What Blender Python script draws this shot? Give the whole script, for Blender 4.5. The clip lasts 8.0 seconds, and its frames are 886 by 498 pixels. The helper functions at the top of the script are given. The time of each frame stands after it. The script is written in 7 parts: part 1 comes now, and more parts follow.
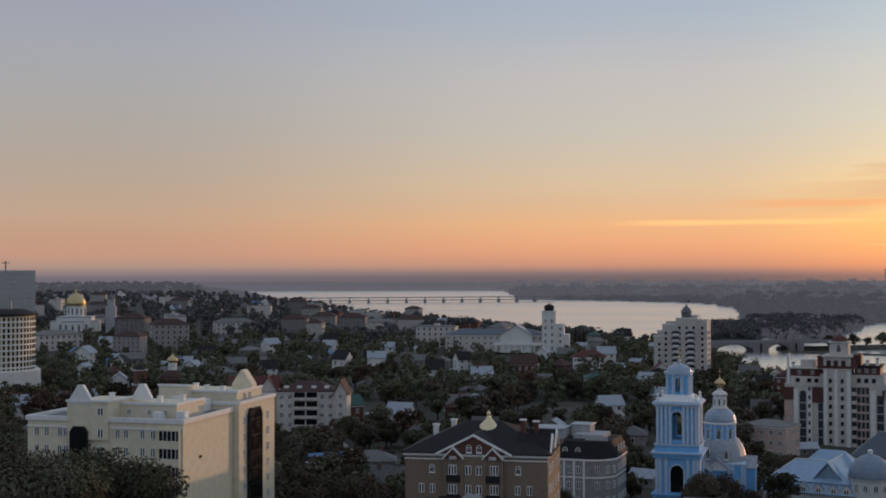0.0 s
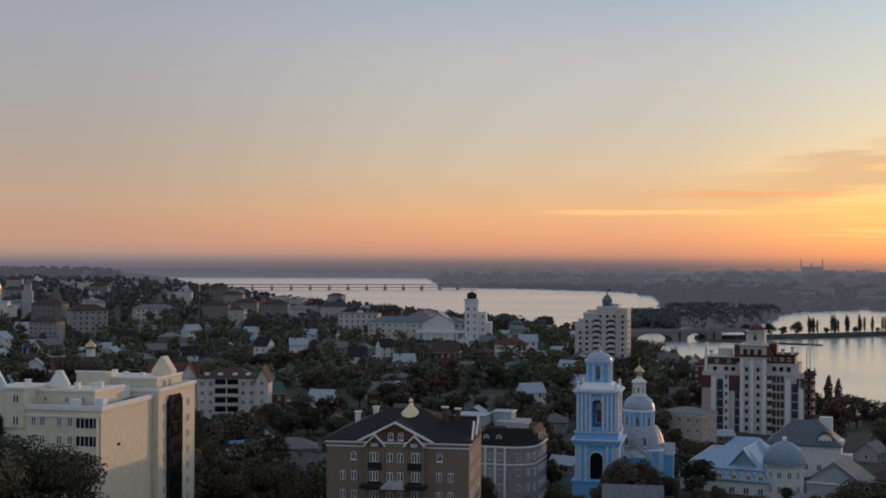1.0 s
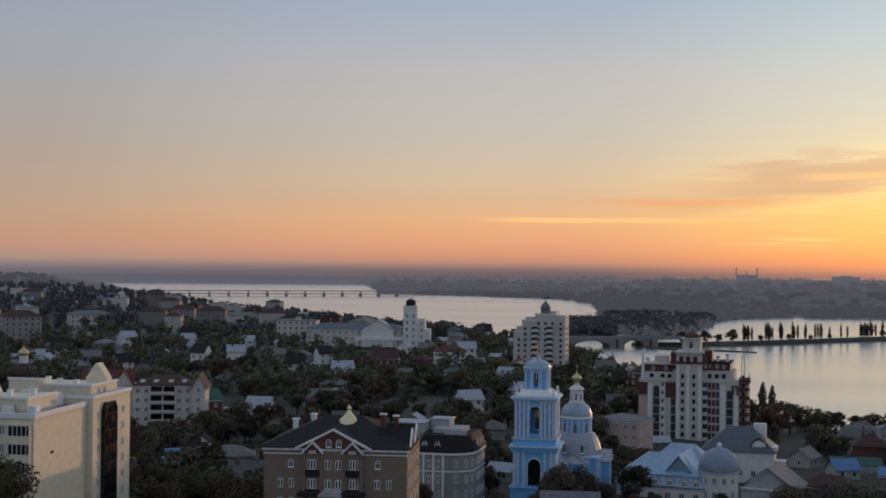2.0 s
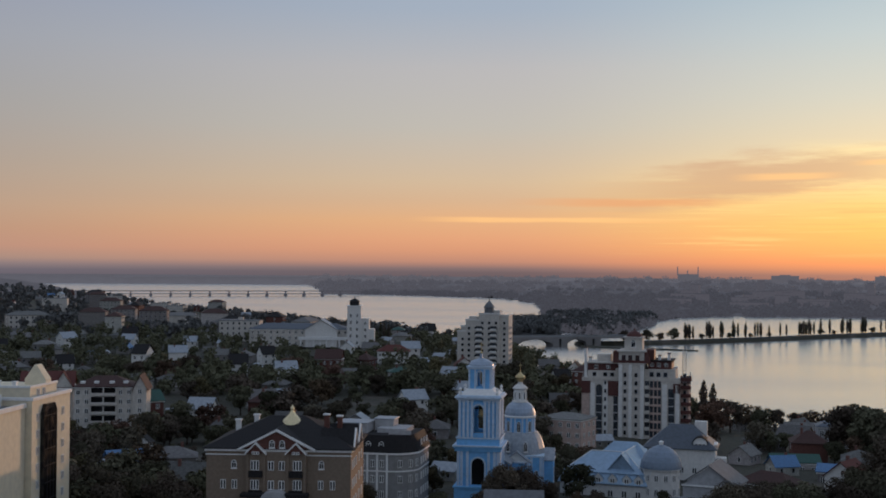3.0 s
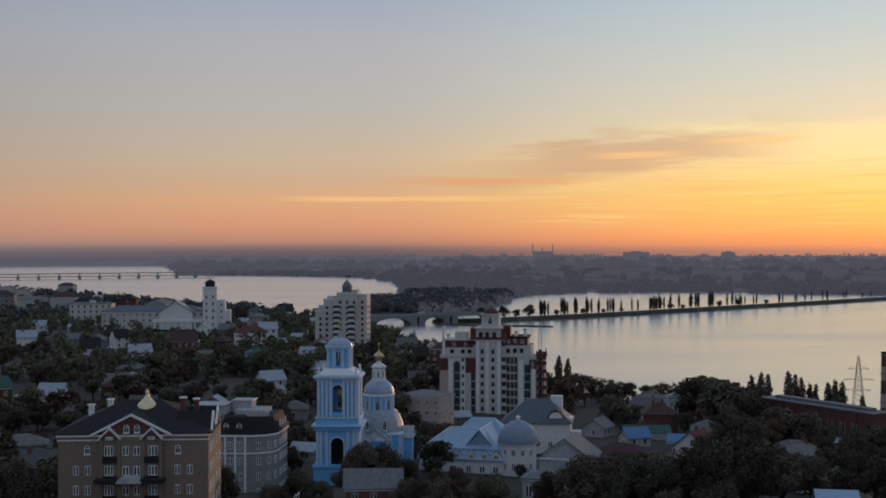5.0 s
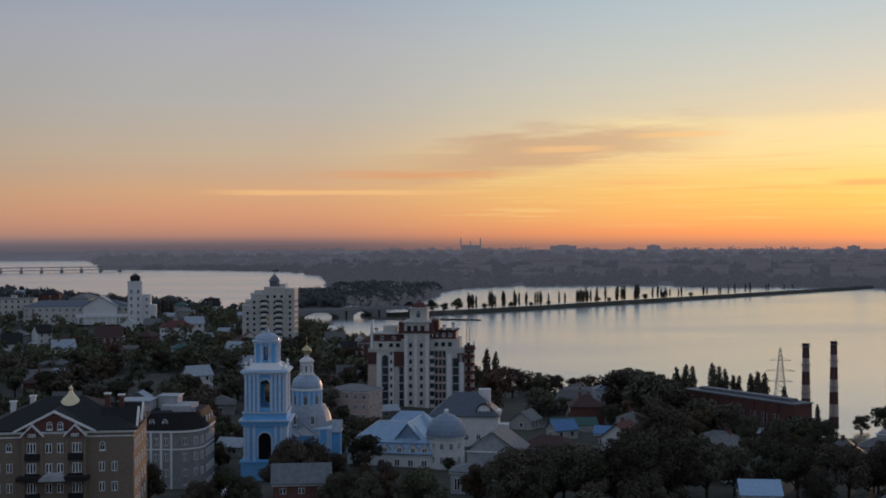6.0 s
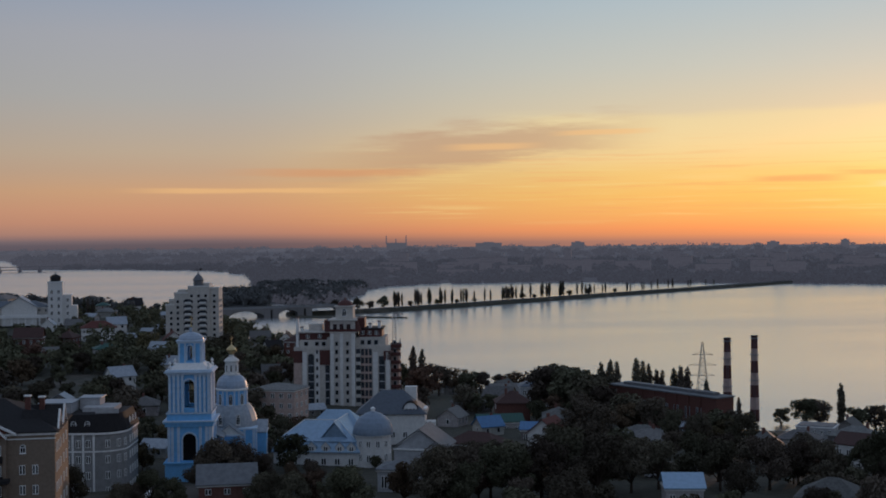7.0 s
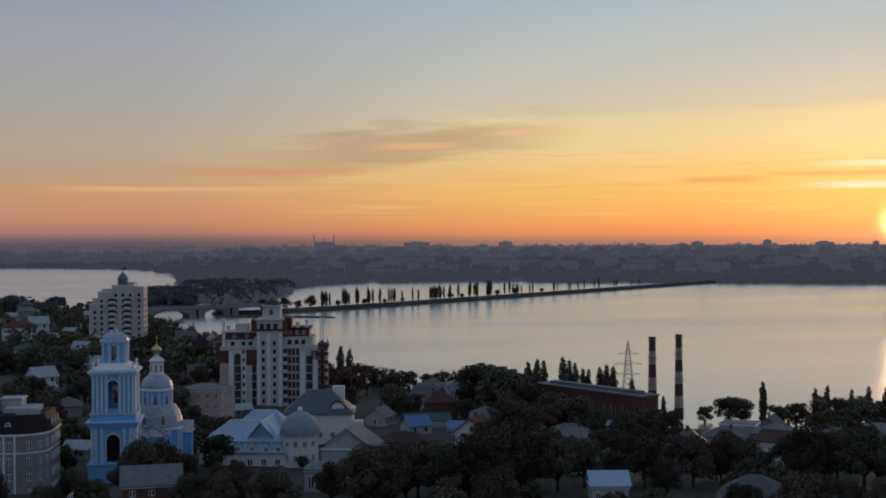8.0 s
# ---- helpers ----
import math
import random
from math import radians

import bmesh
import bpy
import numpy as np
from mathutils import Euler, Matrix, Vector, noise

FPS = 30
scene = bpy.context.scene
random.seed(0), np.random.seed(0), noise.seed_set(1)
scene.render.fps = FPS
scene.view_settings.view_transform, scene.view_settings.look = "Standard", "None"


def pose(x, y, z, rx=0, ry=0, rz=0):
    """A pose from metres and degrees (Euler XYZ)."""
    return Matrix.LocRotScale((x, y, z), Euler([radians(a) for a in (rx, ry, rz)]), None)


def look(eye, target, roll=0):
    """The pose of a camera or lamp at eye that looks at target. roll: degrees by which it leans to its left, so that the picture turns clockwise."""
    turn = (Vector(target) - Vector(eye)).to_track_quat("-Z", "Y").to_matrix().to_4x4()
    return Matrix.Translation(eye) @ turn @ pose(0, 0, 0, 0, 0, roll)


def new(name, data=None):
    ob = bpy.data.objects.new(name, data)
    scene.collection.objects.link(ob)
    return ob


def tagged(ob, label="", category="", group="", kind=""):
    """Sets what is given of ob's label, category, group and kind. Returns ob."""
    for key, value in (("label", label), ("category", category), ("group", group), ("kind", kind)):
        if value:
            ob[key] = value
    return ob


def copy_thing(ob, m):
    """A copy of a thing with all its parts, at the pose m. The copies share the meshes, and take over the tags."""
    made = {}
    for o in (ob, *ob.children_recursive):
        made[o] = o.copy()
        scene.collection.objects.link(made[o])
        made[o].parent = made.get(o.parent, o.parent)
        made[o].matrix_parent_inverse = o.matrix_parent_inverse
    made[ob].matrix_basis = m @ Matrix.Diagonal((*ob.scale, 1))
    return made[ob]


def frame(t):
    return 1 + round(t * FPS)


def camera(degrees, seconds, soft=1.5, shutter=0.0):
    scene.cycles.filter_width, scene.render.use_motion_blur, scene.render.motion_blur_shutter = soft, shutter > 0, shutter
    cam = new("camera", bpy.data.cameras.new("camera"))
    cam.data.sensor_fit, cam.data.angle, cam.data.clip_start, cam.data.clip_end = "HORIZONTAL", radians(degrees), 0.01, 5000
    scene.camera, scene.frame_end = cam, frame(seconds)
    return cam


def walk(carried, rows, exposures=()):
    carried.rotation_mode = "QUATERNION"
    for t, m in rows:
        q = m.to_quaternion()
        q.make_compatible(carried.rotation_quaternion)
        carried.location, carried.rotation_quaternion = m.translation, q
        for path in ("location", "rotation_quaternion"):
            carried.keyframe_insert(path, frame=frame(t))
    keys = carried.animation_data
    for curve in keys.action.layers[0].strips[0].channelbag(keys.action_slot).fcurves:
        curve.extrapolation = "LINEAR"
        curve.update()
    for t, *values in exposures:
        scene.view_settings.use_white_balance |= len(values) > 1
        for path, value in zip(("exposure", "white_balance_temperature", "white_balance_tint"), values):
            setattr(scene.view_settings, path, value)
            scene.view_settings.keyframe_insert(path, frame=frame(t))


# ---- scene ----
cam = camera(38.43, 8.0, soft=1.8)
EYE = 70.0  # lookout above the water of the reservoir
ROWS = [
    (0.0, 11.894, 1.037, 0.153),
    (0.5, 10.687, 1.013, 0.151),
    (1.0, 8.438, 0.480, -0.303),
    (1.5, 6.929, 0.738, -0.546),
    (3.0, 3.165, 0.816, -0.475),
    (3.5, 1.735, 0.751, -0.553),
    (4.0, -0.001, 0.231, -0.438),
    (4.5, -1.652, 0.025, -0.029),
    (6.0, -6.491, -0.393, 0.154),
    (6.5, -8.160, -0.468, 0.469),
    (7.0, -9.845, -0.519, 0.465),
    (7.5, -11.428, -0.549, 0.640),
    (8.0, -13.087, -0.563, 0.278),
]
walk(cam, [(t, pose(0, 0, EYE, 90 + pitch, roll, yaw)) for t, yaw, pitch, roll in ROWS],
     exposures=[(0.0, 0.26, 6250, 10), (2.0, 0.20, 6120, 10), (4.0, 0.07, 5980, 10), (6.0, -0.08, 5760, 10), (8.0, -0.30, 5600, 10)])

# ---- sky and sun ----
SUN_AZ, SUN_EL = 32.8, 0.5
sa, se = radians(SUN_AZ), radians(SUN_EL)
SUN_DIR = Vector((math.sin(sa) * math.cos(se), math.cos(sa) * math.cos(se), math.sin(se)))


def lin(r, g, b):
    return tuple(c / 255 / 12.92 if c <= 10 else ((c / 255 + 0.055) / 1.055) ** 2.4 for c in (r, g, b)) + (1.0,)


class Tree:
    """Small writer for node trees."""

    def __init__(self, tree):
        self.t = tree
        tree.nodes.clear()

    def n(self, kind, operation=None, data_type=None, blend_type=None, interpolation_type=None):
        node = self.t.nodes.new(kind)
        if operation:
            node.operation = operation
        if data_type:
            node.data_type = data_type
        if blend_type:
            node.blend_type = blend_type
        if interpolation_type:
            node.interpolation_type = interpolation_type
        return node

    def link(self, a, b):
        self.t.links.new(a, b)

    def put(self, sock, v):
        if isinstance(v, bpy.types.NodeSocket):
            self.t.links.new(v, sock)
        else:
            sock.default_value = v

    def math(self, op, a, b=0.0, clamp=False):
        m = self.n("ShaderNodeMath", operation=op)
        m.use_clamp = clamp
        self.put(m.inputs[0], a)
        self.put(m.inputs[1], b)
        return m.outputs[0]

    def vec(self, op, a, b):
        m = self.n("ShaderNodeVectorMath", operation=op)
        self.put(m.inputs[0], a)
        self.put(m.inputs[1], b)
        return m.outputs["Value"] if op == "DOT_PRODUCT" else m.outputs[0]

    def smooth(self, v, lo, hi, a=0.0, b=1.0):
        m = self.n("ShaderNodeMapRange", interpolation_type="SMOOTHSTEP")
        self.put(m.inputs[0], v)
        for i, x in enumerate((lo, hi, a, b)):
            m.inputs[i + 1].default_value = x
        return m.outputs[0]

    def mix(self, f, a, b, blend="MIX"):
        m = self.n("ShaderNodeMix", data_type="RGBA", blend_type=blend)
        self.put(m.inputs[0], f)
        self.put(m.inputs[6], a)
        self.put(m.inputs[7], b)
        return m.outputs[2]

    def ramp(self, f, stops):
        r = self.n("ShaderNodeValToRGB")
        self.put(r.inputs[0], f)
        e = r.color_ramp.elements
        while len(e) < len(stops):
            e.new(0.5)
        for el, (p, c) in zip(e, stops):
            el.position, el.color = p, c
        return r.outputs[0]

    def noise(self, vector, scale, detail=4.0, rough=0.55):
        m = self.n("ShaderNodeTexNoise")
        if vector is not None:
            self.put(m.inputs["Vector"], vector)
        m.inputs["Scale"].default_value = scale
        m.inputs["Detail"].default_value = detail
        m.inputs["Roughness"].default_value = rough
        return m.outputs["Fac"]


def sky():
    world = bpy.data.worlds.new("sky")
    scene.world = world
    world.use_nodes = True
    t = Tree(world.node_tree)
    co = t.n("ShaderNodeTexCoord").outputs["Generated"]
    sep = t.n("ShaderNodeSeparateXYZ")
    t.link(co, sep.inputs[0])
    x, y, z = sep.outputs
    # elevation, stretched so that the band over the horizon has most of the stops
    up = t.math("POWER", t.math("MAXIMUM", t.math("ADD", z, 0.012), 0.0), 0.5)
    e = lambda v: (v + 0.012) ** 0.5
    high = [(e(.5), lin(147, 159, 176)), (1.0, lin(149, 158, 175))]
    far = t.ramp(up, [(0.0, lin(82, 79, 87)), (e(-.004), lin(106, 100, 107)), (e(.001), lin(138, 121, 118)), (e(.005), lin(163, 135, 120)), (e(.014), lin(181, 139, 118)), (e(.027), lin(180, 142, 118)),
                      (e(.045), lin(177, 148, 126)), (e(.079), lin(165, 148, 135)), (e(.125), lin(156, 150, 146)), (e(.17), lin(151, 151, 156)), (e(.214), lin(144, 146, 158))] + high)
    mid = t.ramp(up, [(0.0, lin(72, 69, 78)), (e(-.004), lin(100, 91, 94)), (e(-.001), lin(123, 105, 103)), (e(.0045), lin(184, 132, 109)), (e(.013), lin(209, 146, 111)), (e(.022), lin(218, 155, 115)),
                      (e(.037), lin(219, 166, 120)), (e(.053), lin(206, 169, 134)), (e(.067), lin(202, 175, 144)), (e(.11), lin(184, 176, 164)), (e(.155), lin(178, 173, 170)), (e(.2), lin(156, 165, 176))] + high)
    near = t.ramp(up, [(0.0, lin(123, 94, 92)), (e(-.004), lin(169, 124, 105)), (e(.001), lin(231, 148, 97)), (e(.006), lin(255, 158, 92)), (e(.0145), lin(255, 178, 95)), (e(.032), lin(255, 198, 102)),
                       (e(.049), lin(255, 208, 118)), (e(.07), lin(255, 217, 146)), (e(.092), lin(232, 210, 165)), (e(.13), lin(210, 206, 184)), (e(.178), lin(189, 199, 194)), (e(.25), lin(158, 178, 187))] + high)
    flat = t.n("ShaderNodeCombineXYZ")
    t.link(x, flat.inputs[0])
    t.link(y, flat.inputs[1])
    unit = t.vec("NORMALIZE", flat.outputs[0], (0, 0, 0))
    toward = t.vec("DOT_PRODUCT", unit, (math.sin(sa), math.cos(sa), 0))
    col = t.mix(t.smooth(toward, 0.5, 0.86), far, mid)
    col = t.mix(t.smooth(toward, 0.83, 1.0), col, near)
    # away from the sunrise the sky is a dull blue
    col = t.mix(t.smooth(toward, -0.2, 0.5), lin(142, 152, 167), col)
    # thin cloud in bearing and height: a lit veil, a slanting dusky bank, thin streaks
    a = t.math("ARCTAN2", x, y)
    uv = t.n("ShaderNodeCombineXYZ")
    t.put(uv.inputs[0], a)
    t.put(uv.inputs[1], t.math("MULTIPLY", z, 9.0))
    uv = uv.outputs[0]
    ragged, wisps, broad = t.noise(uv, 9.0, 8.0, 0.62), t.noise(t.vec("MULTIPLY", uv, (1.0, 4.0, 1.0)), 9.0, 6.0, 0.6), t.noise(uv, 4.0, 4.0, 0.55)

    def band(a0, a1, a2, a3, line, slope, thick, rough=1.0):
        """A ragged streak from bearing a0 to a3 (full between a1 and a2) about the height line + slope * bearing."""
        off = t.math("ABSOLUTE", t.math("SUBTRACT", z, t.math("ADD", line, t.math("MULTIPLY", a, slope))))
        ends = t.math("MULTIPLY", t.smooth(a, a0, a1), t.smooth(a, a3, a2))
        rel = t.math("ADD", t.math("DIVIDE", off, thick), t.math("MULTIPLY", t.math("SUBTRACT", ragged, 0.5), 3.2 * rough))
        return t.math("MULTIPLY", t.smooth(rel, 1.25, 0.35), ends)

    edge = t.math("ADD", z, t.math("MULTIPLY", t.math("SUBTRACT", broad, 0.5), 0.02))
    veil = t.math("MULTIPLY", t.math("MULTIPLY", t.smooth(edge, 0.099, 0.091), t.smooth(edge, 0.045, 0.085)), t.smooth(a, 0.19, 0.27))
    col = t.mix(t.math("MULTIPLY", veil, 0.55), col, lin(254, 226, 158))
    layers = t.math("MULTIPLY", t.math("MULTIPLY", t.smooth(z, 0.006, 0.02), t.smooth(z, 0.085, 0.05)), t.smooth(a, 0.02, 0.2))
    col = t.mix(t.math("MULTIPLY", layers, t.smooth(wisps, 0.52, 0.66, 0.0, 0.38)), col, lin(246, 166, 104))
    col = t.mix(t.math("MULTIPLY", layers, t.smooth(wisps, 0.47, 0.34, 0.0, 0.38)), col, lin(255, 218, 136))
    bank = band(0.03, 0.17, 0.24, 0.36, 0.0500, 0.1, 0.016)
    col = t.mix(t.math("MULTIPLY", bank, 0.70), col, lin(196, 154, 122))
    for rows, tint, f in ((((-0.09, -0.02, 0.05, 0.16, 0.0375, 0.0, 0.0022), (0.16, 0.2, 0.22, 0.26, 0.0665, 0.02, 0.003), (0.25, 0.28, 0.31, 0.35, 0.075, 0.02, 0.0025)), lin(255, 196, 126), 0.62),
                          (((-0.02, 0.08, 0.12, 0.2, 0.0515, 0.0, 0.0035), (0.4, 0.43, 0.46, 0.49, 0.0425, 0.0, 0.0028), (0.46, 0.5, 0.6, 0.7, 0.0465, 0.0, 0.002)), lin(226, 150, 100), 0.55),
                          (((0.49, 0.54, 0.6, 0.7, 0.0375, 0.0, 0.003), (0.5, 0.56, 0.6, 0.7, 0.0535, 0.0, 0.0025)), lin(255, 240, 208), 0.8)):
        for row in rows:
            col = t.mix(t.math("MULTIPLY", band(*row, rough=0.5), f), col, tint)
    # the rising sun's own glow
    d = t.vec("DOT_PRODUCT", co, tuple(SUN_DIR))
    halo = t.math("POWER", t.math("MAXIMUM", d, 0.0), 260.0)
    core = t.math("POWER", t.math("MAXIMUM", d, 0.0), 26000.0)
    col = t.mix(1.0, col, t.mix(halo, (0, 0, 0, 1), (0.30, 0.14, 0.03, 1)), "ADD")
    col = t.mix(1.0, col, t.mix(core, (0, 0, 0, 1), (6.0, 3.6, 1.2, 1)), "ADD")
    # clear air from the physical sky model, faint at sunrise
    air = t.n("ShaderNodeTexSky")
    air.sky_type, air.sun_disc, air.sun_elevation, air.sun_rotation = "NISHITA", False, radians(1.0), sa
    bg_air, bg = t.n("ShaderNodeBackground"), t.n("ShaderNodeBackground")
    t.link(air.outputs[0], bg_air.inputs[0])
    bg_air.inputs[1].default_value = 0.02
    t.link(col, bg.inputs[0])
    bg.inputs[1].default_value = 0.98
    add, out = t.n("ShaderNodeAddShader"), t.n("ShaderNodeOutputWorld")
    t.link(bg.outputs[0], add.inputs[0])
    t.link(bg_air.outputs[0], add.inputs[1])
    t.link(add.outputs[0], out.inputs[0])


sky()
sun = new("sun", bpy.data.lights.new("sun", "SUN"))
sun.data.energy, sun.data.angle, sun.data.color = 1.1, radians(0.6), (1.0, 0.56, 0.3)
sun.matrix_basis = look(tuple(SUN_DIR * 400 + Vector((0, 0, 60))), (0, 0, 60))


# ---- materials ----
def material(name, colour, rough=0.8, metal=0.0, vary=0.12, grain=0.6, bump=0.0, stain=0.15, spread=0.0, glow=None, clear=0.0):
    """colour: linear base colour. grain: size of the fine variation in metres; spread: how far single objects differ."""
    m = bpy.data.materials.new(name)
    m.use_nodes = True
    t = Tree(m.node_tree)
    bsdf, out = t.n("ShaderNodeBsdfPrincipled"), t.n("ShaderNodeOutputMaterial")
    t.link(bsdf.outputs[0], out.inputs[0])
    co = t.n("ShaderNodeTexCoord").outputs["Object"]
    fine, broad = t.noise(co, 1.0 / grain, 5.0), t.noise(co, 0.09 / grain, 3.0)
    c = (*colour, 1.0)
    dark = tuple(v * (1 - vary * 2) for v in colour) + (1.0,)
    light = tuple(min(1.0, v * (1 + vary)) for v in colour) + (1.0,)
    col = t.mix(t.smooth(fine, 0.3, 0.7), dark, light)
    dirt = tuple(v * k for v, k in zip(colour, (0.5, 0.48, 0.45))) + (1.0,)
    col = t.mix(t.smooth(broad, 0.5, 0.75, 0.0, stain * 2), col, dirt)
    if spread:
        r = t.n("ShaderNodeObjectInfo").outputs["Random"]
        hsv = t.n("ShaderNodeHueSaturation")
        t.put(hsv.inputs["Hue"], t.smooth(r, 0.0, 1.0, 0.5 - spread * 0.12, 0.5 + spread * 0.12))
        t.put(hsv.inputs["Value"], t.math("ADD", 1.0 - spread, t.math("MULTIPLY", t.math("FRACT", t.math("MULTIPLY", r, 7.31)), 2 * spread)))
        t.put(hsv.inputs["Color"], col)
        col = hsv.outputs[0]
    t.put(bsdf.inputs["Base Color"], col)
    bsdf.inputs["Roughness"].default_value = rough
    t.put(bsdf.inputs["Roughness"], t.smooth(fine, 0.2, 0.8, max(0.02, rough - 0.08), min(1.0, rough + 0.08)))
    bsdf.inputs["Metallic"].default_value = metal
    bsdf.inputs["Specular IOR Level"].default_value = 0.5 if rough < 0.6 else 0.2 if rough < 0.95 else 0.03
    if bump:
        b = t.n("ShaderNodeBump")
        b.inputs["Strength"].default_value, b.inputs["Distance"].default_value = 0.6, bump
        t.put(b.inputs["Height"], fine)
        t.link(b.outputs[0], bsdf.inputs["Normal"])
    # glow: emission that lifts far surfaces the way haze would
    if glow:
        bsdf.inputs["Emission Color"].default_value = (*glow, 1.0)
        bsdf.inputs["Emission Strength"].default_value = 1.0
    return m


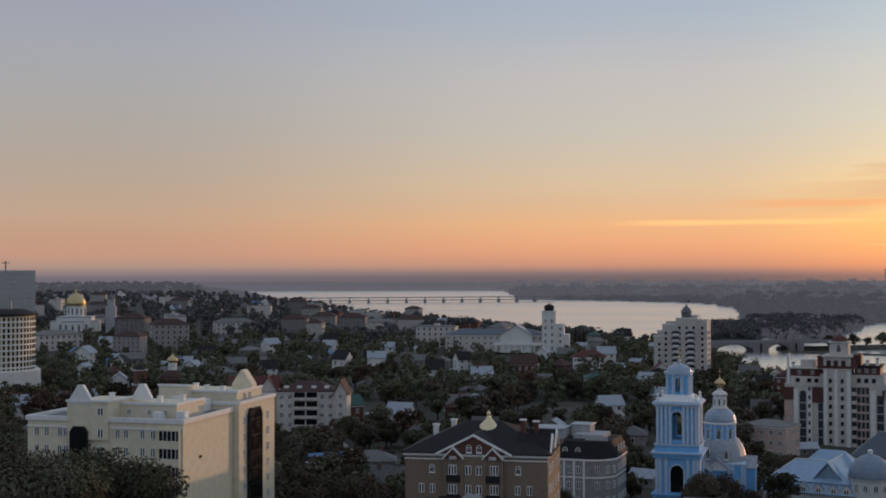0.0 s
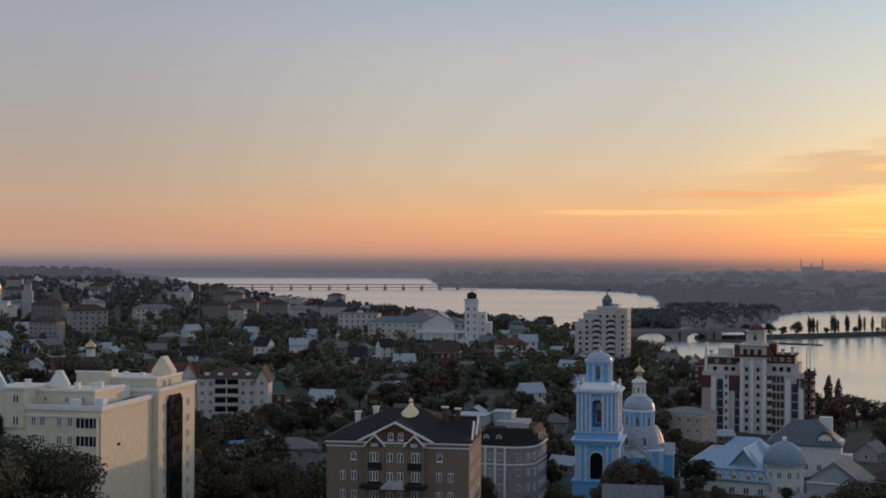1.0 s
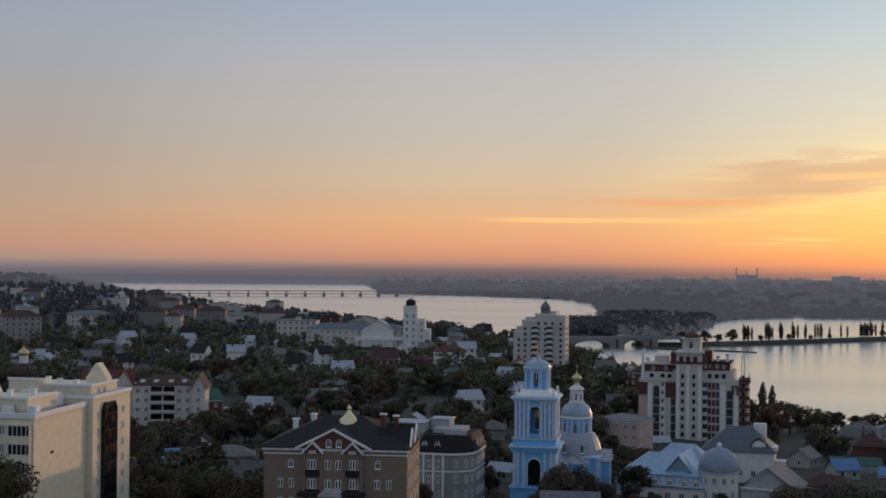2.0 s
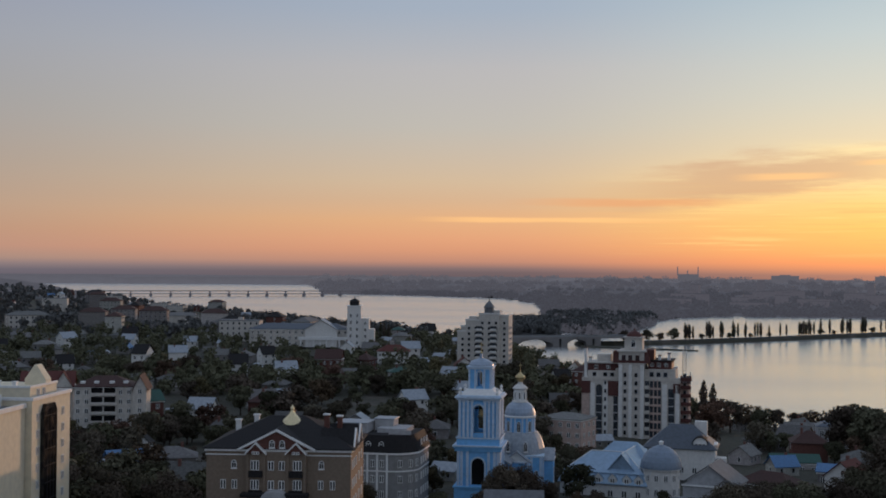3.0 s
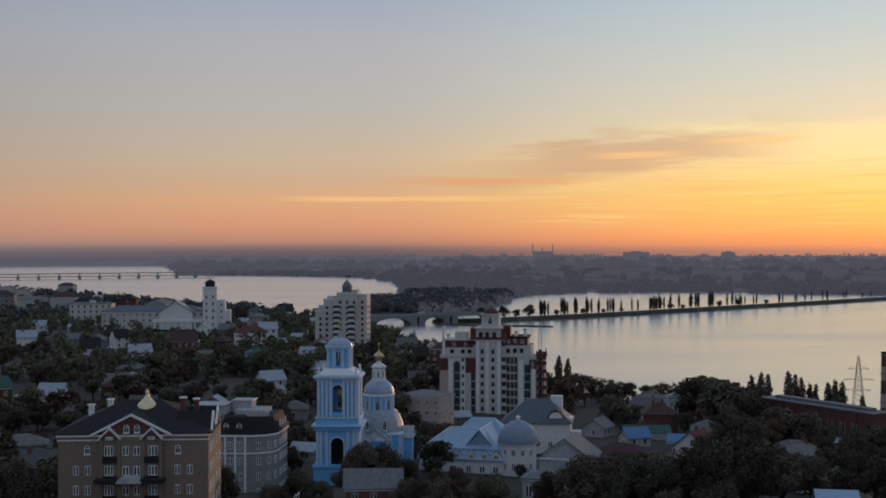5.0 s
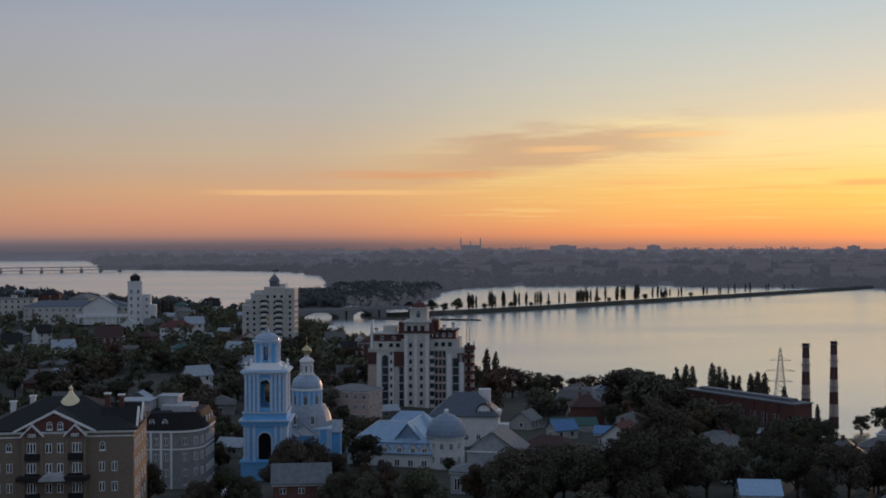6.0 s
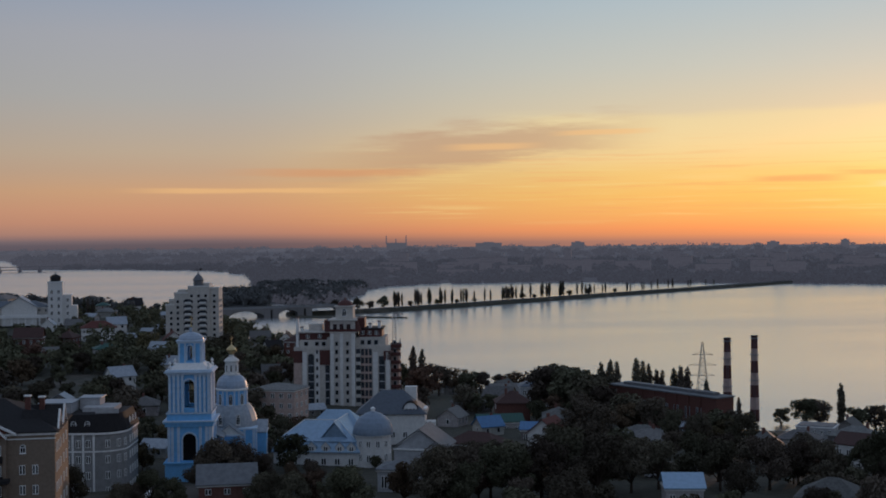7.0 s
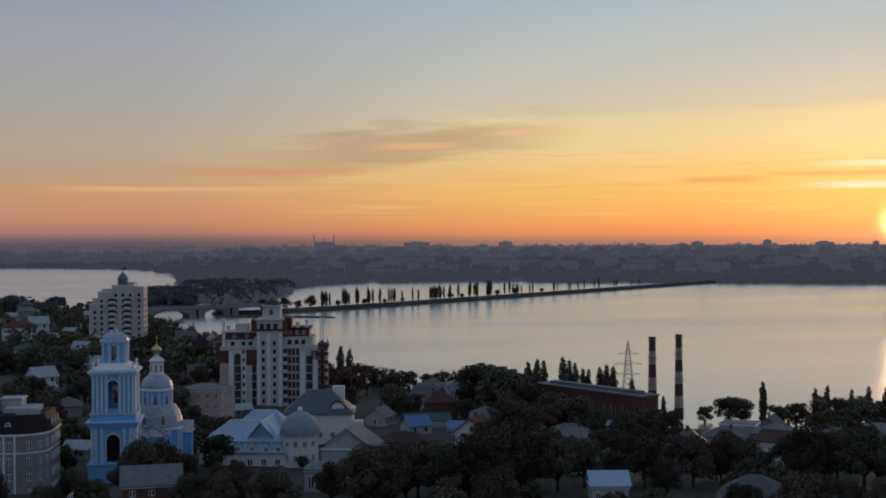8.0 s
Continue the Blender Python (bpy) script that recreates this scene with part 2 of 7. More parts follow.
M = {
    "cream": material("cream_plaster", (0.74, 0.66, 0.50), 0.85, grain=1.2, vary=0.04, stain=0.08, bump=0.01),
    "white": material("white_plaster", (0.72, 0.70, 0.67), 0.85, grain=1.0, vary=0.05, stain=0.12, bump=0.01),
    "greyish": material("dull_pale_plaster", (0.28, 0.275, 0.27), 0.88, grain=1.0, vary=0.07, stain=0.2, bump=0.01),
    "trim": material("white_trim", (0.78, 0.77, 0.75), 0.7, grain=0.8, vary=0.04, stain=0.08),
    "greywall": material("grey_plaster", (0.42, 0.42, 0.43), 0.9, grain=1.0, vary=0.08, stain=0.15),
    "pink": material("pink_plaster", (0.50, 0.38, 0.33), 0.9, grain=1.0, vary=0.08, stain=0.15),
    "pale": material("pale_weathered_plaster", (0.57, 0.53, 0.48), 0.88, grain=1.0, vary=0.07, stain=0.2, bump=0.01),
    "tan": material("ochre_brick", (0.228, 0.175, 0.132), 0.85, grain=0.5, vary=0.07, stain=0.08, bump=0.01),
    "redbrick": material("red_brick", (0.135, 0.062, 0.050), 0.9, grain=0.5, vary=0.1, stain=0.12, bump=0.01),
    "darkbrick": material("weathered_brick", (0.17, 0.085, 0.07), 0.9, grain=0.6, vary=0.12, stain=0.2, bump=0.01),
    "maroon": material("maroon_panel", (0.105, 0.045, 0.040), 0.7, grain=0.8, vary=0.08),
    "paleblue": material("pale_blue_white_trim", (0.52, 0.63, 0.76), 0.75, grain=0.8, vary=0.05, stain=0.1),
    "bluewall": material("sky_blue_plaster", (0.20, 0.46, 0.78), 0.8, grain=0.8, vary=0.05, stain=0.10, bump=0.01),
    "roofgrey": material("grey_sheet_roof", (0.16, 0.165, 0.175), 0.65, metal=0.0, grain=1.0, vary=0.1, stain=0.2),
    "roofdark": material("dark_shingle_roof", (0.026, 0.024, 0.025), 0.8, grain=0.4, vary=0.15, stain=0.1, bump=0.02),
    "roofblue": material("pale_blue_metal_roof", (0.29, 0.40, 0.53), 0.45, metal=0.35, grain=1.0, vary=0.06, stain=0.12),
    "domegrey": material("blue_grey_dome_metal", (0.32, 0.38, 0.47), 0.45, metal=0.3, grain=1.0, vary=0.06, stain=0.15),
    "roofslateblue": material("blue_grey_sheet_roof", (0.085, 0.10, 0.125), 0.55, metal=0.1, grain=0.8, vary=0.1, stain=0.15),
    "roofred": material("red_tile_roof", (0.12, 0.042, 0.035), 0.75, grain=0.5, vary=0.12, stain=0.15, bump=0.02),
    "roofbrown": material("brown_tile_roof", (0.075, 0.042, 0.037), 0.75, grain=0.5, vary=0.12, stain=0.15, bump=0.02),
    "roofgreen": material("green_sheet_roof", (0.04, 0.095, 0.08), 0.6, grain=0.6, vary=0.1, stain=0.15),
    "roofbrightblue": material("bright_blue_sheet_roof", (0.07, 0.17, 0.34), 0.5, grain=0.6, vary=0.1, stain=0.12),
    "roofslate": material("worn_slate_sheet_roof", (0.16, 0.155, 0.15), 0.8, grain=0.6, vary=0.15, stain=0.3, spread=0.35),
    "roofpale": material("pale_zinc_roof", (0.31, 0.34, 0.38), 0.5, metal=0.2, grain=0.8, vary=0.1, stain=0.2),
    "housewall": material("aged_house_wall", (0.34, 0.32, 0.30), 0.9, grain=0.7, vary=0.12, stain=0.2, spread=0.45),
    "glass": material("window_glass", (0.012, 0.014, 0.018), 0.06, grain=2.0, vary=0.1, stain=0.0),
    "darkglass": material("tinted_glass", (0.008, 0.008, 0.010), 0.1, grain=2.0, vary=0.1, stain=0.0),
    "stripglass": material("balcony_glass", (0.05, 0.058, 0.07), 0.18, grain=1.2, vary=0.25, stain=0.2),
    "domedark": material("slate_blue_dome_metal", (0.20, 0.25, 0.32), 0.5, metal=0.2, grain=1.0, vary=0.06, stain=0.15),
    "gold": material("gilded_metal", (0.54, 0.42, 0.22), 0.36, metal=1.0, grain=0.5, vary=0.05, stain=0.05),
    "palegold": material("pale_gilded_sheet", (0.74, 0.62, 0.38), 0.34, metal=0.9, grain=0.5, vary=0.06, stain=0.08),
    "concrete": material("weathered_concrete", (0.48, 0.46, 0.44), 0.9, grain=0.8, vary=0.1, stain=0.25, bump=0.01),
    "steel": material("galvanised_steel", (0.25, 0.26, 0.27), 0.5, metal=0.7, grain=0.4, vary=0.1),
    "asphalt": material("asphalt", (0.05, 0.05, 0.052), 0.9, grain=0.5, vary=0.1),
    "bark": material("bark", (0.06, 0.045, 0.035), 0.95, grain=0.2, vary=0.2, bump=0.02),
    "leaf": material("leaves", (0.106, 0.094, 0.066), 0.95, grain=0.5, vary=0.3, stain=0.2, spread=0.35),
    "leafautumn": material("turning_leaves", (0.13, 0.096, 0.062), 0.95, grain=0.5, vary=0.3, stain=0.2, spread=0.35),
    "poplar": material("poplar_leaves", (0.112, 0.098, 0.074), 0.95, grain=0.5, vary=0.3, stain=0.2, spread=0.3),
    # leaf colour made paler and greyer to paint in the haze
    "hazeleaf": material("haze_paled_leaves", (0.135, 0.135, 0.132), 0.95, grain=10.0, vary=0.1, stain=0.1),
    # aerial haze is put into these as emission, stronger farther out
    "farglow": material("far_haze_glow", (0.06, 0.062, 0.06), 0.95, grain=14.0, vary=0.15, stain=0.1, glow=(0.046, 0.044, 0.052)),
    "landglow": material("land_haze_glow", (0.06, 0.062, 0.06), 0.95, grain=40.0, vary=0.15, stain=0.1, glow=(0.052, 0.049, 0.058)),
    "farhaze": material("distance_haze_glow", (0.06, 0.06, 0.062), 0.95, grain=40.0, vary=0.1, stain=0.1, glow=(0.066, 0.062, 0.071)),
    # emission imitates the haze over the skyline and the far walls
    "skyline": material("skyline_haze_glow", (0.06, 0.06, 0.062), 0.95, grain=40.0, vary=0.1, stain=0.1, glow=(0.090, 0.083, 0.092)),
    "wallglow": material("wall_haze_glow", (0.13, 0.12, 0.12), 0.95, grain=6.0, vary=0.1, glow=(0.056, 0.051, 0.058)),
    "bridge": material("dark_weathered_concrete", (0.20, 0.19, 0.185), 0.9, grain=0.8, vary=0.1, stain=0.25, bump=0.01),
    "carwhite": material("white_car_paint", (0.7, 0.7, 0.72), 0.3, grain=0.5, vary=0.03),
    "carblue": material("blue_car_paint", (0.04, 0.12, 0.35), 0.3, grain=0.5, vary=0.03),
    "rubber": material("rubber", (0.02, 0.02, 0.02), 0.8, grain=0.2),
    "flag": material("red_flag_cloth", (0.35, 0.02, 0.03), 0.8, grain=0.3),
}


def ground_material():
    m = bpy.data.materials.new("ground_soil_and_grass")
    m.use_nodes = True
    t = Tree(m.node_tree)
    bsdf, out = t.n("ShaderNodeBsdfPrincipled"), t.n("ShaderNodeOutputMaterial")
    t.link(bsdf.outputs[0], out.inputs[0])
    co = t.n("ShaderNodeTexCoord").outputs["Object"]
    a, b, c = t.noise(co, 0.5, 5.0), t.noise(co, 0.035, 4.0), t.noise(co, 0.008, 3.0)
    col = t.mix(t.smooth(a, 0.3, 0.7), (0.030, 0.030, 0.019, 1), (0.055, 0.050, 0.034, 1))
    col = t.mix(t.smooth(b, 0.55, 0.7), col, (0.095, 0.080, 0.064, 1))
    col = t.mix(t.smooth(c, 0.5, 0.65, 0.0, 0.5), col, (0.06, 0.058, 0.042, 1))
    t.put(bsdf.inputs["Base Color"], col)
    bsdf.inputs["Roughness"].default_value = 0.95
    bp = t.n("ShaderNodeBump")
    bp.inputs["Distance"].default_value = 0.3
    t.put(bp.inputs["Height"], a)
    t.link(bp.outputs[0], bsdf.inputs["Normal"])
    return m


def water_material():
    m = bpy.data.materials.new("still_water")
    m.use_nodes = True
    t = Tree(m.node_tree)
    bsdf, out = t.n("ShaderNodeBsdfPrincipled"), t.n("ShaderNodeOutputMaterial")
    t.link(bsdf.outputs[0], out.inputs[0])
    bsdf.inputs["Base Color"].default_value = (0.515, 0.505, 0.50, 1)
    bsdf.inputs["Metallic"].default_value = 0.75
    bsdf.inputs["IOR"].default_value = 1.9
    co = t.n("ShaderNodeTexCoord").outputs["Object"]
    bands = t.noise(t.vec("MULTIPLY", co, (0.25, 1.0, 1.0)), 0.006, 4.0)
    t.put(bsdf.inputs["Roughness"], t.smooth(bands, 0.4, 0.65, 0.20, 0.24))
    bp = t.n("ShaderNodeBump")
    bp.inputs["Strength"].default_value = 0.28
    bp.inputs["Distance"].default_value = 0.35
    t.put(bp.inputs["Height"], t.noise(co, 0.22, 4.0))
    t.link(bp.outputs[0], bsdf.inputs["Normal"])
    return m


M["ground"], M["water"] = ground_material(), water_material()


# ---- mesh helpers ----
def mesh_of(name, bm, mat):
    me = bpy.data.meshes.new(name)
    bm.to_mesh(me)
    bm.free()
    me.materials.append(mat)
    return me


def part(name, bm, mat, parent, label=""):
    ob = new(name, mesh_of(name, bm, mat))
    ob.parent = parent
    return tagged(ob, label) if label else ob


def thing(name, m, label, category, group="", kind=""):
    ob = new(name)
    ob.matrix_basis = m
    return tagged(ob, label, category, group, kind)


def solid(name, bm, mat, label, category="", kind="structure"):
    return tagged(new(name, mesh_of(name, bm, mat)), label, category, kind=kind)


def box(bm, x0, x1, y0, y1, z0, z1):
    v = [bm.verts.new(p) for p in ((x0, y0, z0), (x1, y0, z0), (x1, y1, z0), (x0, y1, z0), (x0, y0, z1), (x1, y0, z1), (x1, y1, z1), (x0, y1, z1))]
    for f in ((3, 2, 1, 0), (4, 5, 6, 7), (0, 1, 5, 4), (1, 2, 6, 5), (2, 3, 7, 6), (3, 0, 4, 7)):
        bm.faces.new([v[i] for i in f])
    return bm


def boxes(*rows):
    bm = bmesh.new()
    for r in rows:
        box(bm, *r)
    return bm


def each(name, mat, parent, *rows, label=""):
    """One part for each box."""
    for r in rows:
        part(name, boxes(r), mat, parent, label)


def loft(bm, rings, cap=True):
    """Joins rings of equally many points."""
    vs = [[bm.verts.new(p) for p in r] for r in rings]
    n = len(vs[0])
    for a, b in zip(vs, vs[1:]):
        for i in range(n):
            bm.faces.new((a[i], a[(i + 1) % n], b[(i + 1) % n], b[i]))
    if cap:
        bm.faces.new(vs[0][::-1])
        bm.faces.new(vs[-1])
    return bm


def ring(r, z, n=16, cx=0.0, cy=0.0, phase=0.0):
    return [(cx + r * math.cos(phase + 2 * math.pi * i / n), cy + r * math.sin(phase + 2 * math.pi * i / n), z) for i in range(n)]


def lathe(profile, n=16, cx=0.0, cy=0.0, phase=0.0, bm=None):
    bm = bm or bmesh.new()
    return loft(bm, [ring(max(r, 0.01), z, n, cx, cy, phase) for r, z in profile])


def prism(bm, outline, y0, y1):
    """An outline in x and z, pushed along y."""
    a, b = [bm.verts.new((x, y0, z)) for x, z in outline], [bm.verts.new((x, y1, z)) for x, z in outline]
    n = len(a)
    bm.faces.new(a)
    bm.faces.new(b[::-1])
    for i in range(n):
        bm.faces.new((a[(i + 1) % n], a[i], b[i], b[(i + 1) % n]))
    return bm


def slab(bm, outline, z0, z1):
    """An outline in x and y, pushed along z."""
    return loft(bm, [[(x, y, z0) for x, y in outline], [(x, y, z1) for x, y in outline]])


def gable_roof(bm, x0, x1, y0, y1, z, rise, over=0.4, along="x", t=0.2):
    """Two sloping slabs with thickness, ridge along x or y, over walls from z."""
    if along == "x":
        ym, k = (y0 + y1) / 2, rise / ((y1 - y0) / 2)
        pts = [(y0 - over, z - over * k), (ym, z + rise), (y1 + over, z - over * k), (y1 + over, z - over * k + t), (ym, z + rise + t), (y0 - over, z - over * k + t)]
        a, b = [bm.verts.new((x0 - over, y, w)) for y, w in pts], [bm.verts.new((x1 + over, y, w)) for y, w in pts]
    else:
        xm, k = (x0 + x1) / 2, rise / ((x1 - x0) / 2)
        pts = [(x0 - over, z - over * k), (xm, z + rise), (x1 + over, z - over * k), (x1 + over, z - over * k + t), (xm, z + rise + t), (x0 - over, z - over * k + t)]
        a, b = [bm.verts.new((x, y0 - over, w)) for x, w in pts], [bm.verts.new((x, y1 + over, w)) for x, w in pts]
    for q in ((0, 1, 4, 5), (1, 2, 3, 4)):
        bm.faces.new([a[i] for i in q])
        bm.faces.new([b[i] for i in q][::-1])
    for i in range(6):
        bm.faces.new((a[i], b[i], b[(i + 1) % 6], a[(i + 1) % 6]))
    return bm


def hip_roof(bm, x0, x1, y0, y1, z, rise, over=0.5, t=0.2):
    x0, x1, y0, y1 = x0 - over, x1 + over, y0 - over, y1 + over
    w = min(x1 - x0, y1 - y0) / 2 * 0.98
    low = [(x0, y0), (x1, y0), (x1, y1), (x0, y1)]
    top = [(x0 + w, y0 + w), (x1 - w, y0 + w), (x1 - w, y1 - w), (x0 + w, y1 - w)]
    return loft(bm, [[(x, y, z) for x, y in low], [(x, y, z + t) for x, y in low], [(x, y, z + rise) for x, y in top]])


WINDOWS = {}


def window(parent, x, z, w, h, y=0.0, face="front", arch=False, frame_mat="trim", bars=1, name="window", glass="glass", joined=False):
    """A window whose sill centre is at x, z on the wall plane y; face: front (-y), right (+x), left (-x). Frame proud of the wall, pane set back in it."""
    key = (round(w, 2), round(h, 2), arch, frame_mat, bars, glass, joined)
    if joined and key not in WINDOWS:
        # one plain frame with its pane set back in it
        q, bm = 0.13, bmesh.new()
        rects = [[(-w / 2 + i, y1, i), (w / 2 - i, y1, i), (w / 2 - i, y1, h - i), (-w / 2 + i, y1, h - i)] for i, y1 in ((0, 0.0), (0, -0.14), (q, -0.14), (q, -0.03))]
        vs = [[bm.verts.new(p) for p in r] for r in rects]
        for r0, r1 in zip(vs, vs[1:]):
            for i in range(4):
                bm.faces.new((r0[i], r0[(i + 1) % 4], r1[(i + 1) % 4], r1[i]))
        bm.faces.new(vs[-1]).material_index = 1
        bmesh.ops.recalc_face_normals(bm, faces=bm.faces)
        me = mesh_of("window", bm, M[frame_mat])
        me.materials.append(M[glass])
        WINDOWS[key] = (me, None)
    if not arch and key not in WINDOWS:
        # frame and glazing bars in one piece, the pane set back behind them
        q, bm, n = min(0.1, w * 0.1), bmesh.new(), bars + 1
        for c in range(n):
            a0, a1 = -w / 2 + w * c / n, -w / 2 + w * (c + 1) / n
            rects = [[(a0 + i, y1, i), (a1 - i, y1, i), (a1 - i, y1, h - i), (a0 + i, y1, h - i)] for i, y1 in ((0, 0.0), (0, -0.14), (q, -0.14), (q, -0.03))]
            vs = [[bm.verts.new(p) for p in r] for r in rects]
            for r0, r1 in zip(vs, vs[1:]):
                for i in range(4):
                    bm.faces.new((r0[i], r0[(i + 1) % 4], r1[(i + 1) % 4], r1[i]))
        bmesh.ops.remove_doubles(bm, verts=bm.verts, dist=0.001)
        bmesh.ops.recalc_face_normals(bm, faces=bm.faces)
        WINDOWS[key] = (mesh_of("window", bm, M[frame_mat]), mesh_of("pane", boxes((-w / 2 + 0.02, w / 2 - 0.02, -0.06, -0.03, 0.02, h - 0.02)), M[glass]))
    if key not in WINDOWS:
        f, d = min(0.12, w * 0.12), 0.14
        bm, pane = bmesh.new(), bmesh.new()
        box(bm, -w / 2, -w / 2 + f, -d, 0.0, 0.0, h)
        box(bm, w / 2 - f, w / 2, -d, 0.0, 0.0, h)
        box(bm, -w / 2 + f, w / 2 - f, -d, 0.0, 0.0, f)
        box(bm, -w / 2 - 0.08, w / 2 + 0.08, -d - 0.08, 0.0, -0.12, 0.0)
        for i in range(bars):
            bx = -w / 2 + w * (i + 1) / (bars + 1)
            box(bm, bx - f / 3, bx + f / 3, -d + 0.03, 0.0, f, h - f)
        if arch:
            k = 7
            pts = [(-w / 2 * math.cos(math.pi * i / k), h + w / 2 * math.sin(math.pi * i / k)) for i in range(k + 1)]
            inn = [(-(w / 2 - f) * math.cos(math.pi * i / k), h + (w / 2 - f) * math.sin(math.pi * i / k)) for i in range(k + 1)]
            for i in range(k):
                prism(bm, [pts[i], pts[i + 1], inn[i + 1], inn[i]], -d, 0.0)
            box(bm, -w / 2 + f, w / 2 - f, -d + 0.03, 0.0, h - f / 2, h + f / 2)
            prism(pane, [(-w / 2 + f, f), (w / 2 - f, f)] + inn[::-1], -0.05, -0.01)
        else:
            box(bm, -w / 2 + f, w / 2 - f, -d, 0.0, h - f, h)
            box(pane, -w / 2 + f, w / 2 - f, -0.05, -0.01, f, h - f)
        WINDOWS[key] = (mesh_of("window", bm, M[frame_mat]), mesh_of("pane", pane, M[glass]))
    fr, gl = WINDOWS[key]
    turn = {"front": 0, "right": 90, "left": -90, "back": 180}[face]
    ob = new(name, fr)
    ob.parent = parent
    ob.matrix_basis = pose(x, y, z, 0, 0, turn)
    if gl:
        p = new("pane", gl)
        p.parent = ob
    return ob


# ---- the lie of the land ----
def clamp01(v):
    return 0.0 if v < 0 else 1.0 if v > 1 else v


def ease(v, lo, hi):
    u = clamp01((v - lo) / (hi - lo))
    return u * u * (3 - 2 * u)


SHORE_AZ = (-180, -23.5, -22.0, -19.0, -15.6, -10.0, -4.0, 0.0, 3.0, 8.0, 14.0, 22.0, 33.0, 60.0, 180.0)
SHORE_D = (4900, 4900, 3900, 2800, 2150, 1600, 1130, 960, 830, 690, 600, 500, 495, 560, 4900)
FAR_AZ = (-180, -24, -9.0, -8.4, -4.0, -0.5, 1.3, 1.7, 3.9, 5.6, 6.6, 9.0, 14.0, 24.0, 33.0, 60.0, 180.0)
FAR_D = (4900, 4900, 4780, 3250, 3080, 2900, 2420, 1420, 1330, 1490, 1800, 1930, 1960, 1900, 1880, 1900, 1900)


def polar(x, y):
    return math.degrees(math.atan2(x, y)), math.hypot(x, y)


def ground_z(x, y):
    az, d = polar(x, y)
    shore, far = float(np.interp(az, SHORE_AZ, SHORE_D)), float(np.interp(az, FAR_AZ, FAR_D))
    if -0.5 < az < 2.0 and 1240 < d < 1720:  # tip of the wooded cape
        tip = ease(az, -0.3, 0.1) * ease(d, 1295, 1345) * (1 - ease(d, 1560, 1650))
        if tip > 0 or d < far:
            return -3.0 + 5.5 * tip if d < far else -3.0 + 5.5 * max(tip, clamp01((d - far + 20) / 40))
    bumps = 1.2 * noise.noise((x * 0.006, y * 0.006, 3.0)) * ease(d, 250, 700)
    if d < (shore + far) / 2:
        left = float(np.interp(d, (0, 120, 230, 300, 460, 600, 720, 850, 1000, 2000, 4900), (34, 32, 17, 14, 12, 14, 17, 21, 25, 30, 37)))
        mid = float(np.interp(d, (0, 120, 230, 300, 460, 600, 720, 850, 1000, 1300, 2000, 4900), (34, 32, 17, 14, 12, 14, 17, 20, 18, 12, 9, 9)))
        left += (mid - left) * ease(az, -23, -15)
        right = float(np.interp(d, (0, 120, 230, 300, 460, 600), (34, 30, 16, 13, 7.5, 5)))
        h = left + (right - left) * ease(az, -3, 9) + bumps
        edge = clamp01((shore - d) / (90 + 0.12 * shore))
        return -3.0 + (h + 3.0) * (edge ** 0.8) if edge < 1 else h
    rise = clamp01((d - far) / (4900.0 - far + 1.0))
    shore_step = clamp01((d - far + 20) / 40)
    return -3.0 + 5.5 * shore_step + (31.0 * rise ** 1.2 + bumps) * shore_step


def spot(az, d, turn=0.0, sink=0.0, z=None):
    """The pose of a thing at a bearing and distance from the lookout, its front turned to it by default."""
    x, y = d * math.sin(radians(az)), d * math.cos(radians(az))
    return pose(x, y, (ground_z(x, y) if z is None else z) - sink, 0, 0, -az + turn)


def ground():
    azs = [-180 + 10 * i for i in range(14)] + [-40 + 0.4 * i for i in range(213)] + [50 + 10 * i for i in range(13)]
    ds = [0.005, 40, 80, 120, 160]
    while ds[-1] < 4860:
        ds.append(ds[-1] + max(14, ds[-1] * 0.022))
    ds.append(4885)
    verts = [(d * math.sin(radians(a)), d * math.cos(radians(a))) for d in ds for a in azs]
    verts = [(x, y, ground_z(x, y)) for x, y in verts]
    n, faces = len(azs), []
    for i in range(len(ds) - 1):
        for j in range(n):
            faces.append((i * n + j, i * n + (j + 1) % n, (i + 1) * n + (j + 1) % n, (i + 1) * n + j))
    me = bpy.data.meshes.new("ground")
    me.from_pydata(verts, [], [f[::-1] for f in faces])
    me.materials.append(M["ground"])
    me.materials.append(M["landglow"])
    me.materials.append(M["farhaze"])
    me.materials.append(M["skyline"])
    me.materials.append(M["hazeleaf"])
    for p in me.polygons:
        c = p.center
        # far land in distance bands, each glowing more to imitate haze
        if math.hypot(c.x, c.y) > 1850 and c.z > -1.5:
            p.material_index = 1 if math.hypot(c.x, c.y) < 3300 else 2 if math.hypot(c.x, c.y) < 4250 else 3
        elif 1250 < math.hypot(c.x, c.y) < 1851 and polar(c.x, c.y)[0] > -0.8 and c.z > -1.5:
            # ground of the cape in the same haze-paled leaf colour
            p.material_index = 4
        p.use_smooth = True
    tagged(new("ground", me), "dark grassy sloping town ground beside the reservoir", "ground", kind="structure")
    bm = bmesh.new()
    loft(bm, [ring(4880, -2.0, 96), ring(4880, 0.0, 96)])
    solid("water", bm, M["water"], "calm wide reservoir reflecting the sunrise sky", "water")


ground()


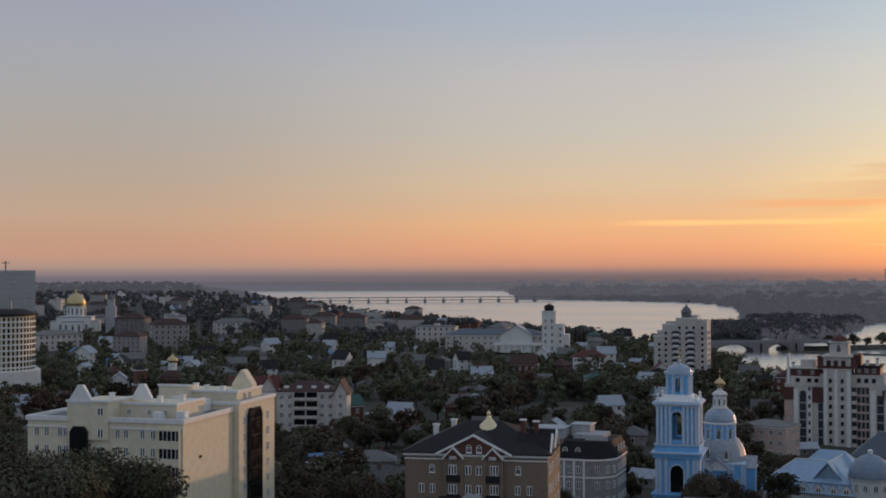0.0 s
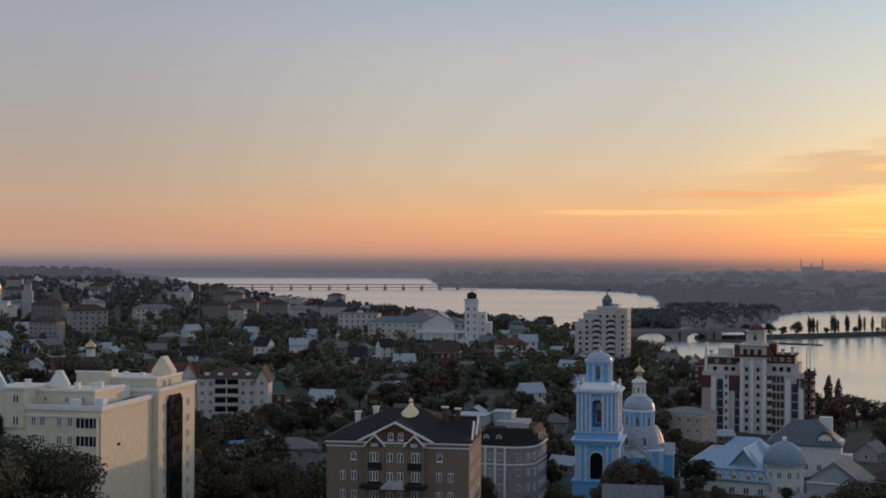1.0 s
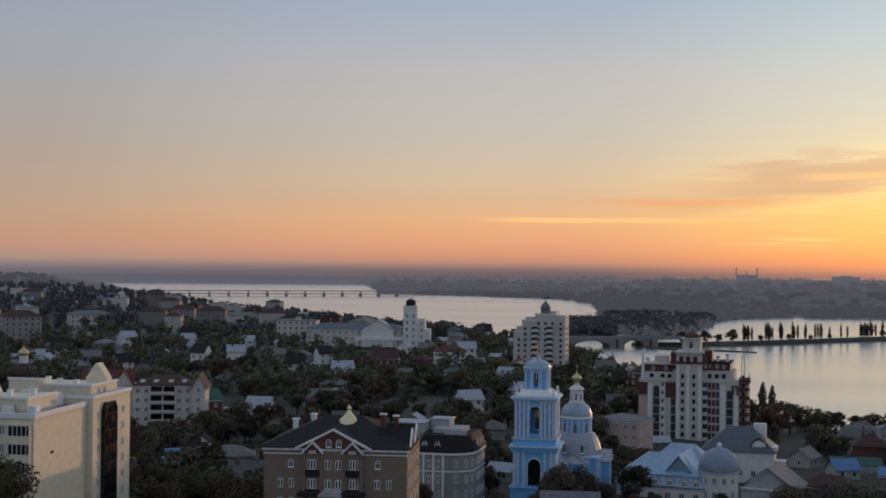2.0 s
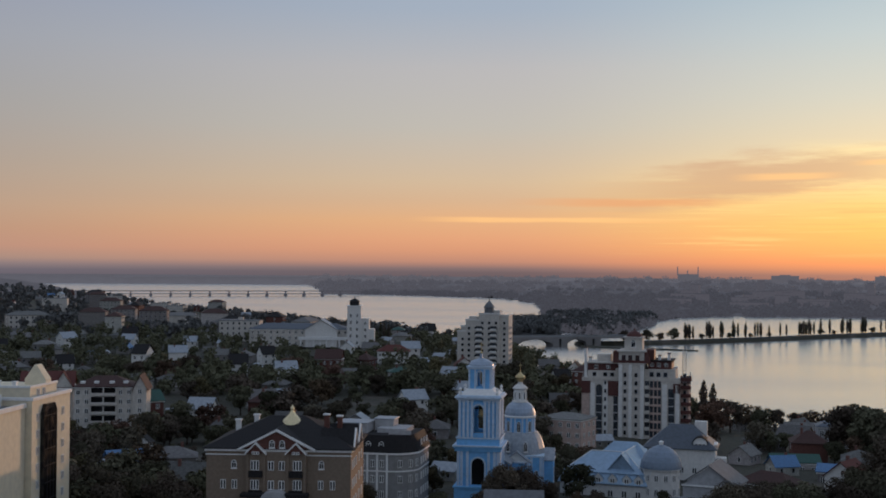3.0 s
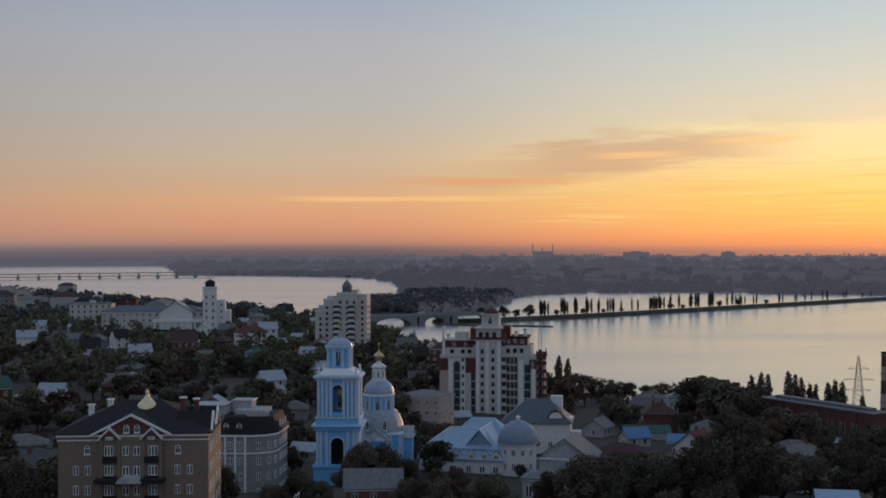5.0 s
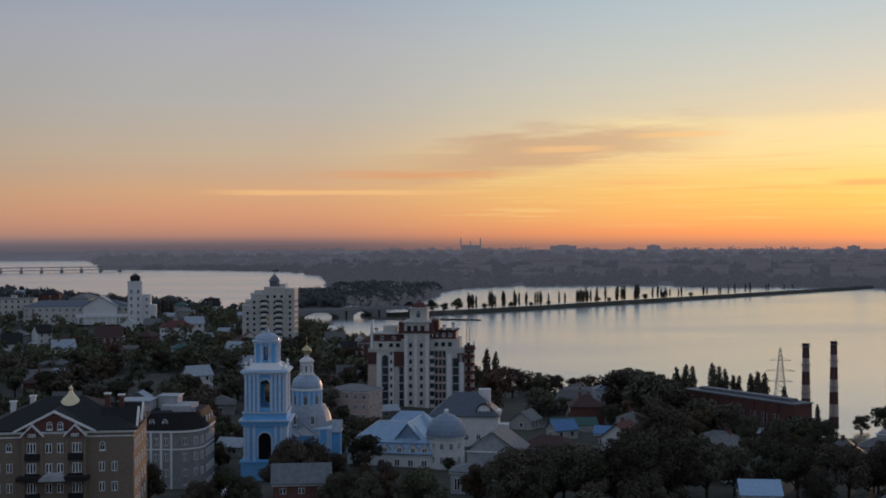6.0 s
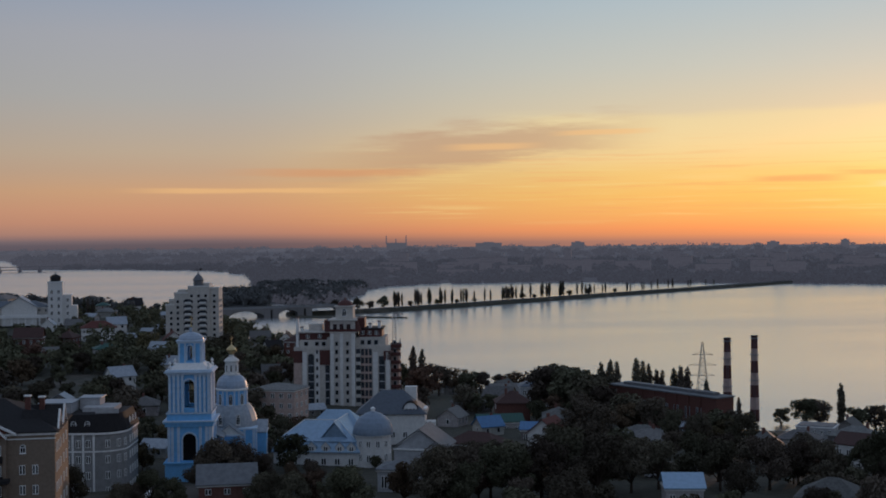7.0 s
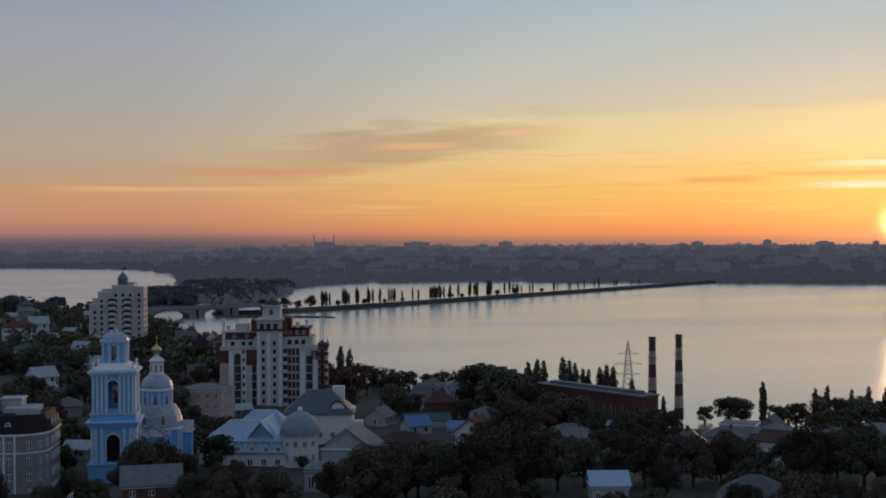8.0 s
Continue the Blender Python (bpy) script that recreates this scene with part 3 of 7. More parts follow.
# ---- the two bridges and the causeway ----
def road_bridge():
    """The near bridge: flat deck, one wide arched span, short spans on piers."""
    p0, p1 = Vector((1090 * math.sin(radians(-5.2)), 1090 * math.cos(radians(-5.2)), 0)), Vector((1160 * math.sin(radians(4.8)), 1160 * math.cos(radians(4.8)), 0))
    along = p1 - p0
    length = along.length
    m = Matrix.Translation(p0) @ Matrix.Rotation(math.atan2(along.y, along.x), 4, "Z")
    br = thing("road_bridge", m, "long grey concrete road bridge with an arched span over the reservoir", "bridge", kind="structure")
    part("deck", boxes((-40, length + 20, 0, 18, 7.0, 8.6)), M["bridge"], br)
    part("roadway", boxes((-40, length + 20, 1.5, 16.5, 8.6, 8.7)), M["asphalt"], br)
    for y in (0.1, 17.6):
        part("railing", boxes((-40, length + 20, y, y + 0.25, 8.6, 9.5)), M["steel"], br)
    bm = bmesh.new()
    box(bm, -3, 3, 0, 18, -4, 7.0)
    pier = mesh_of("pier", bm, M["bridge"])
    for x in (10, 40, 70, 100, 107, 146, 154, 178, 186):
        ob = new("pier", pier)
        ob.parent, ob.matrix_basis = br, pose(x, 0, 0)
    for x0, x1 in ((109, 144), (156, 177), (72, 98), (12, 38), (42, 68)):
        k, pts = 10, []
        for i in range(k + 1):
            u = i / k
            pts.append((x0 + (x1 - x0) * u, 1.2 + 5.2 * math.sin(math.pi * u) ** 0.6))
        bm = bmesh.new()
        for a, b in zip(pts, pts[1:]):
            prism(bm, [a, b, (b[0], 7.0), (a[0], 7.0)], 0.3, 17.7)
        part("arch", bm, M["bridge"], br)
    for i in range(9):
        x = 8 + i * length / 9
        part("lamp_post", boxes((x - 0.12, x + 0.12, 0.4, 0.65, 8.7, 16), (x - 0.1, x + 0.1, 0.6, 2.6, 15.8, 16)), M["steel"], br)


def far_bridge():
    p0, p1 = Vector((2880 * math.sin(radians(-20.6)), 2880 * math.cos(radians(-20.6)), 0)), Vector((3000 * math.sin(radians(-7.6)), 3000 * math.cos(radians(-7.6)), 0))
    along = p1 - p0
    length = along.length
    m = Matrix.Translation(p0) @ Matrix.Rotation(math.atan2(along.y, along.x), 4, "Z")
    br = thing("far_bridge", m, "distant long double-decked bridge on many piers", "bridge", kind="structure")
    # decks, railing and piers glow faintly: haze put into the material as emission
    part("lower_deck", boxes((-160, length + 40, 0, 22, 4.4, 5.8)), M["farglow"], br)
    part("upper_deck", boxes((-160, length + 40, 7, 15, 10.6, 11.6)), M["farglow"], br)
    part("railing", boxes((-160, length + 40, 7.2, 7.5, 11.6, 12.6)), M["farglow"], br)
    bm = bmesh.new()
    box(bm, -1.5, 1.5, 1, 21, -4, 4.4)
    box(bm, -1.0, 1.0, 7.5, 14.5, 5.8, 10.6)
    pier = mesh_of("pier", bm, M["farglow"])
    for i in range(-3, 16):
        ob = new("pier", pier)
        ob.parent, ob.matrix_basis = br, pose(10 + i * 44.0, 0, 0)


DAM = [(60, 1160), (105, 1174), (172, 1216), (240, 1266), (390, 1388), (590, 1552), (775, 1702), (860, 1790)]


def along_dam(u):
    k = min(int(u * (len(DAM) - 1)), len(DAM) - 2)
    f = u * (len(DAM) - 1) - k
    return Vector((DAM[k][0] + (DAM[k + 1][0] - DAM[k][0]) * f, DAM[k][1] + (DAM[k + 1][1] - DAM[k][1]) * f, 0))


def causeway():
    bm, rings = bmesh.new(), []
    n = 40
    for i in range(n + 1):
        p = along_dam(i / n)
        q = (along_dam(min(1, i / n + 0.01)) - along_dam(max(0, i / n - 0.01))).normalized()
        s = Vector((-q.y, q.x, 0))
        prof = [(-14 + noise.noise(p * 0.05), -3), (-11, 1.2), (-9, 3.2), (9, 3.2), (12, 1.0), (15, -3)]
        rings.append([tuple(p + s * o + Vector((0, 0, z))) for o, z in prof])
    loft(bm, rings)
    bmesh.ops.recalc_face_normals(bm, faces=bm.faces)
    ob = solid("causeway", bm, M["ground"], "low grassy causeway carrying a road across the water", "causeway")
    bm = bmesh.new()
    pts = [along_dam(i / n) for i in range(n + 1)]
    quads = []
    for i, p in enumerate(pts):
        q = (along_dam(min(1, i / n + 0.01)) - along_dam(max(0, i / n - 0.01))).normalized()
        s = Vector((-q.y, q.x, 0))
        quads.append([tuple(p + s * o + Vector((0, 0, z))) for o, z in ((-7, 3.1), (7, 3.1), (7, 3.35), (-7, 3.35))])
    loft(bm, quads)
    bmesh.ops.recalc_face_normals(bm, faces=bm.faces)
    part("roadway", bm, M["asphalt"], ob)
    # thin spit in front of the causeway's landing
    bm = bmesh.new()
    a, b = Vector((60, 1140, 0)), Vector((158, 1096, 0))
    rs = []
    for i in range(13):
        u = i / 12
        c = a + (b - a) * u
        w = 16 * (1 - u) ** 0.7 + 0.5 + 2 * noise.noise((u * 6, 0, 0))
        rs.append([tuple(c + Vector((0, -w, -2))), tuple(c + Vector((0, -w * 0.6, 1.0))), tuple(c + Vector((0, w * 0.6, 1.0))), tuple(c + Vector((0, w, -2)))])
    loft(bm, rs)
    bmesh.ops.recalc_face_normals(bm, faces=bm.faces)
    solid("spit", bm, M["ground"], "narrow low spit of land in the water", "spit")


road_bridge()
far_bridge()
causeway()


# ---- trees ----
def leaf_cloud(rng, centres, count, size, squash=0.8):
    """Leaf-clump faces scattered over uneven clumps (x, y, z, r)."""
    verts, faces = [], []
    tot = sum(c[3] ** 2 for c in centres)
    for cx, cy, cz, r in centres:
        for _ in range(max(6, int(count * r * r / tot))):
            d = Vector((rng.gauss(0, 1), rng.gauss(0, 1), rng.gauss(0, 1))).normalized()
            p = Vector((cx, cy, cz)) + Vector((d.x, d.y, d.z * squash)) * r * (0.55 + 0.5 * rng.random())
            n = (d + Vector((rng.uniform(-.8, .8), rng.uniform(-.8, .8), rng.uniform(-.3, .9)))).normalized()
            u = n.orthogonal().normalized()
            w = n.cross(u)
            a = rng.random() * 6.28
            u, w = u * math.cos(a) + w * math.sin(a), w * math.cos(a) - u * math.sin(a)
            s = size * rng.uniform(0.6, 1.3)
            k = len(verts)
            verts += [tuple(p + u * s), tuple(p + w * s * 0.6 + n * s * 0.15), tuple(p - u * s), tuple(p - w * s * 0.6 + n * s * 0.15)]
            faces.append((k, k + 1, k + 2, k + 3))
    return verts, faces


def limb(bm, a, b, r0, r1, n=6):
    a, b = Vector(a), Vector(b)
    d = (b - a).normalized()
    u = d.orthogonal().normalized()
    w = d.cross(u)
    rs = [[tuple(p + (u * math.cos(6.2832 * i / n) + w * math.sin(6.2832 * i / n)) * r) for i in range(n)] for p, r in ((a, r0), (b, r1))]
    loft(bm, rs)


def tree_kind(name, seed, height, spread, count, leaf, mat, label, tall=False):
    rng = random.Random(seed)
    tr = thing(name, pose(0, 0, 0), label, "tree", "trees of the town")
    bm, centres = bmesh.new(), []
    th = height * (0.2 if not tall else 0.12)
    limb(bm, (0, 0, -1.5), (0, 0, th), 0.035 * height * (0.6 if tall else 1), 0.022 * height)
    if tall:
        limb(bm, (0, 0, th), (0, 0, height * 0.9), 0.022 * height * 0.7, 0.05)
        for i in range(22):
            u = i / 21
            z = th + (height - th) * (0.04 + 0.92 * u)
            r = spread * (0.72 + 0.35 * math.sin(math.pi * u)) * (1 - 0.35 * u ** 4)
            a = rng.random() * 6.28
            o = r * rng.uniform(0.1, 0.42)
            centres.append((o * math.cos(a), o * math.sin(a), z, r * rng.uniform(0.6, 0.95)))
            limb(bm, (0, 0, max(th, z - r)), (o * math.cos(a), o * math.sin(a), z), 0.08, 0.03, 4)
    else:
        k = rng.randint(12, 16)
        for i in range(k):
            a = 6.28 * i / k + rng.uniform(-.4, .4)
            z = height * rng.uniform(0.26, 0.88)
            o = spread * rng.uniform(0.25, 0.8) * (1.15 - abs(z / height - 0.6))
            c = (o * math.cos(a), o * math.sin(a), z)
            limb(bm, (0, 0, th * rng.uniform(0.8, 1.0)), c, 0.014 * height, 0.04, 5)
            centres.append((*c, spread * rng.uniform(0.3, 0.52)))
        centres.append((0, 0, height * 0.8, spread * 0.5))
        for i in range(9):
            c = rng.choice(centres[:k])
            centres.append((c[0] * rng.uniform(.8, 1.35), c[1] * rng.uniform(.8, 1.35), c[2] + height * rng.uniform(-.08, .1), spread * rng.uniform(.14, .25)))
    part("trunk", bm, M["bark"], tr)
    v, f = leaf_cloud(rng, centres, count, leaf, 1.25 if tall else 0.8)
    me = bpy.data.meshes.new("crown")
    me.from_pydata(v, [], f)
    me.materials.append(M[mat])
    cr = new("crown", me)
    cr.parent = tr
    return tr


BROAD = [
    tree_kind("broadleaf_tree", 1, 13, 5.6, 1500, 0.62, "leaf", "dark green broadleaf tree with an uneven crown"),
    tree_kind("broadleaf_tree", 2, 15, 6.0, 1600, 0.65, "leaf", "dark green broadleaf tree with an uneven crown"),
    tree_kind("broadleaf_tree", 3, 10, 5.0, 1300, 0.58, "leafautumn", "browning broadleaf tree with an uneven crown"),
    tree_kind("broadleaf_tree", 4, 11, 4.4, 1300, 0.55, "leaf", "dark green broadleaf tree with an uneven crown"),
]
POPLAR = [
    tree_kind("poplar_tree", 11, 18, 1.55, 1500, 0.40, "poplar", "tall narrow dark poplar tree", True),
    tree_kind("poplar_tree", 12, 15, 1.4, 1400, 0.40, "poplar", "tall narrow dark poplar tree", True),
]
SHRUB = [tree_kind("bushy_tree", 21, 6, 3.4, 700, 0.5, "leaf", "low dark bushy tree")]
FIRST_USED = set()
TAKEN = []  # (x, y, radius) of footprints


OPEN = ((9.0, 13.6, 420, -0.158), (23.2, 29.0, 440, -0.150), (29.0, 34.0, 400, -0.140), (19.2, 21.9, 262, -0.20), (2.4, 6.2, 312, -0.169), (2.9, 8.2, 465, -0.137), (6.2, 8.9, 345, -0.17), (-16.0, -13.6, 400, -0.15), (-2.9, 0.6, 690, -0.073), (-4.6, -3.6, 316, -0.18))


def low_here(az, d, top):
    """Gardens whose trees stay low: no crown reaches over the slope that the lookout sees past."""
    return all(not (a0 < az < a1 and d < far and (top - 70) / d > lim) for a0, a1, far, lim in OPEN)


def free(x, y, r):
    return all((x - a) ** 2 + (y - b) ** 2 > (r + c) ** 2 for a, b, c in TAKEN)


def place(src, m, scale=1.0, group=""):
    if src.name not in FIRST_USED:
        FIRST_USED.add(src.name)
        src.matrix_basis = m @ Matrix.Scale(scale, 4)
        ob = src
    else:
        ob = copy_thing(src, m)
        ob.scale = (scale, scale, scale * 1.0)
    if group:
        ob["group"] = group
    return ob


def tree_at(kinds, az, d, height=None, rng=random, group="", z=None):
    src = rng.choice(kinds)
    x, y = d * math.sin(radians(az)), d * math.cos(radians(az))
    s = rng.uniform(0.8, 1.2)
    if height:
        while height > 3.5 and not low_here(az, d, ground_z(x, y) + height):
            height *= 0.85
        s = height / {"broadleaf_tree": 13.5, "broadleaf_tree.001": 15.5, "broadleaf_tree.002": 10.5, "broadleaf_tree.003": 11.5, "poplar_tree": 18.3, "poplar_tree.001": 15.3}.get(src.name, 6.4)
    return place(src, pose(x, y, ground_z(x, y) if z is None else z, 0, 0, rng.uniform(0, 360)), s, group)


# ---- large buildings ----
def keep(az, d, r):
    TAKEN.append((d * math.sin(radians(az)), d * math.cos(radians(az)), r))


def cream_building():
    """Cream block of flats: long front, blank end wall, a second wing with a dark glazed bay; origin at the near corner."""
    m = pose(-89.5, 206.4, 12, 0, 0, -2.9)
    b = thing("cream_apartment_building", m, "cream plastered apartment block with white parapets and gables", "building")
    top = 32.6
    part("front_wing", boxes((-30.4, 0, 0, 20.7, 0, top - 0.8)), M["cream"], b)
    part("rear_wing", boxes((-16, 1.2, 20.9, 38.3, 0, top + 0.4)), M["cream"], b)
    each("parapet", M["trim"], b, (-30.7, 0.3, -0.3, 0.3, top - 0.8, top), (-0.3, 0.3, 0.3, 20.8, top - 0.8, top), (-30.7, -30.1, 0.3, 20.8, top - 0.8, top), label="white parapet")
    each("parapet", M["trim"], b, (-16, 1.5, 20.7, 21.2, top + 0.4, top + 1.0), (0.9, 1.5, 21.2, 38.5, top + 0.4, top + 1.0), (-16, 0.9, 38, 38.5, top + 0.4, top + 1.0), label="white parapet")
    each("cornice", M["trim"], b, (-30.55, 0.15, -0.2, 0.0, top - 2.0, top - 1.75))
    part("roof", boxes((-30, -0.4, 0.4, 20.6, top - 0.8, top - 0.6), (-15.8, 0.9, 21.2, 38, top + 0.4, top + 0.5)), M["roofgrey"], b)
    # raised storey on the front wing
    each("upper_storey", M["cream"], b, (-22.2, -14.2, -0.5, 11, top - 4, top + 2.6), (-14.2, -3.2, 4, 15, top - 0.7, top + 1.9))
    each("upper_parapet", M["trim"], b, (-22.4, -14.0, -0.7, -0.2, top + 2.6, top + 3.0), (-14.5, -14.0, -0.2, 11.1, top + 2.6, top + 3.0), (-14.2, -3.0, 3.8, 4.2, top + 1.9, top + 2.3),
                                (-3.5, -3.0, 4.2, 15.2, top + 1.9, top + 2.3))
    for x, y, w, h in ((-19.6, -0.6, 4.6, 3.3), (-12.2, 8, 3.8, 2.9)):
        part("gable", prism(bmesh.new(), [(x - w / 2, top + 2.3), (x + w / 2, top + 2.3), (x + w / 2, top + 2.8), (x + 0.5, top + 2.3 + h), (x - 0.5, top + 2.3 + h), (x - w / 2, top + 2.8)], y, y + 0.8), M["trim"], b)
    # roof-top rooms of the rear wing, with the tall gable
    each("roof_room", M["cream"], b, (-14.5, -0.6, 24, 36, top + 0.5, top + 2.4), (-15.8, -10, 21.6, 26, top + 0.5, top + 3.6))
    each("roof_room_parapet", M["trim"], b, (-14.7, -0.4, 23.8, 24.2, top + 2.4, top + 2.8), (-0.8, -0.4, 24.2, 36.2, top + 2.4, top + 2.8), (-16, -9.8, 21.4, 21.8, top + 3.6, top + 4.0))
    bm = bmesh.new()
    prism(bm, [(-4.8, top + 2.2), (-0.6, top + 2.2), (-0.6, top + 3.4), (-2.5, top + 6.2), (-2.9, top + 6.2), (-4.8, top + 3.4)], 31, 33.4)
    part("gable", bm, M["cream"], b)
    each("roof_box", M["trim"], b, (-2.6, -0.9, 2.5, 4.2, top - 0.6, top + 1.0), (-6.5, -5.0, 1.5, 3.0, top - 0.6, top + 0.9), (-8.6, -4.2, 16, 20, top - 0.6, top + 1.6), (-11, -9.6, 17, 18.4, top - 0.6, top + 2.1))
    for x, y in ((-17, 6), (-9, 9), (-6, 12), (-12, 30), (-8, 26.5), (-4, 25)):
        z = top + (2.6 if x < -14.2 else 1.9) if y < 16 else top + 2.4
        part("vent_stack", boxes((x - 0.4, x + 0.4, y - 0.4, y + 0.4, z, z + 1.0), (x - 0.5, x + 0.5, y - 0.5, y + 0.5, z + 1.0, z + 1.15)), M["trim"], b)
    # dark glazed bays
    bm = bmesh.new()
    prism(bm, [(-21.4, 2), (-18.0, 2), (-18.0, top - 2.6), (-18.7, top - 1.6), (-20.7, top - 1.6), (-21.4, top - 2.6)], -1.1, -0.45)
    part("glazed_bay", bm, M["darkglass"], b, "tall dark glazed stair bay")
    bay = bmesh.new()
    for v in prism(bay, [(24.6, 2), (30.4, 2), (30.4, top - 2.0), (29.4, top - 0.6), (25.6, top - 0.6), (24.6, top - 2.0)], -2.0, -1.2).verts:
        v.co = Vector((-v.co.y, v.co.x, v.co.z))
    part("glazed_bay", bay, M["darkglass"], b, "tall dark glazed stair bay")
    part("bay_mullions", boxes(*[(1.95, 2.06, 24.7, 30.3, z, z + 0.12) for z in np.arange(5, top - 2, 3.1)], *[(1.95, 2.06, y, y + 0.1, 2, top - 1.8) for y in (26.0, 27.4, 28.8)]), M["roofdark"], b)
    for k in range(8):
        z = top - 3.6 - 3.1 * k
        for x in (-28.5, -26.5, -23.9, -22.7, -12.5, -10.9, -7.7, -5.7):
            window(b, x, z, 0.9, 1.6, frame_mat="trim")
        window(b, -15.6, z, 1.1, 1.6, y=-0.5)
        for y in (23.4, 34.8):
            window(b, 1.2, z, 1.1, 1.6, y=y, face="right")
        bal = part("balcony", boxes((-4.4, -0.3, -0.9, 0, z - 1.2, z - 0.1), (-4.4, -4.2, -0.9, 0, z - 0.1, z + 1.6), (-0.5, -0.3, -0.9, 0, z - 0.1, z + 1.6), (-4.4, -0.3, -0.9, 0, z + 1.6, z + 1.9)), M["cream"], b)
        part("balcony_glazing", boxes((-4.2, -0.5, -0.7, -0.6, z - 0.1, z + 1.6)), M["glass"], bal)
        part("balcony_frame", boxes(*[(x, x + 0.1, -0.8, -0.72, z - 0.1, z + 1.6) for x in (-3.5, -2.7, -1.9, -1.1)]), M["trim"], bal)
    window(b, -15.6, top + 0.3, 1.1, 1.4, y=-0.5)
    for x in (-12.5, -8.5, -5.5):
        window(b, x, top + 0.1, 0.7, 1.0, y=4)
    window(b, -0.6, top + 0.7, 1.2, 1.4, y=27.5, face="right")
    window(b, -0.6, top + 0.7, 1.2, 1.4, y=30, face="right")
    part("wall_opening", boxes((0.0, 0.06, 6.2, 7.4, top - 7.6, top - 7.1)), M["roofdark"], b)
    TAKEN.append((-104, 218, 22))
    TAKEN.append((-92, 232, 15))


def tan_building():
    m = spot(-10.45, 226, -10, z=16.3)
    b = thing("ochre_brick_building", m, "ochre brick residence with dark roof, gables and a small gilded dome", "building")
    e = 21.0
    part("wall", boxes((-12.8, 12.8, 0, 20, 0, e)), M["tan"], b)
    each("cornice", M["trim"], b, (-13.1, 13.1, -0.3, 20.3, e, e + 0.4), (-12.95, 12.95, -0.15, 0, e - 0.7, e - 0.5))
    bm = hip_roof(bmesh.new(), -13, 13, 0, 20, e + 0.4, 4.8, 0.5)
    part("roof", bm, M["roofdark"], b, "dark shingle hipped roof")
    part("front_bay", boxes((-5.6, 5.0, -0.7, 0, 0, e)), M["tan"], b)
    for x0, x1 in ((-5.6, -5.1), (-2.6, -2.1), (1.5, 2.0), (4.5, 5.0)):
        part("pilaster", boxes((x0, x1, -0.95, -0.7, 0, e)), M["tan"], b)
    bm = bmesh.new()
    prism(bm, [(-6.4, e + 0.4), (5.8, e + 0.4), (-0.3, e + 3.6)], -0.5, 6)
    part("pediment", bm, M["redbrick"], b, "red brick pediment")
    bm = bmesh.new()
    for s in (-1, 1):
        prism(bm, [(-0.3, e + 3.6), (-0.3, e + 4.0), (-0.3 + s * 6.9, e + 0.5), (-0.3 + s * 6.9, e + 0.1)], -0.9, -0.5)
    bmesh.ops.recalc_face_normals(bm, faces=bm.faces)
    part("pediment_roof", gable_roof(bmesh.new(), -6.4, 5.8, -0.45, 6.5, e + 0.45, 3.35, 0.0, "y"), M["roofdark"], b)
    part("pediment_trim", bm, M["trim"], b, "white gable trim")
    for cx in (-3.9, 3.2):
        bm = bmesh.new()
        prism(bm, [(cx - 1.6, e - 0.2), (cx + 1.6, e - 0.2), (cx, e + 1.4)], -1.1, 0)
        part("small_gable", bm, M["redbrick"], b)
        bm = bmesh.new()
        for s in (-1, 1):
            prism(bm, [(cx, e + 1.4), (cx, e + 1.75), (cx + s * 1.9, e - 0.15), (cx + s * 1.9, e - 0.5)], -1.3, 0)
        bmesh.ops.recalc_face_normals(bm, faces=bm.faces)
        part("gable_trim", bm, M["trim"], b)
        for k in range(3):
            part("balcony", boxes((cx - 1.2, cx + 1.2, -1.3, -0.7, e - 4.4 - 3.4 * k, e - 3.3 - 3.4 * k)), M["roofdark"], b, "dark metal balcony")
    for k in range(6):
        z = e - 3.2 - 3.4 * k
        for x in (-4.05, 3.45):
            window(b, x, z, 1.5, 1.7, y=-0.7, bars=2)
        for x in (-1.2, 0.7):
            window(b, x, z, 1.05, 1.6, y=-0.7)
        if k == 0:
            for x in (-7.9, 7.6):
                window(b, x, z + 0.2, 0.95, 1.0, arch=True)
        else:
            for x in (-9.8, -7.8, 7.5, 9.6):
                window(b, x, z, 0.95, 1.6)
        for y in (2, 4.5, 7.5, 12, 16):
            window(b, 12.8, z, 0.95, 1.6, y=y, face="right")
    for x in (-1.1, 0.7):
        window(b, x, e + 0.7, 0.95, 0.9, y=-0.5, arch=True)
    for cx in (-3.9, 3.2):
        window(b, cx, e - 0.4, 1.3, 0.5, y=-1.1, bars=2)
    # side gables with white trim over the end wall
    for cy in (4.5, 11.5):
        bm, tr = bmesh.new(), bmesh.new()
        prism(bm, [(cy - 2.6, e + 0.3), (cy + 2.6, e + 0.3), (cy, e + 3.4)], -13.0, -8)
        for s in (-1, 1):
            prism(tr, [(cy, e + 3.4), (cy, e + 3.8), (cy + s * 3.0, e + 0.3), (cy + s * 3.0, e - 0.1)], -13.3, -12.98)
        for q in (bm, tr):
            for v in q.verts:
                v.co = Vector((-v.co.y, v.co.x, v.co.z))
            bmesh.ops.recalc_face_normals(q, faces=q.faces)
        part("side_gable", bm, M["redbrick"], b)
        part("side_gable_roof", gable_roof(bmesh.new(), 7, 12.9, cy - 2.6, cy + 2.6, e + 0.35, 3.15, 0.05, "x"), M["roofdark"], b)
        part("gable_trim", tr, M["trim"], b)
    part("canopy", boxes((-6.2, 5.6, -3.2, -0.7, e - 7.6, e - 7.0)), M["roofdark"], b, "dark entrance canopy")
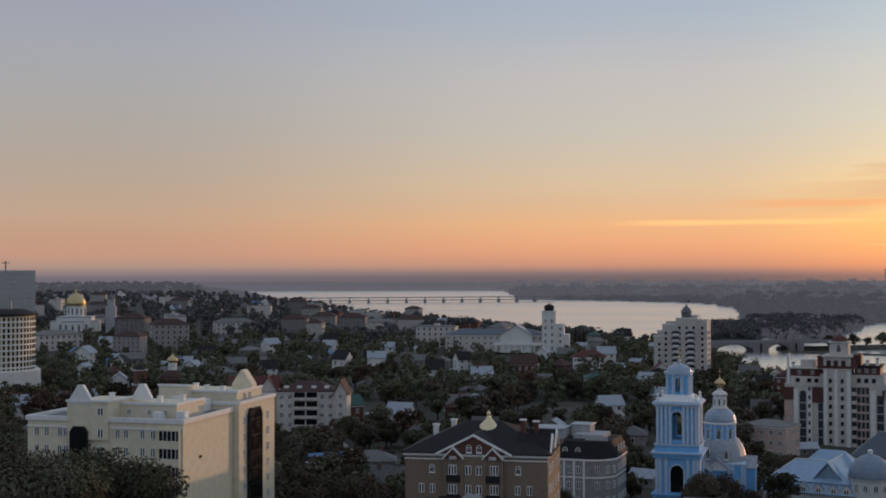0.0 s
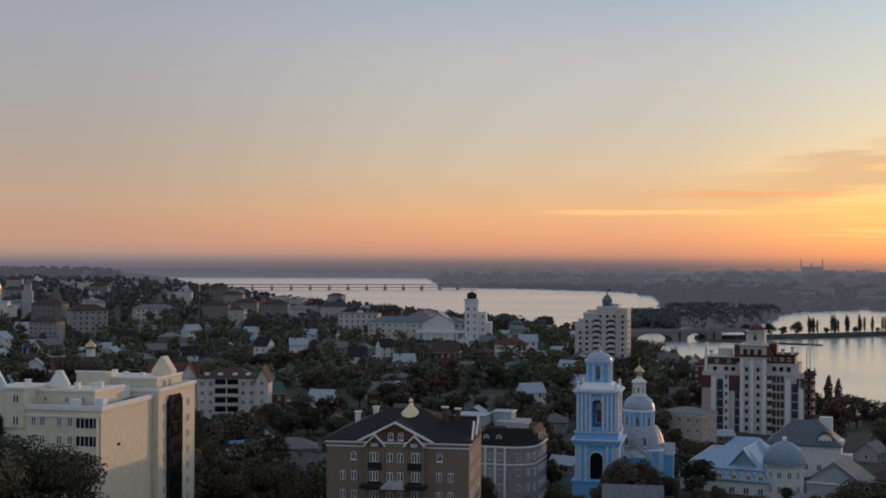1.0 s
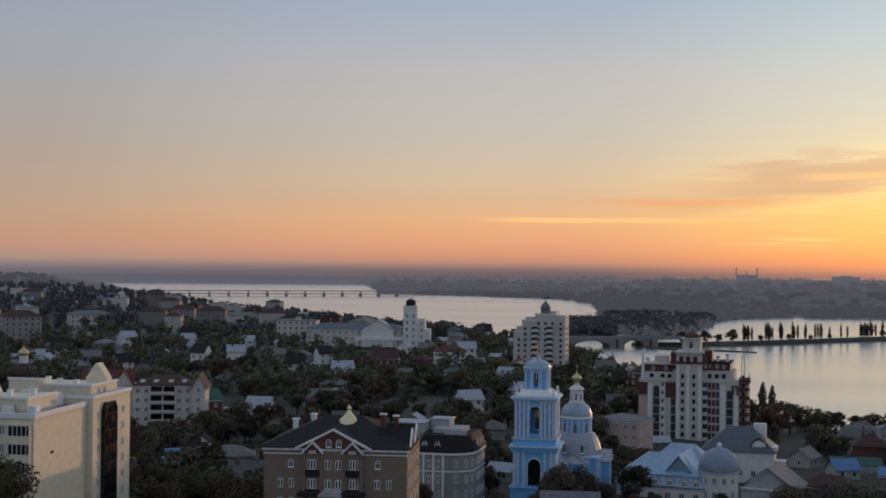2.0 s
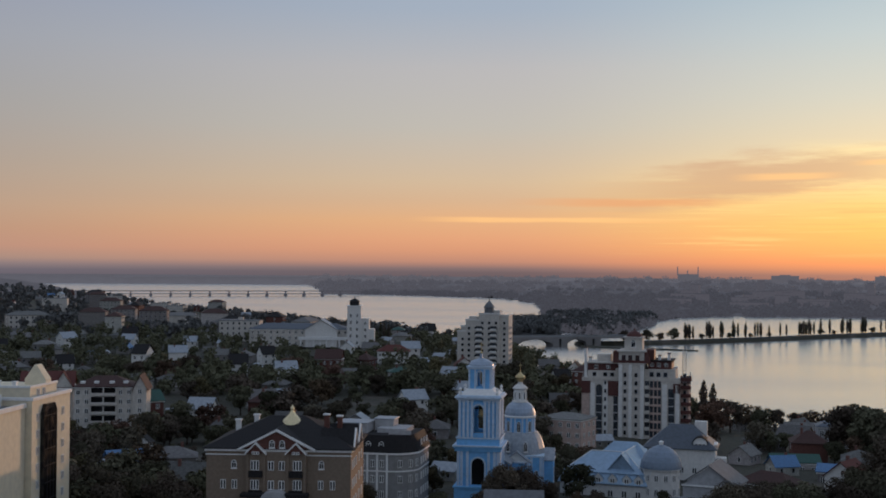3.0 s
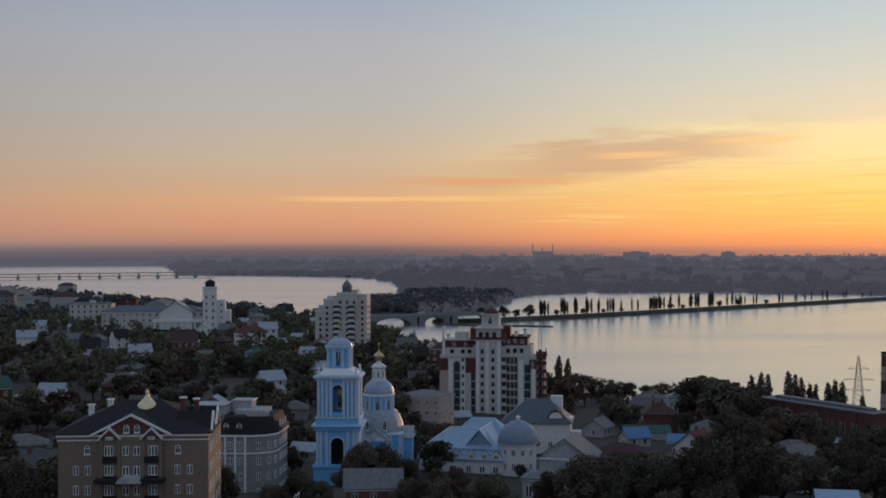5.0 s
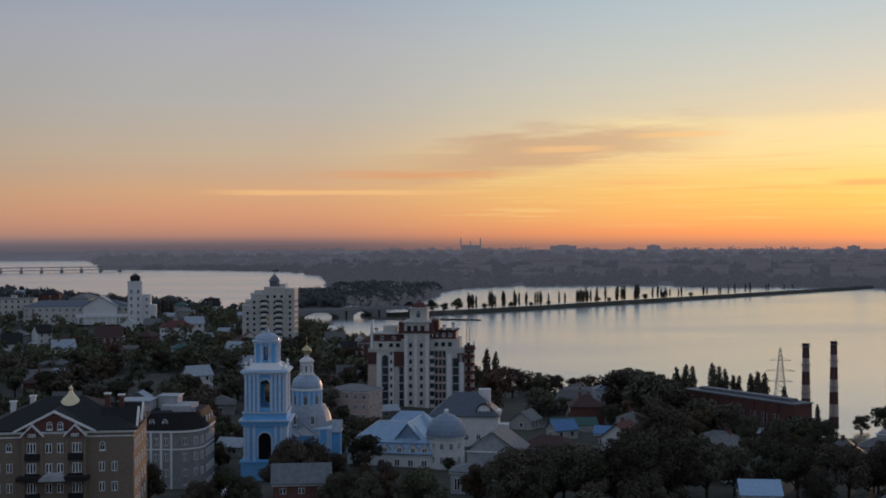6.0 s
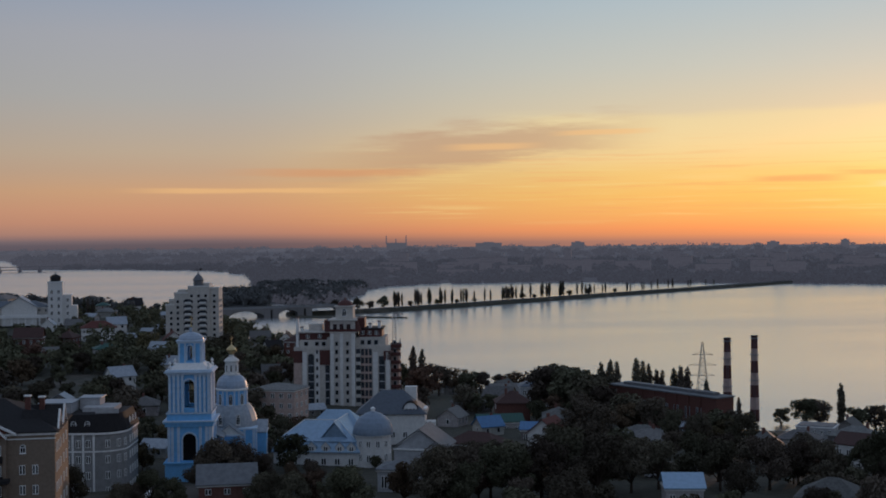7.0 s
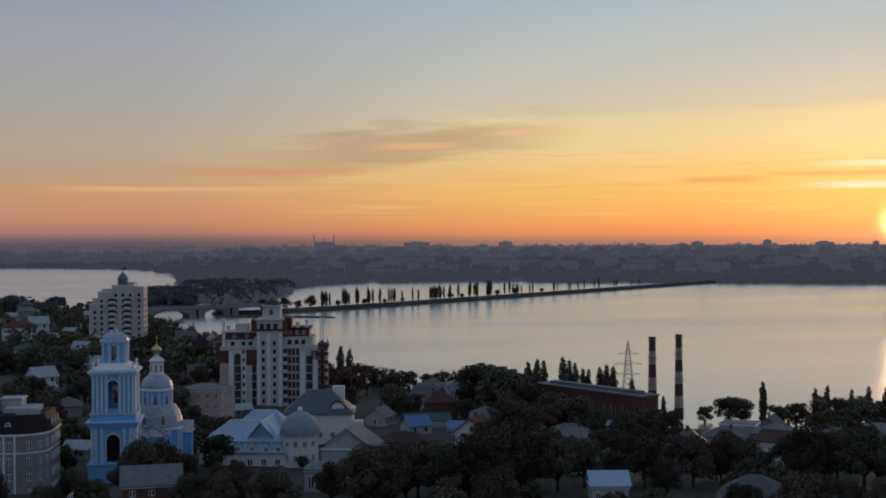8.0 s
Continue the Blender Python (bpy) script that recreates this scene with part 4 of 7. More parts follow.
    part("canopy_arch", prism(bmesh.new(), [(-0.3 + 2.2 * math.cos(a), e - 7.6 + 1.1 * math.sin(a)) for a in np.linspace(0, math.pi, 9)], -3.4, -0.8), M["greywall"], b)
    for x, y, z, mt in ((-9.2, 10, 3.2, "trim"), (-6.2, 12, 3.9, "trim"), (7.4, 8, 4.6, "redbrick"), (9.4, 11, 4.0, "redbrick")):
        ch = part("chimney", boxes((x - 0.45, x + 0.45, y - 0.4, y + 0.4, e + 1.0, e + z + 1.0)), M[mt], b)
        part("chimney_cap", boxes((x - 0.6, x + 0.6, y - 0.55, y + 0.55, e + z + 1.0, e + z + 1.25)), M["trim"], ch)
    dome = part("dome_drum", lathe([(2.1, e + 2.6), (2.1, e + 4.1), (2.25, e + 4.2), (2.25, e + 4.4)], 16, 0.9, 9), M["trim"], b)
    part("dome", lathe([(2.4, e + 4.4), (2.3, e + 4.75), (1.85, e + 5.35), (1.2, e + 5.9), (0.7, e + 6.4), (0.38, e + 6.9), (0.28, e + 7.2), (0.42, e + 7.45), (0.3, e + 7.7), (0.06, e + 8.1)], 20, 0.9, 9), M["palegold"], dome, "pale gilded onion dome")
    dome.matrix_basis = pose(0, 0, -0.9)
    keep(-10.5, 234, 17)


def curved_house():
    b = thing("curved_white_house", spot(-6.3, 292, -14, z=11.0), "white three-storey house with rounded corner and dark mansard", "building")
    plan = [(-11, 0)] + [(4 + 6 * math.sin(a), 6 - 6 * math.cos(a)) for a in np.linspace(0, math.pi / 2, 7)] + [(10, 16), (-11, 16)]
    e = 16.0
    part("wall", slab(bmesh.new(), plan, 0, e), M["greyish"], b)
    inner = [(x * 0.92 - 0.1, 8 + (y - 8) * 0.9) for x, y in plan]
    out = [(x * 1.03, 8 + (y - 8) * 1.04) for x, y in plan]
    bm = loft(bmesh.new(), [[(x, y, e + 0.45) for x, y in out], [(x, y, e + 0.6) for x, y in out], [(x, y, e + 4.4) for x, y in inner]])
    part("mansard_roof", bm, M["roofdark"], b, "dark mansard roof")
    part("cornice", slab(bmesh.new(), out, e, e + 0.45), M["trim"], b)
    part("band", slab(bmesh.new(), [(x * 1.012, 8 + (y - 8) * 1.016) for x, y in plan], e - 3.9, e - 3.6), M["trim"], b)
    each("roof_terrace", M["greywall"], b, (-9, -2, 3, 10, e + 4.4, e + 6.6), (0, 7, 5, 13, e + 4.4, e + 5.4), (-1.5, 3, 9, 14, e + 4.4, e + 7.0), (3.4, 8.6, 2.4, 2.7, e + 4.4, e + 5.4), label="grey roof rooms and parapets")
    each("roof_terrace_cover", M["roofpale"], b, (-9.3, -1.7, 2.7, 10.3, e + 6.6, e + 6.8), (-1.8, 3.3, 8.7, 14.3, e + 7.0, e + 7.2))
    for k in range(4):
        z = e - 2.9 - 3.5 * k
        for x in (-9, -6.8, -4.4, -2.2, 0.2, 2.4):
            window(b, x, z, 1.0, 1.7)
        for a in (25, 50, 70):
            ob = window(b, 0, z, 1.0, 1.7)
            ob.matrix_basis = pose(4 + 6.02 * math.sin(radians(a)), 6 - 6.02 * math.cos(radians(a)), z, 0, 0, a)
        for y in (7.5, 10, 12.5, 15):
            window(b, 10, z, 1.0, 1.7, y=y, face="right")
    for x in (-8.5, -4.5, -0.8, 2.2):
        window(b, x, e + 0.9, 1.2, 1.5, y=0.2, arch=True)
    for y in (8, 11, 14):
        window(b, 9.9, e + 0.9, 1.2, 1.5, y=y, face="right", arch=True)
    for x in (-10.7, -8, -5.6, -3.3, -1, 1.3, 3.6):
        part("pilaster", boxes((x - 0.22, x + 0.22, -0.18, 0, 0, e)), M["trim"], b)
    keep(-5.45, 296, 14)


def cross(cx, cy, z, s, parent, mat="gold"):
    part("cross", boxes((cx - 0.06 * s, cx + 0.06 * s, cy - 0.05, cy + 0.05, z, z + 1.6 * s), (cx - 0.45 * s, cx + 0.45 * s, cy - 0.05, cy + 0.05, z + 1.0 * s, z + 1.12 * s),
                        (cx - 0.22 * s, cx + 0.22 * s, cy - 0.05, cy + 0.05, z + 1.3 * s, z + 1.38 * s)), M[mat], parent)


def church():
    """Blue and white church: tall tiered bell tower in front, domed body behind."""
    c = thing("blue_church", spot(-1.52, 300, -7, z=13.5), "sky-blue church with white trim, bell tower and gilded cupola", "church")
    tw = part("bell_tower", boxes((-5.6, 5.6, -0.6, 10.6, 0, 4.6), (-5.0, 5.0, 0, 10, 4.6, 13.2)), M["bluewall"], c)

    def tier(z0, z1, h, ow, oh, oz):
        """A square tier of half-width h about (0, 5) with an arched opening through each side."""
        bm = bmesh.new()
        k = 8
        for side in range(4):
            q = bmesh.new()
            arch = [(ow * math.cos(math.pi * i / k), oz + oh - ow + ow * math.sin(math.pi * i / k)) for i in range(k + 1)]
            wall = 1.0
            prism(q, [(-h, z0), (-ow, z0), (-ow, z1), (-h, z1)], -h, -h + wall)
            prism(q, [(ow, z0), (h - wall, z0), (h - wall, z1), (ow, z1)], -h, -h + wall)
            prism(q, [(-ow, z0), (ow, z0), (ow, oz), (-ow, oz)], -h, -h + wall)
            for a, b2 in zip(arch, arch[1:]):
                prism(q, [b2, a, (a[0], z1), (b2[0], z1)], -h, -h + wall)
            bmesh.ops.recalc_face_normals(q, faces=q.faces)
            r = Matrix.Translation((0, 5, 0)) @ Matrix.Rotation(side * math.pi / 2, 4, "Z")
            bmesh.ops.transform(q, matrix=r, verts=q.verts)
            tmp = bpy.data.meshes.new("tmp")
            q.to_mesh(tmp)
            q.free()
            bm.from_mesh(tmp)
            bpy.data.meshes.remove(tmp)
        return bm

    part("belfry", tier(16.4, 25.2, 4.7, 1.15, 6.6, 17.4), M["bluewall"], tw)
    part("upper_belfry", tier(27.6, 32.6, 2.7, 0.55, 3.5, 28.3), M["bluewall"], tw)
    each("cornice", M["bluewall"], tw, (-5.9, 5.9, -0.9, 10.9, 4.6, 5.0), (-5.5, 5.5, -0.5, 10.5, 13.2, 13.9), (-5.8, 5.8, -0.8, 10.8, 13.9, 14.3), (-5.1, 5.1, -0.1, 10.1, 14.3, 16.4))
    each("white_moulding", M["paleblue"], tw, (-6.0, 6.0, -1.0, 11, 14.3, 14.6), (-5.3, 5.3, -0.3, 10.3, 16.1, 16.4), (-5.2, 5.2, -0.2, 10.2, 25.2, 25.6), (-5.6, 5.6, -0.6, 10.6, 25.6, 26.0), (-5.3, 5.3, -0.3, 10.3, 26.0, 26.3))
    part("attic", loft(bmesh.new(), [[(-4.6, 0.4, 26.3), (4.6, 0.4, 26.3), (4.6, 9.6, 26.3), (-4.6, 9.6, 26.3)], [(-3.0, 2.0, 27.7), (3.0, 2.0, 27.7), (3.0, 8.0, 27.7), (-3.0, 8.0, 27.7)]]), M["trim"], tw)
    for x in (-4.4, 4.4):
        for y in (0.6, 9.4):
            part("urn", lathe([(0.35, 26.3), (0.45, 26.9), (0.2, 27.3), (0.4, 27.7), (0.05, 28.2)], 8, x, y), M["trim"], tw)
    each("upper_moulding", M["paleblue"], tw, (-3.0, 3.0, 2.0, 8.0, 32.3, 32.7), (-3.2, 3.2, 1.8, 8.2, 32.7, 33.0))
    # columns and pilasters on the tiers, front and right side
    for x in (-4.45, -3.5, -2.5, -1.55, 1.55, 2.5, 3.5, 4.45):
        part("pilaster", boxes((x - 0.28, x + 0.28, 0.0, 0.3, 16.4, 25.2), (x - 0.38, x + 0.38, -0.08, 0.3, 24.7, 25.2)), M["paleblue"], tw)
        part("pilaster", boxes((4.7, 4.98, 5 + x - 0.28, 5 + x + 0.28, 16.4, 25.2)), M["paleblue"], tw)
    for x in (-4.7, -3.9, 3.9, 4.7, -2.5, 2.5):
        part("pilaster", boxes((x - 0.3, x + 0.3, -0.25, 0.0, 5.0, 13.2)), M["paleblue"], tw)
        part("pilaster", boxes((5.0, 5.25, 5 + x - 0.3, 5 + x + 0.3, 5.0, 13.2)), M["paleblue"], tw)
    for x in (-2.5, -1.1, 1.1, 2.5):
        part("pilaster", boxes((x - 0.2, x + 0.2, 2.1, 2.32, 27.7, 32.4)), M["paleblue"], tw)
        part("pilaster", boxes((2.68, 2.9, 5 + x - 0.2, 5 + x + 0.2, 27.7, 32.4)), M["paleblue"], tw)

    def archivolt(x, y, z, w, h, wid=0.35):
        k, bm = 10, bmesh.new()
        o = [((w + wid) * math.cos(math.pi * i / k), z + h - w + (w + wid) * math.sin(math.pi * i / k)) for i in range(k + 1)]
        n = [(w * math.cos(math.pi * i / k), z + h - w + w * math.sin(math.pi * i / k)) for i in range(k + 1)]
        for i in range(k):
            prism(bm, [(x + o[i][0], o[i][1]), (x + o[i + 1][0], o[i + 1][1]), (x + n[i + 1][0], n[i + 1][1]), (x + n[i][0], n[i][1])], y - 0.15, y + 0.2)
        for s in (-1, 1):
            box(bm, x + s * (w + wid / 2) - wid / 2, x + s * (w + wid / 2) + wid / 2, y - 0.15, y + 0.2, z, z + h - w)
        bmesh.ops.recalc_face_normals(bm, faces=bm.faces)
        return bm

    part("archivolt", archivolt(0, 0.3, 17.4, 1.15, 6.6), M["paleblue"], tw)
    part("archivolt", archivolt(0, 2.3, 28.3, 0.55, 3.5, 0.25), M["paleblue"], tw)
    part("archivolt", archivolt(0, 0.0, 5.4, 1.5, 6.2), M["paleblue"], tw)
    part("portal", boxes((-1.5, 1.5, -0.08, -0.02, 5.4, 10.1)), M["darkglass"], tw, "dark arched window recess")
    part("portal_arch", prism(bmesh.new(), [(1.5 * math.cos(a), 10.1 + 1.5 * math.sin(a)) for a in np.linspace(0, math.pi, 11)], -0.08, -0.02), M["darkglass"], tw)
    part("bell", lathe([(0.05, 22.6), (0.3, 22.5), (0.45, 21.8), (0.55, 21.2), (0.8, 20.8), (0.75, 20.75)], 14, 0, 5), M["gold"], tw, "bronze bell")
    part("bell_beam", boxes((-4, 4, 4.85, 5.15, 22.6, 22.9)), M["bark"], tw)
    part("bell_floor", boxes((-3.9, 3.9, 1.2, 8.8, 16.4, 16.6), (-1.9, 1.9, 3.1, 6.9, 27.7, 27.9)), M["concrete"], tw)
    part("tower_dome", lathe([(3.0, 33.0), (2.95, 33.4), (2.5, 34.0), (1.7, 34.4), (0.9, 34.65), (0.45, 34.8), (0.4, 35.7), (0.15, 35.9)], 20, 0, 5), M["domegrey"], tw)
    part("finial", lathe([(0.1, 35.8), (0.35, 36.1), (0.1, 36.45), (0.05, 36.7)], 10, 0, 5), M["gold"], tw)
    cross(0, 5, 36.6, 1.2, tw)
    # nave between tower and dome, then the domed body
    nv = part("nave", boxes((-5.5, 6.5, 10, 20, 0, 9)), M["bluewall"], c)
    part("nave_roof", gable_roof(bmesh.new(), -5.5, 6.5, 10, 20, 9, 3.0, 0.4, "y"), M["roofpale"], nv)
    cx, cy = 7.6, 25.0
    body = part("body", boxes((cx - 6.2, cx + 6.2, cy - 6.2, cy + 6.2, 0, 9.4), (cx - 3.2, cx + 3.2, cy - 8.6, cy + 8.6, 0, 8.2), (cx - 8.6, cx + 8.6, cy - 3.2, cy + 3.2, 0, 8.2)), M["bluewall"], c)
    each("body_cornice", M["paleblue"], body, (cx - 6.5, cx + 6.5, cy - 6.5, cy + 6.5, 9.4, 9.8), (cx - 3.5, cx + 3.5, cy - 8.9, cy - 6.5, 8.2, 8.5), (cx + 6.5, cx + 8.9, cy - 3.5, cy + 3.5, 8.2, 8.5))
    bm = bmesh.new()
    gable_roof(bm, cx - 3.2, cx + 3.2, cy - 8.6, cy + 8.6, 8.5, 2.4, 0.4, "y")
    part("arm_roof", bm, M["roofpale"], body)
    part("arm_roof", gable_roof(bmesh.new(), cx - 8.6, cx + 8.6, cy - 3.2, cy + 3.2, 8.5, 2.4, 0.4, "x"), M["roofpale"], body)
    part("pediment", prism(bmesh.new(), [(cx - 3.2, 8.4), (cx + 3.2, 8.4), (cx, 10.8)], cy - 8.55, cy - 8.2), M["trim"], body)
    for x in (cx - 5.8, cx - 3.5, cx + 3.5, cx + 5.8):
        part("pilaster", boxes((x - 0.3, x + 0.3, cy - 6.45, cy - 6.2, 0, 9.4)), M["paleblue"], body)
        part("pilaster", boxes((cx + 6.2, cx + 6.45, cy + (x - cx) - 0.3, cy + (x - cx) + 0.3, 0, 9.4)), M["paleblue"], body)
    for x in (cx - 2.9, cx + 2.9):
        part("pilaster", boxes((x - 0.3, x + 0.3, cy - 8.85, cy - 8.6, 0, 8.2)), M["paleblue"], body)
    for dx in (-4.7, 4.7):
        window(body, cx + dx, 3.0, 1.1, 2.6, y=cy - 6.2, arch=True, bars=2)
        window(body, cx + 6.2, 3.0, 1.1, 2.6, y=cy + dx, face="right", arch=True, bars=2)
    window(body, cx, 2.6, 1.4, 3.0, y=cy - 8.6, arch=True, bars=2)
    window(body, cx + 8.6, 2.6, 1.4, 3.0, y=cy, face="right", arch=True, bars=2)
    part("vault", lathe([(6.4, 9.8), (6.3, 11.0), (5.9, 12.6), (5.3, 13.9), (4.6, 14.9), (4.5, 15.1)], 16, cx, cy, math.pi / 16), M["roofpale"], body, "pale rounded vault roof")
    window(body, cx - 2.4, 10.6, 1.0, 2.0, y=cy - 6.2, arch=True)
    window(body, cx + 2.0, 10.6, 1.0, 2.0, y=cy - 6.2, arch=True)
    dr = part("drum", lathe([(4.2, 15.0), (4.2, 20.0)], 24, cx, cy), M["bluewall"], body)
    part("drum_moulding", lathe([(4.5, 20.0), (4.6, 20.4), (4.3, 20.7)], 24, cx, cy), M["trim"], dr)
    part("drum_base", lathe([(4.6, 14.9), (4.6, 15.4), (4.3, 15.5)], 24, cx, cy), M["trim"], dr)
    for i in range(8):
        a = radians(-90 + 45 * i)
        ob = window(dr, 0, 0, 1.1, 2.4, arch=True, bars=1)
        ob.matrix_basis = Matrix.Translation((cx, cy, 16.2)) @ Matrix.Rotation(a + math.pi / 2, 4, "Z") @ pose(0, -4.18, 0)
        for off in (-14, 14):
            b2 = radians(-90 + 45 * i + off)
            q = boxes((-0.22, 0.22, -4.42, -4.1, 15.4, 20.0))
            bmesh.ops.transform(q, matrix=Matrix.Translation((cx, cy, 0)) @ Matrix.Rotation(b2 + math.pi / 2, 4, "Z"), verts=q.verts)
            part("pilaster", q, M["paleblue"], dr)
    part("main_dome", lathe([(4.4, 20.6), (4.35, 21.4), (4.0, 22.5), (3.3, 23.4), (2.4, 24.0), (2.0, 24.2)], 28, cx, cy), M["domegrey"], dr, "pale blue-grey metal dome")
    part("lantern", lathe([(2.3, 24.0), (2.3, 24.4), (1.8, 24.5), (1.8, 27.4), (2.1, 27.6), (2.2, 27.9), (1.6, 28.5), (0.8, 28.9), (0.65, 29.6)], 16, cx, cy), M["white"], dr)
    for i in range(8):
        ob = window(dr, 0, 0, 0.5, 1.7, arch=True, bars=0)
        ob.matrix_basis = Matrix.Translation((cx, cy, 24.9)) @ Matrix.Rotation(radians(45 * i), 4, "Z") @ pose(0, -1.76, 0)
    part("cupola", lathe([(0.7, 29.5), (0.85, 29.9), (1.35, 30.3), (1.45, 30.8), (1.2, 31.3), (0.7, 31.7), (0.25, 32.1), (0.1, 32.5), (0.2, 32.7), (0.05, 32.9)], 18, cx, cy), M["gold"], dr, "gilded onion cupola")
    cross(cx, cy, 32.8, 1.1, dr)
    dr.matrix_basis = pose(cx, cy, 14.0) @ Matrix.Diagonal((0.89, 0.89, 0.93, 1.0)) @ pose(-cx, -cy, -15.0)
    part("apse", lathe([(3.4, 0), (3.4, 6.5), (3.6, 6.7), (2.4, 8.0), (0.6, 8.6)], 16, cx, cy + 9), M["bluewall"], body)
    keep(-1.5, 305, 9)
    keep(-0.6, 322, 14)


cream_building()
tan_building()
curved_house()
church()


def red_white_tower():
    """Stepped apartment tower, white piers with dark glazed strips and maroon attic bands."""
    b = thing("stepped_apartment_tower", spot(5.26, 470, -6, z=5), "tall white stepped apartment tower with maroon bands and dome", "building")
    part("main_wall", boxes((-17.8, 17.8, 0, 18, 0, 24.2)), M["pale"], b)
    part("upper_wall", boxes((-16, -5.6, 2, 16, 24.2, 27.4), (-5.6, 16, 1, 16, 24.2, 28.4)), M["pale"], b)
    part("side_wing", boxes((17.8, 20.8, 3, 15, 0, 23.4)), M["pink"], b, "reddish side wing with balconies")
    part("side_wing_roof", gable_roof(bmesh.new(), 17.8, 20.9, 3, 15, 23.5, 2.0, 0.4, "x"), M["roofbrown"], b)
    part("core", boxes((-4.2, 5.0, -1.2, 12, 0, 35.0)), M["pale"], b)
    part("core_top", boxes((-2.4, 4.0, 1, 9, 35.0, 39.6)), M["pale"], b)
    part("core_band", loft(bmesh.new(), [[(-6.4, -1.4, 30.6), (7.2, -1.4, 30.6), (7.2, 12.2, 30.6), (-6.4, 12.2, 30.6)], [(-5.0, -0.6, 34.6), (5.8, -0.6, 34.6), (5.8, 11.4, 34.6), (-5.0, 11.4, 34.6)]]), M["maroon"], b, "maroon sloping attic band")
    part("core_cornice", boxes((-4.8, 5.6, -1.8, 12.6, 34.6, 35.1), (-2.8, 4.4, 0.6, 9.4, 39.6, 40.0), (-4.6, 5.4, -1.6, 12.4, 30.2, 30.6)), M["pale"], b)
    part("dome", lathe([(3.1, 39.6), (3.0, 40.2), (2.5, 41.1), (1.7, 41.7), (0.7, 42.1), (0.25, 42.2), (0.2, 42.8), (0.05, 43.1)], 20, 0.8, 5), M["maroon"], b, "dark red dome")
    part("attic", boxes((-15.8, -4.8, 2.6, 14, 27.4, 30.0)), M["maroon"], b, "maroon attic storey")
    part("attic", boxes((6.0, 14.6, 2.6, 14, 28.4, 31.2)), M["maroon"], b, "maroon attic storey")
    part("attic_roof", boxes((-16.4, -4.5, 2.0, 14.5, 30.0, 30.5)), M["pale"], b)
    part("attic_roof", boxes((5.4, 15.2, 2.0, 14.5, 31.2, 31.7)), M["roofdark"], b)
    part("roof_box", boxes((-13.0, -8.0, 6, 12, 30.5, 33.0)), M["pale"], b)
    part("shoulder", boxes((-6.8, -4.2, 3, 10, 30.5, 34.6)), M["maroon"], b)
    part("shoulder", boxes((5.3, 8.2, 3, 10, 31.5, 35.4)), M["maroon"], b)
    part("terrace_rail", boxes((-17.8, -4.6, -0.2, 0.1, 24.2, 25.0)), M["pale"], b)
    part("terrace_rail", boxes((5.2, 17.8, -0.2, 0.1, 24.2, 25.4)), M["pale"], b)
    for x, h in ((-16.9, 7.5), (-15.2, 4.0), (10.2, 5.2), (13.6, 6.0)):
        ch = part("chimney", boxes((x - 0.5, x + 0.5, 3, 4, 24.2, 28.0 + h)), M["trim"], b)
        part("chimney_cap", boxes((x - 0.7, x + 0.7, 2.8, 4.2, 28.0 + h, 28.3 + h)), M["maroon"], ch)
    mast = bmesh.new()
    for z in np.arange(25.4, 36, 1.2):
        box(mast, 18.2, 19.6, 6.0, 6.08, z, z + 0.1)
        box(mast, 18.2, 19.6, 7.3, 7.38, z, z + 0.1)
    for x in (18.2, 19.5):
        for y in (6.0, 7.3):
            box(mast, x, x + 0.1, y, y + 0.1, 25.4, 36.5)
    part("antenna_mast", mast, M["steel"], b)
    # maroon panels under the terraces
    for x0, x1, z0, z1 in ((-17.9, -14.6, 19.2, 23.6), (-8.2, -4.3, 18.4, 23.8), (15.4, 17.9, 20.0, 23.4)):
        part("maroon_panel", boxes((x0, x1, -0.5, 0, z0, z1)), M["maroon"], b)
    part("corner_strip", boxes((-17.9, -15.0, -0.15, 0, 0, 19.2)), M["pink"], b)
    # glazed strips between the piers
    for x0, x1, top, arch in ((-12.6, -10.4, 21.4, True), (-6.2, -4.6, 18.2, False), (13.6, 15.8, 21.5, False)):
        st = bmesh.new()
        box(st, x0, x1, -0.12, -0.03, 1, top)
        if arch:
            r = (x1 - x0) / 2
            prism(st, [(x0 + r + r * math.cos(a), top + r * math.sin(a)) for a in np.linspace(0, math.pi, 9)], -0.12, -0.03)
        s = part("glazed_strip", st, M["stripglass"], b, "tall dark glazed strip")
        part("strip_bars", boxes(*[(x0, x1, -0.2, -0.125, z, z + 0.35) for z in np.arange(3, top - 1, 3.0)]), M["greywall"], s)
    st = boxes((7.0, 11.0, -0.12, -0.03, 1, 23.4))
    prism(st, [(9 + 2 * math.cos(a), 23.4 + 2 * math.sin(a)) for a in np.linspace(0, math.pi, 11)], -0.12, -0.03)
    s = part("arched_glazing", st, M["stripglass"], b, "tall arched brown glazing")
    part("glazing_grid", boxes((8.2, 8.5, -0.3, -0.125, 1, 24.8), (9.6, 9.9, -0.3, -0.125, 1, 24.8), *[(7.0, 11.0, -0.25, -0.125, z, z + 0.8) for z in np.arange(3, 23, 3.0)]), M["pink"], s)
    for x0, x1 in ((-14.6, -13.0), (-10.0, -8.3), (11.4, 13.2), (16.2, 17.6), (-4.2, -2.9), (-0.6, 0.6), (3.6, 5.0)):
        y = -1.2 if -4.3 < x0 < 5 else 0
        part("pier", boxes((x0, x1, y - 0.5, y, 0, 23 if y == 0 else 30)), M["white"], b)
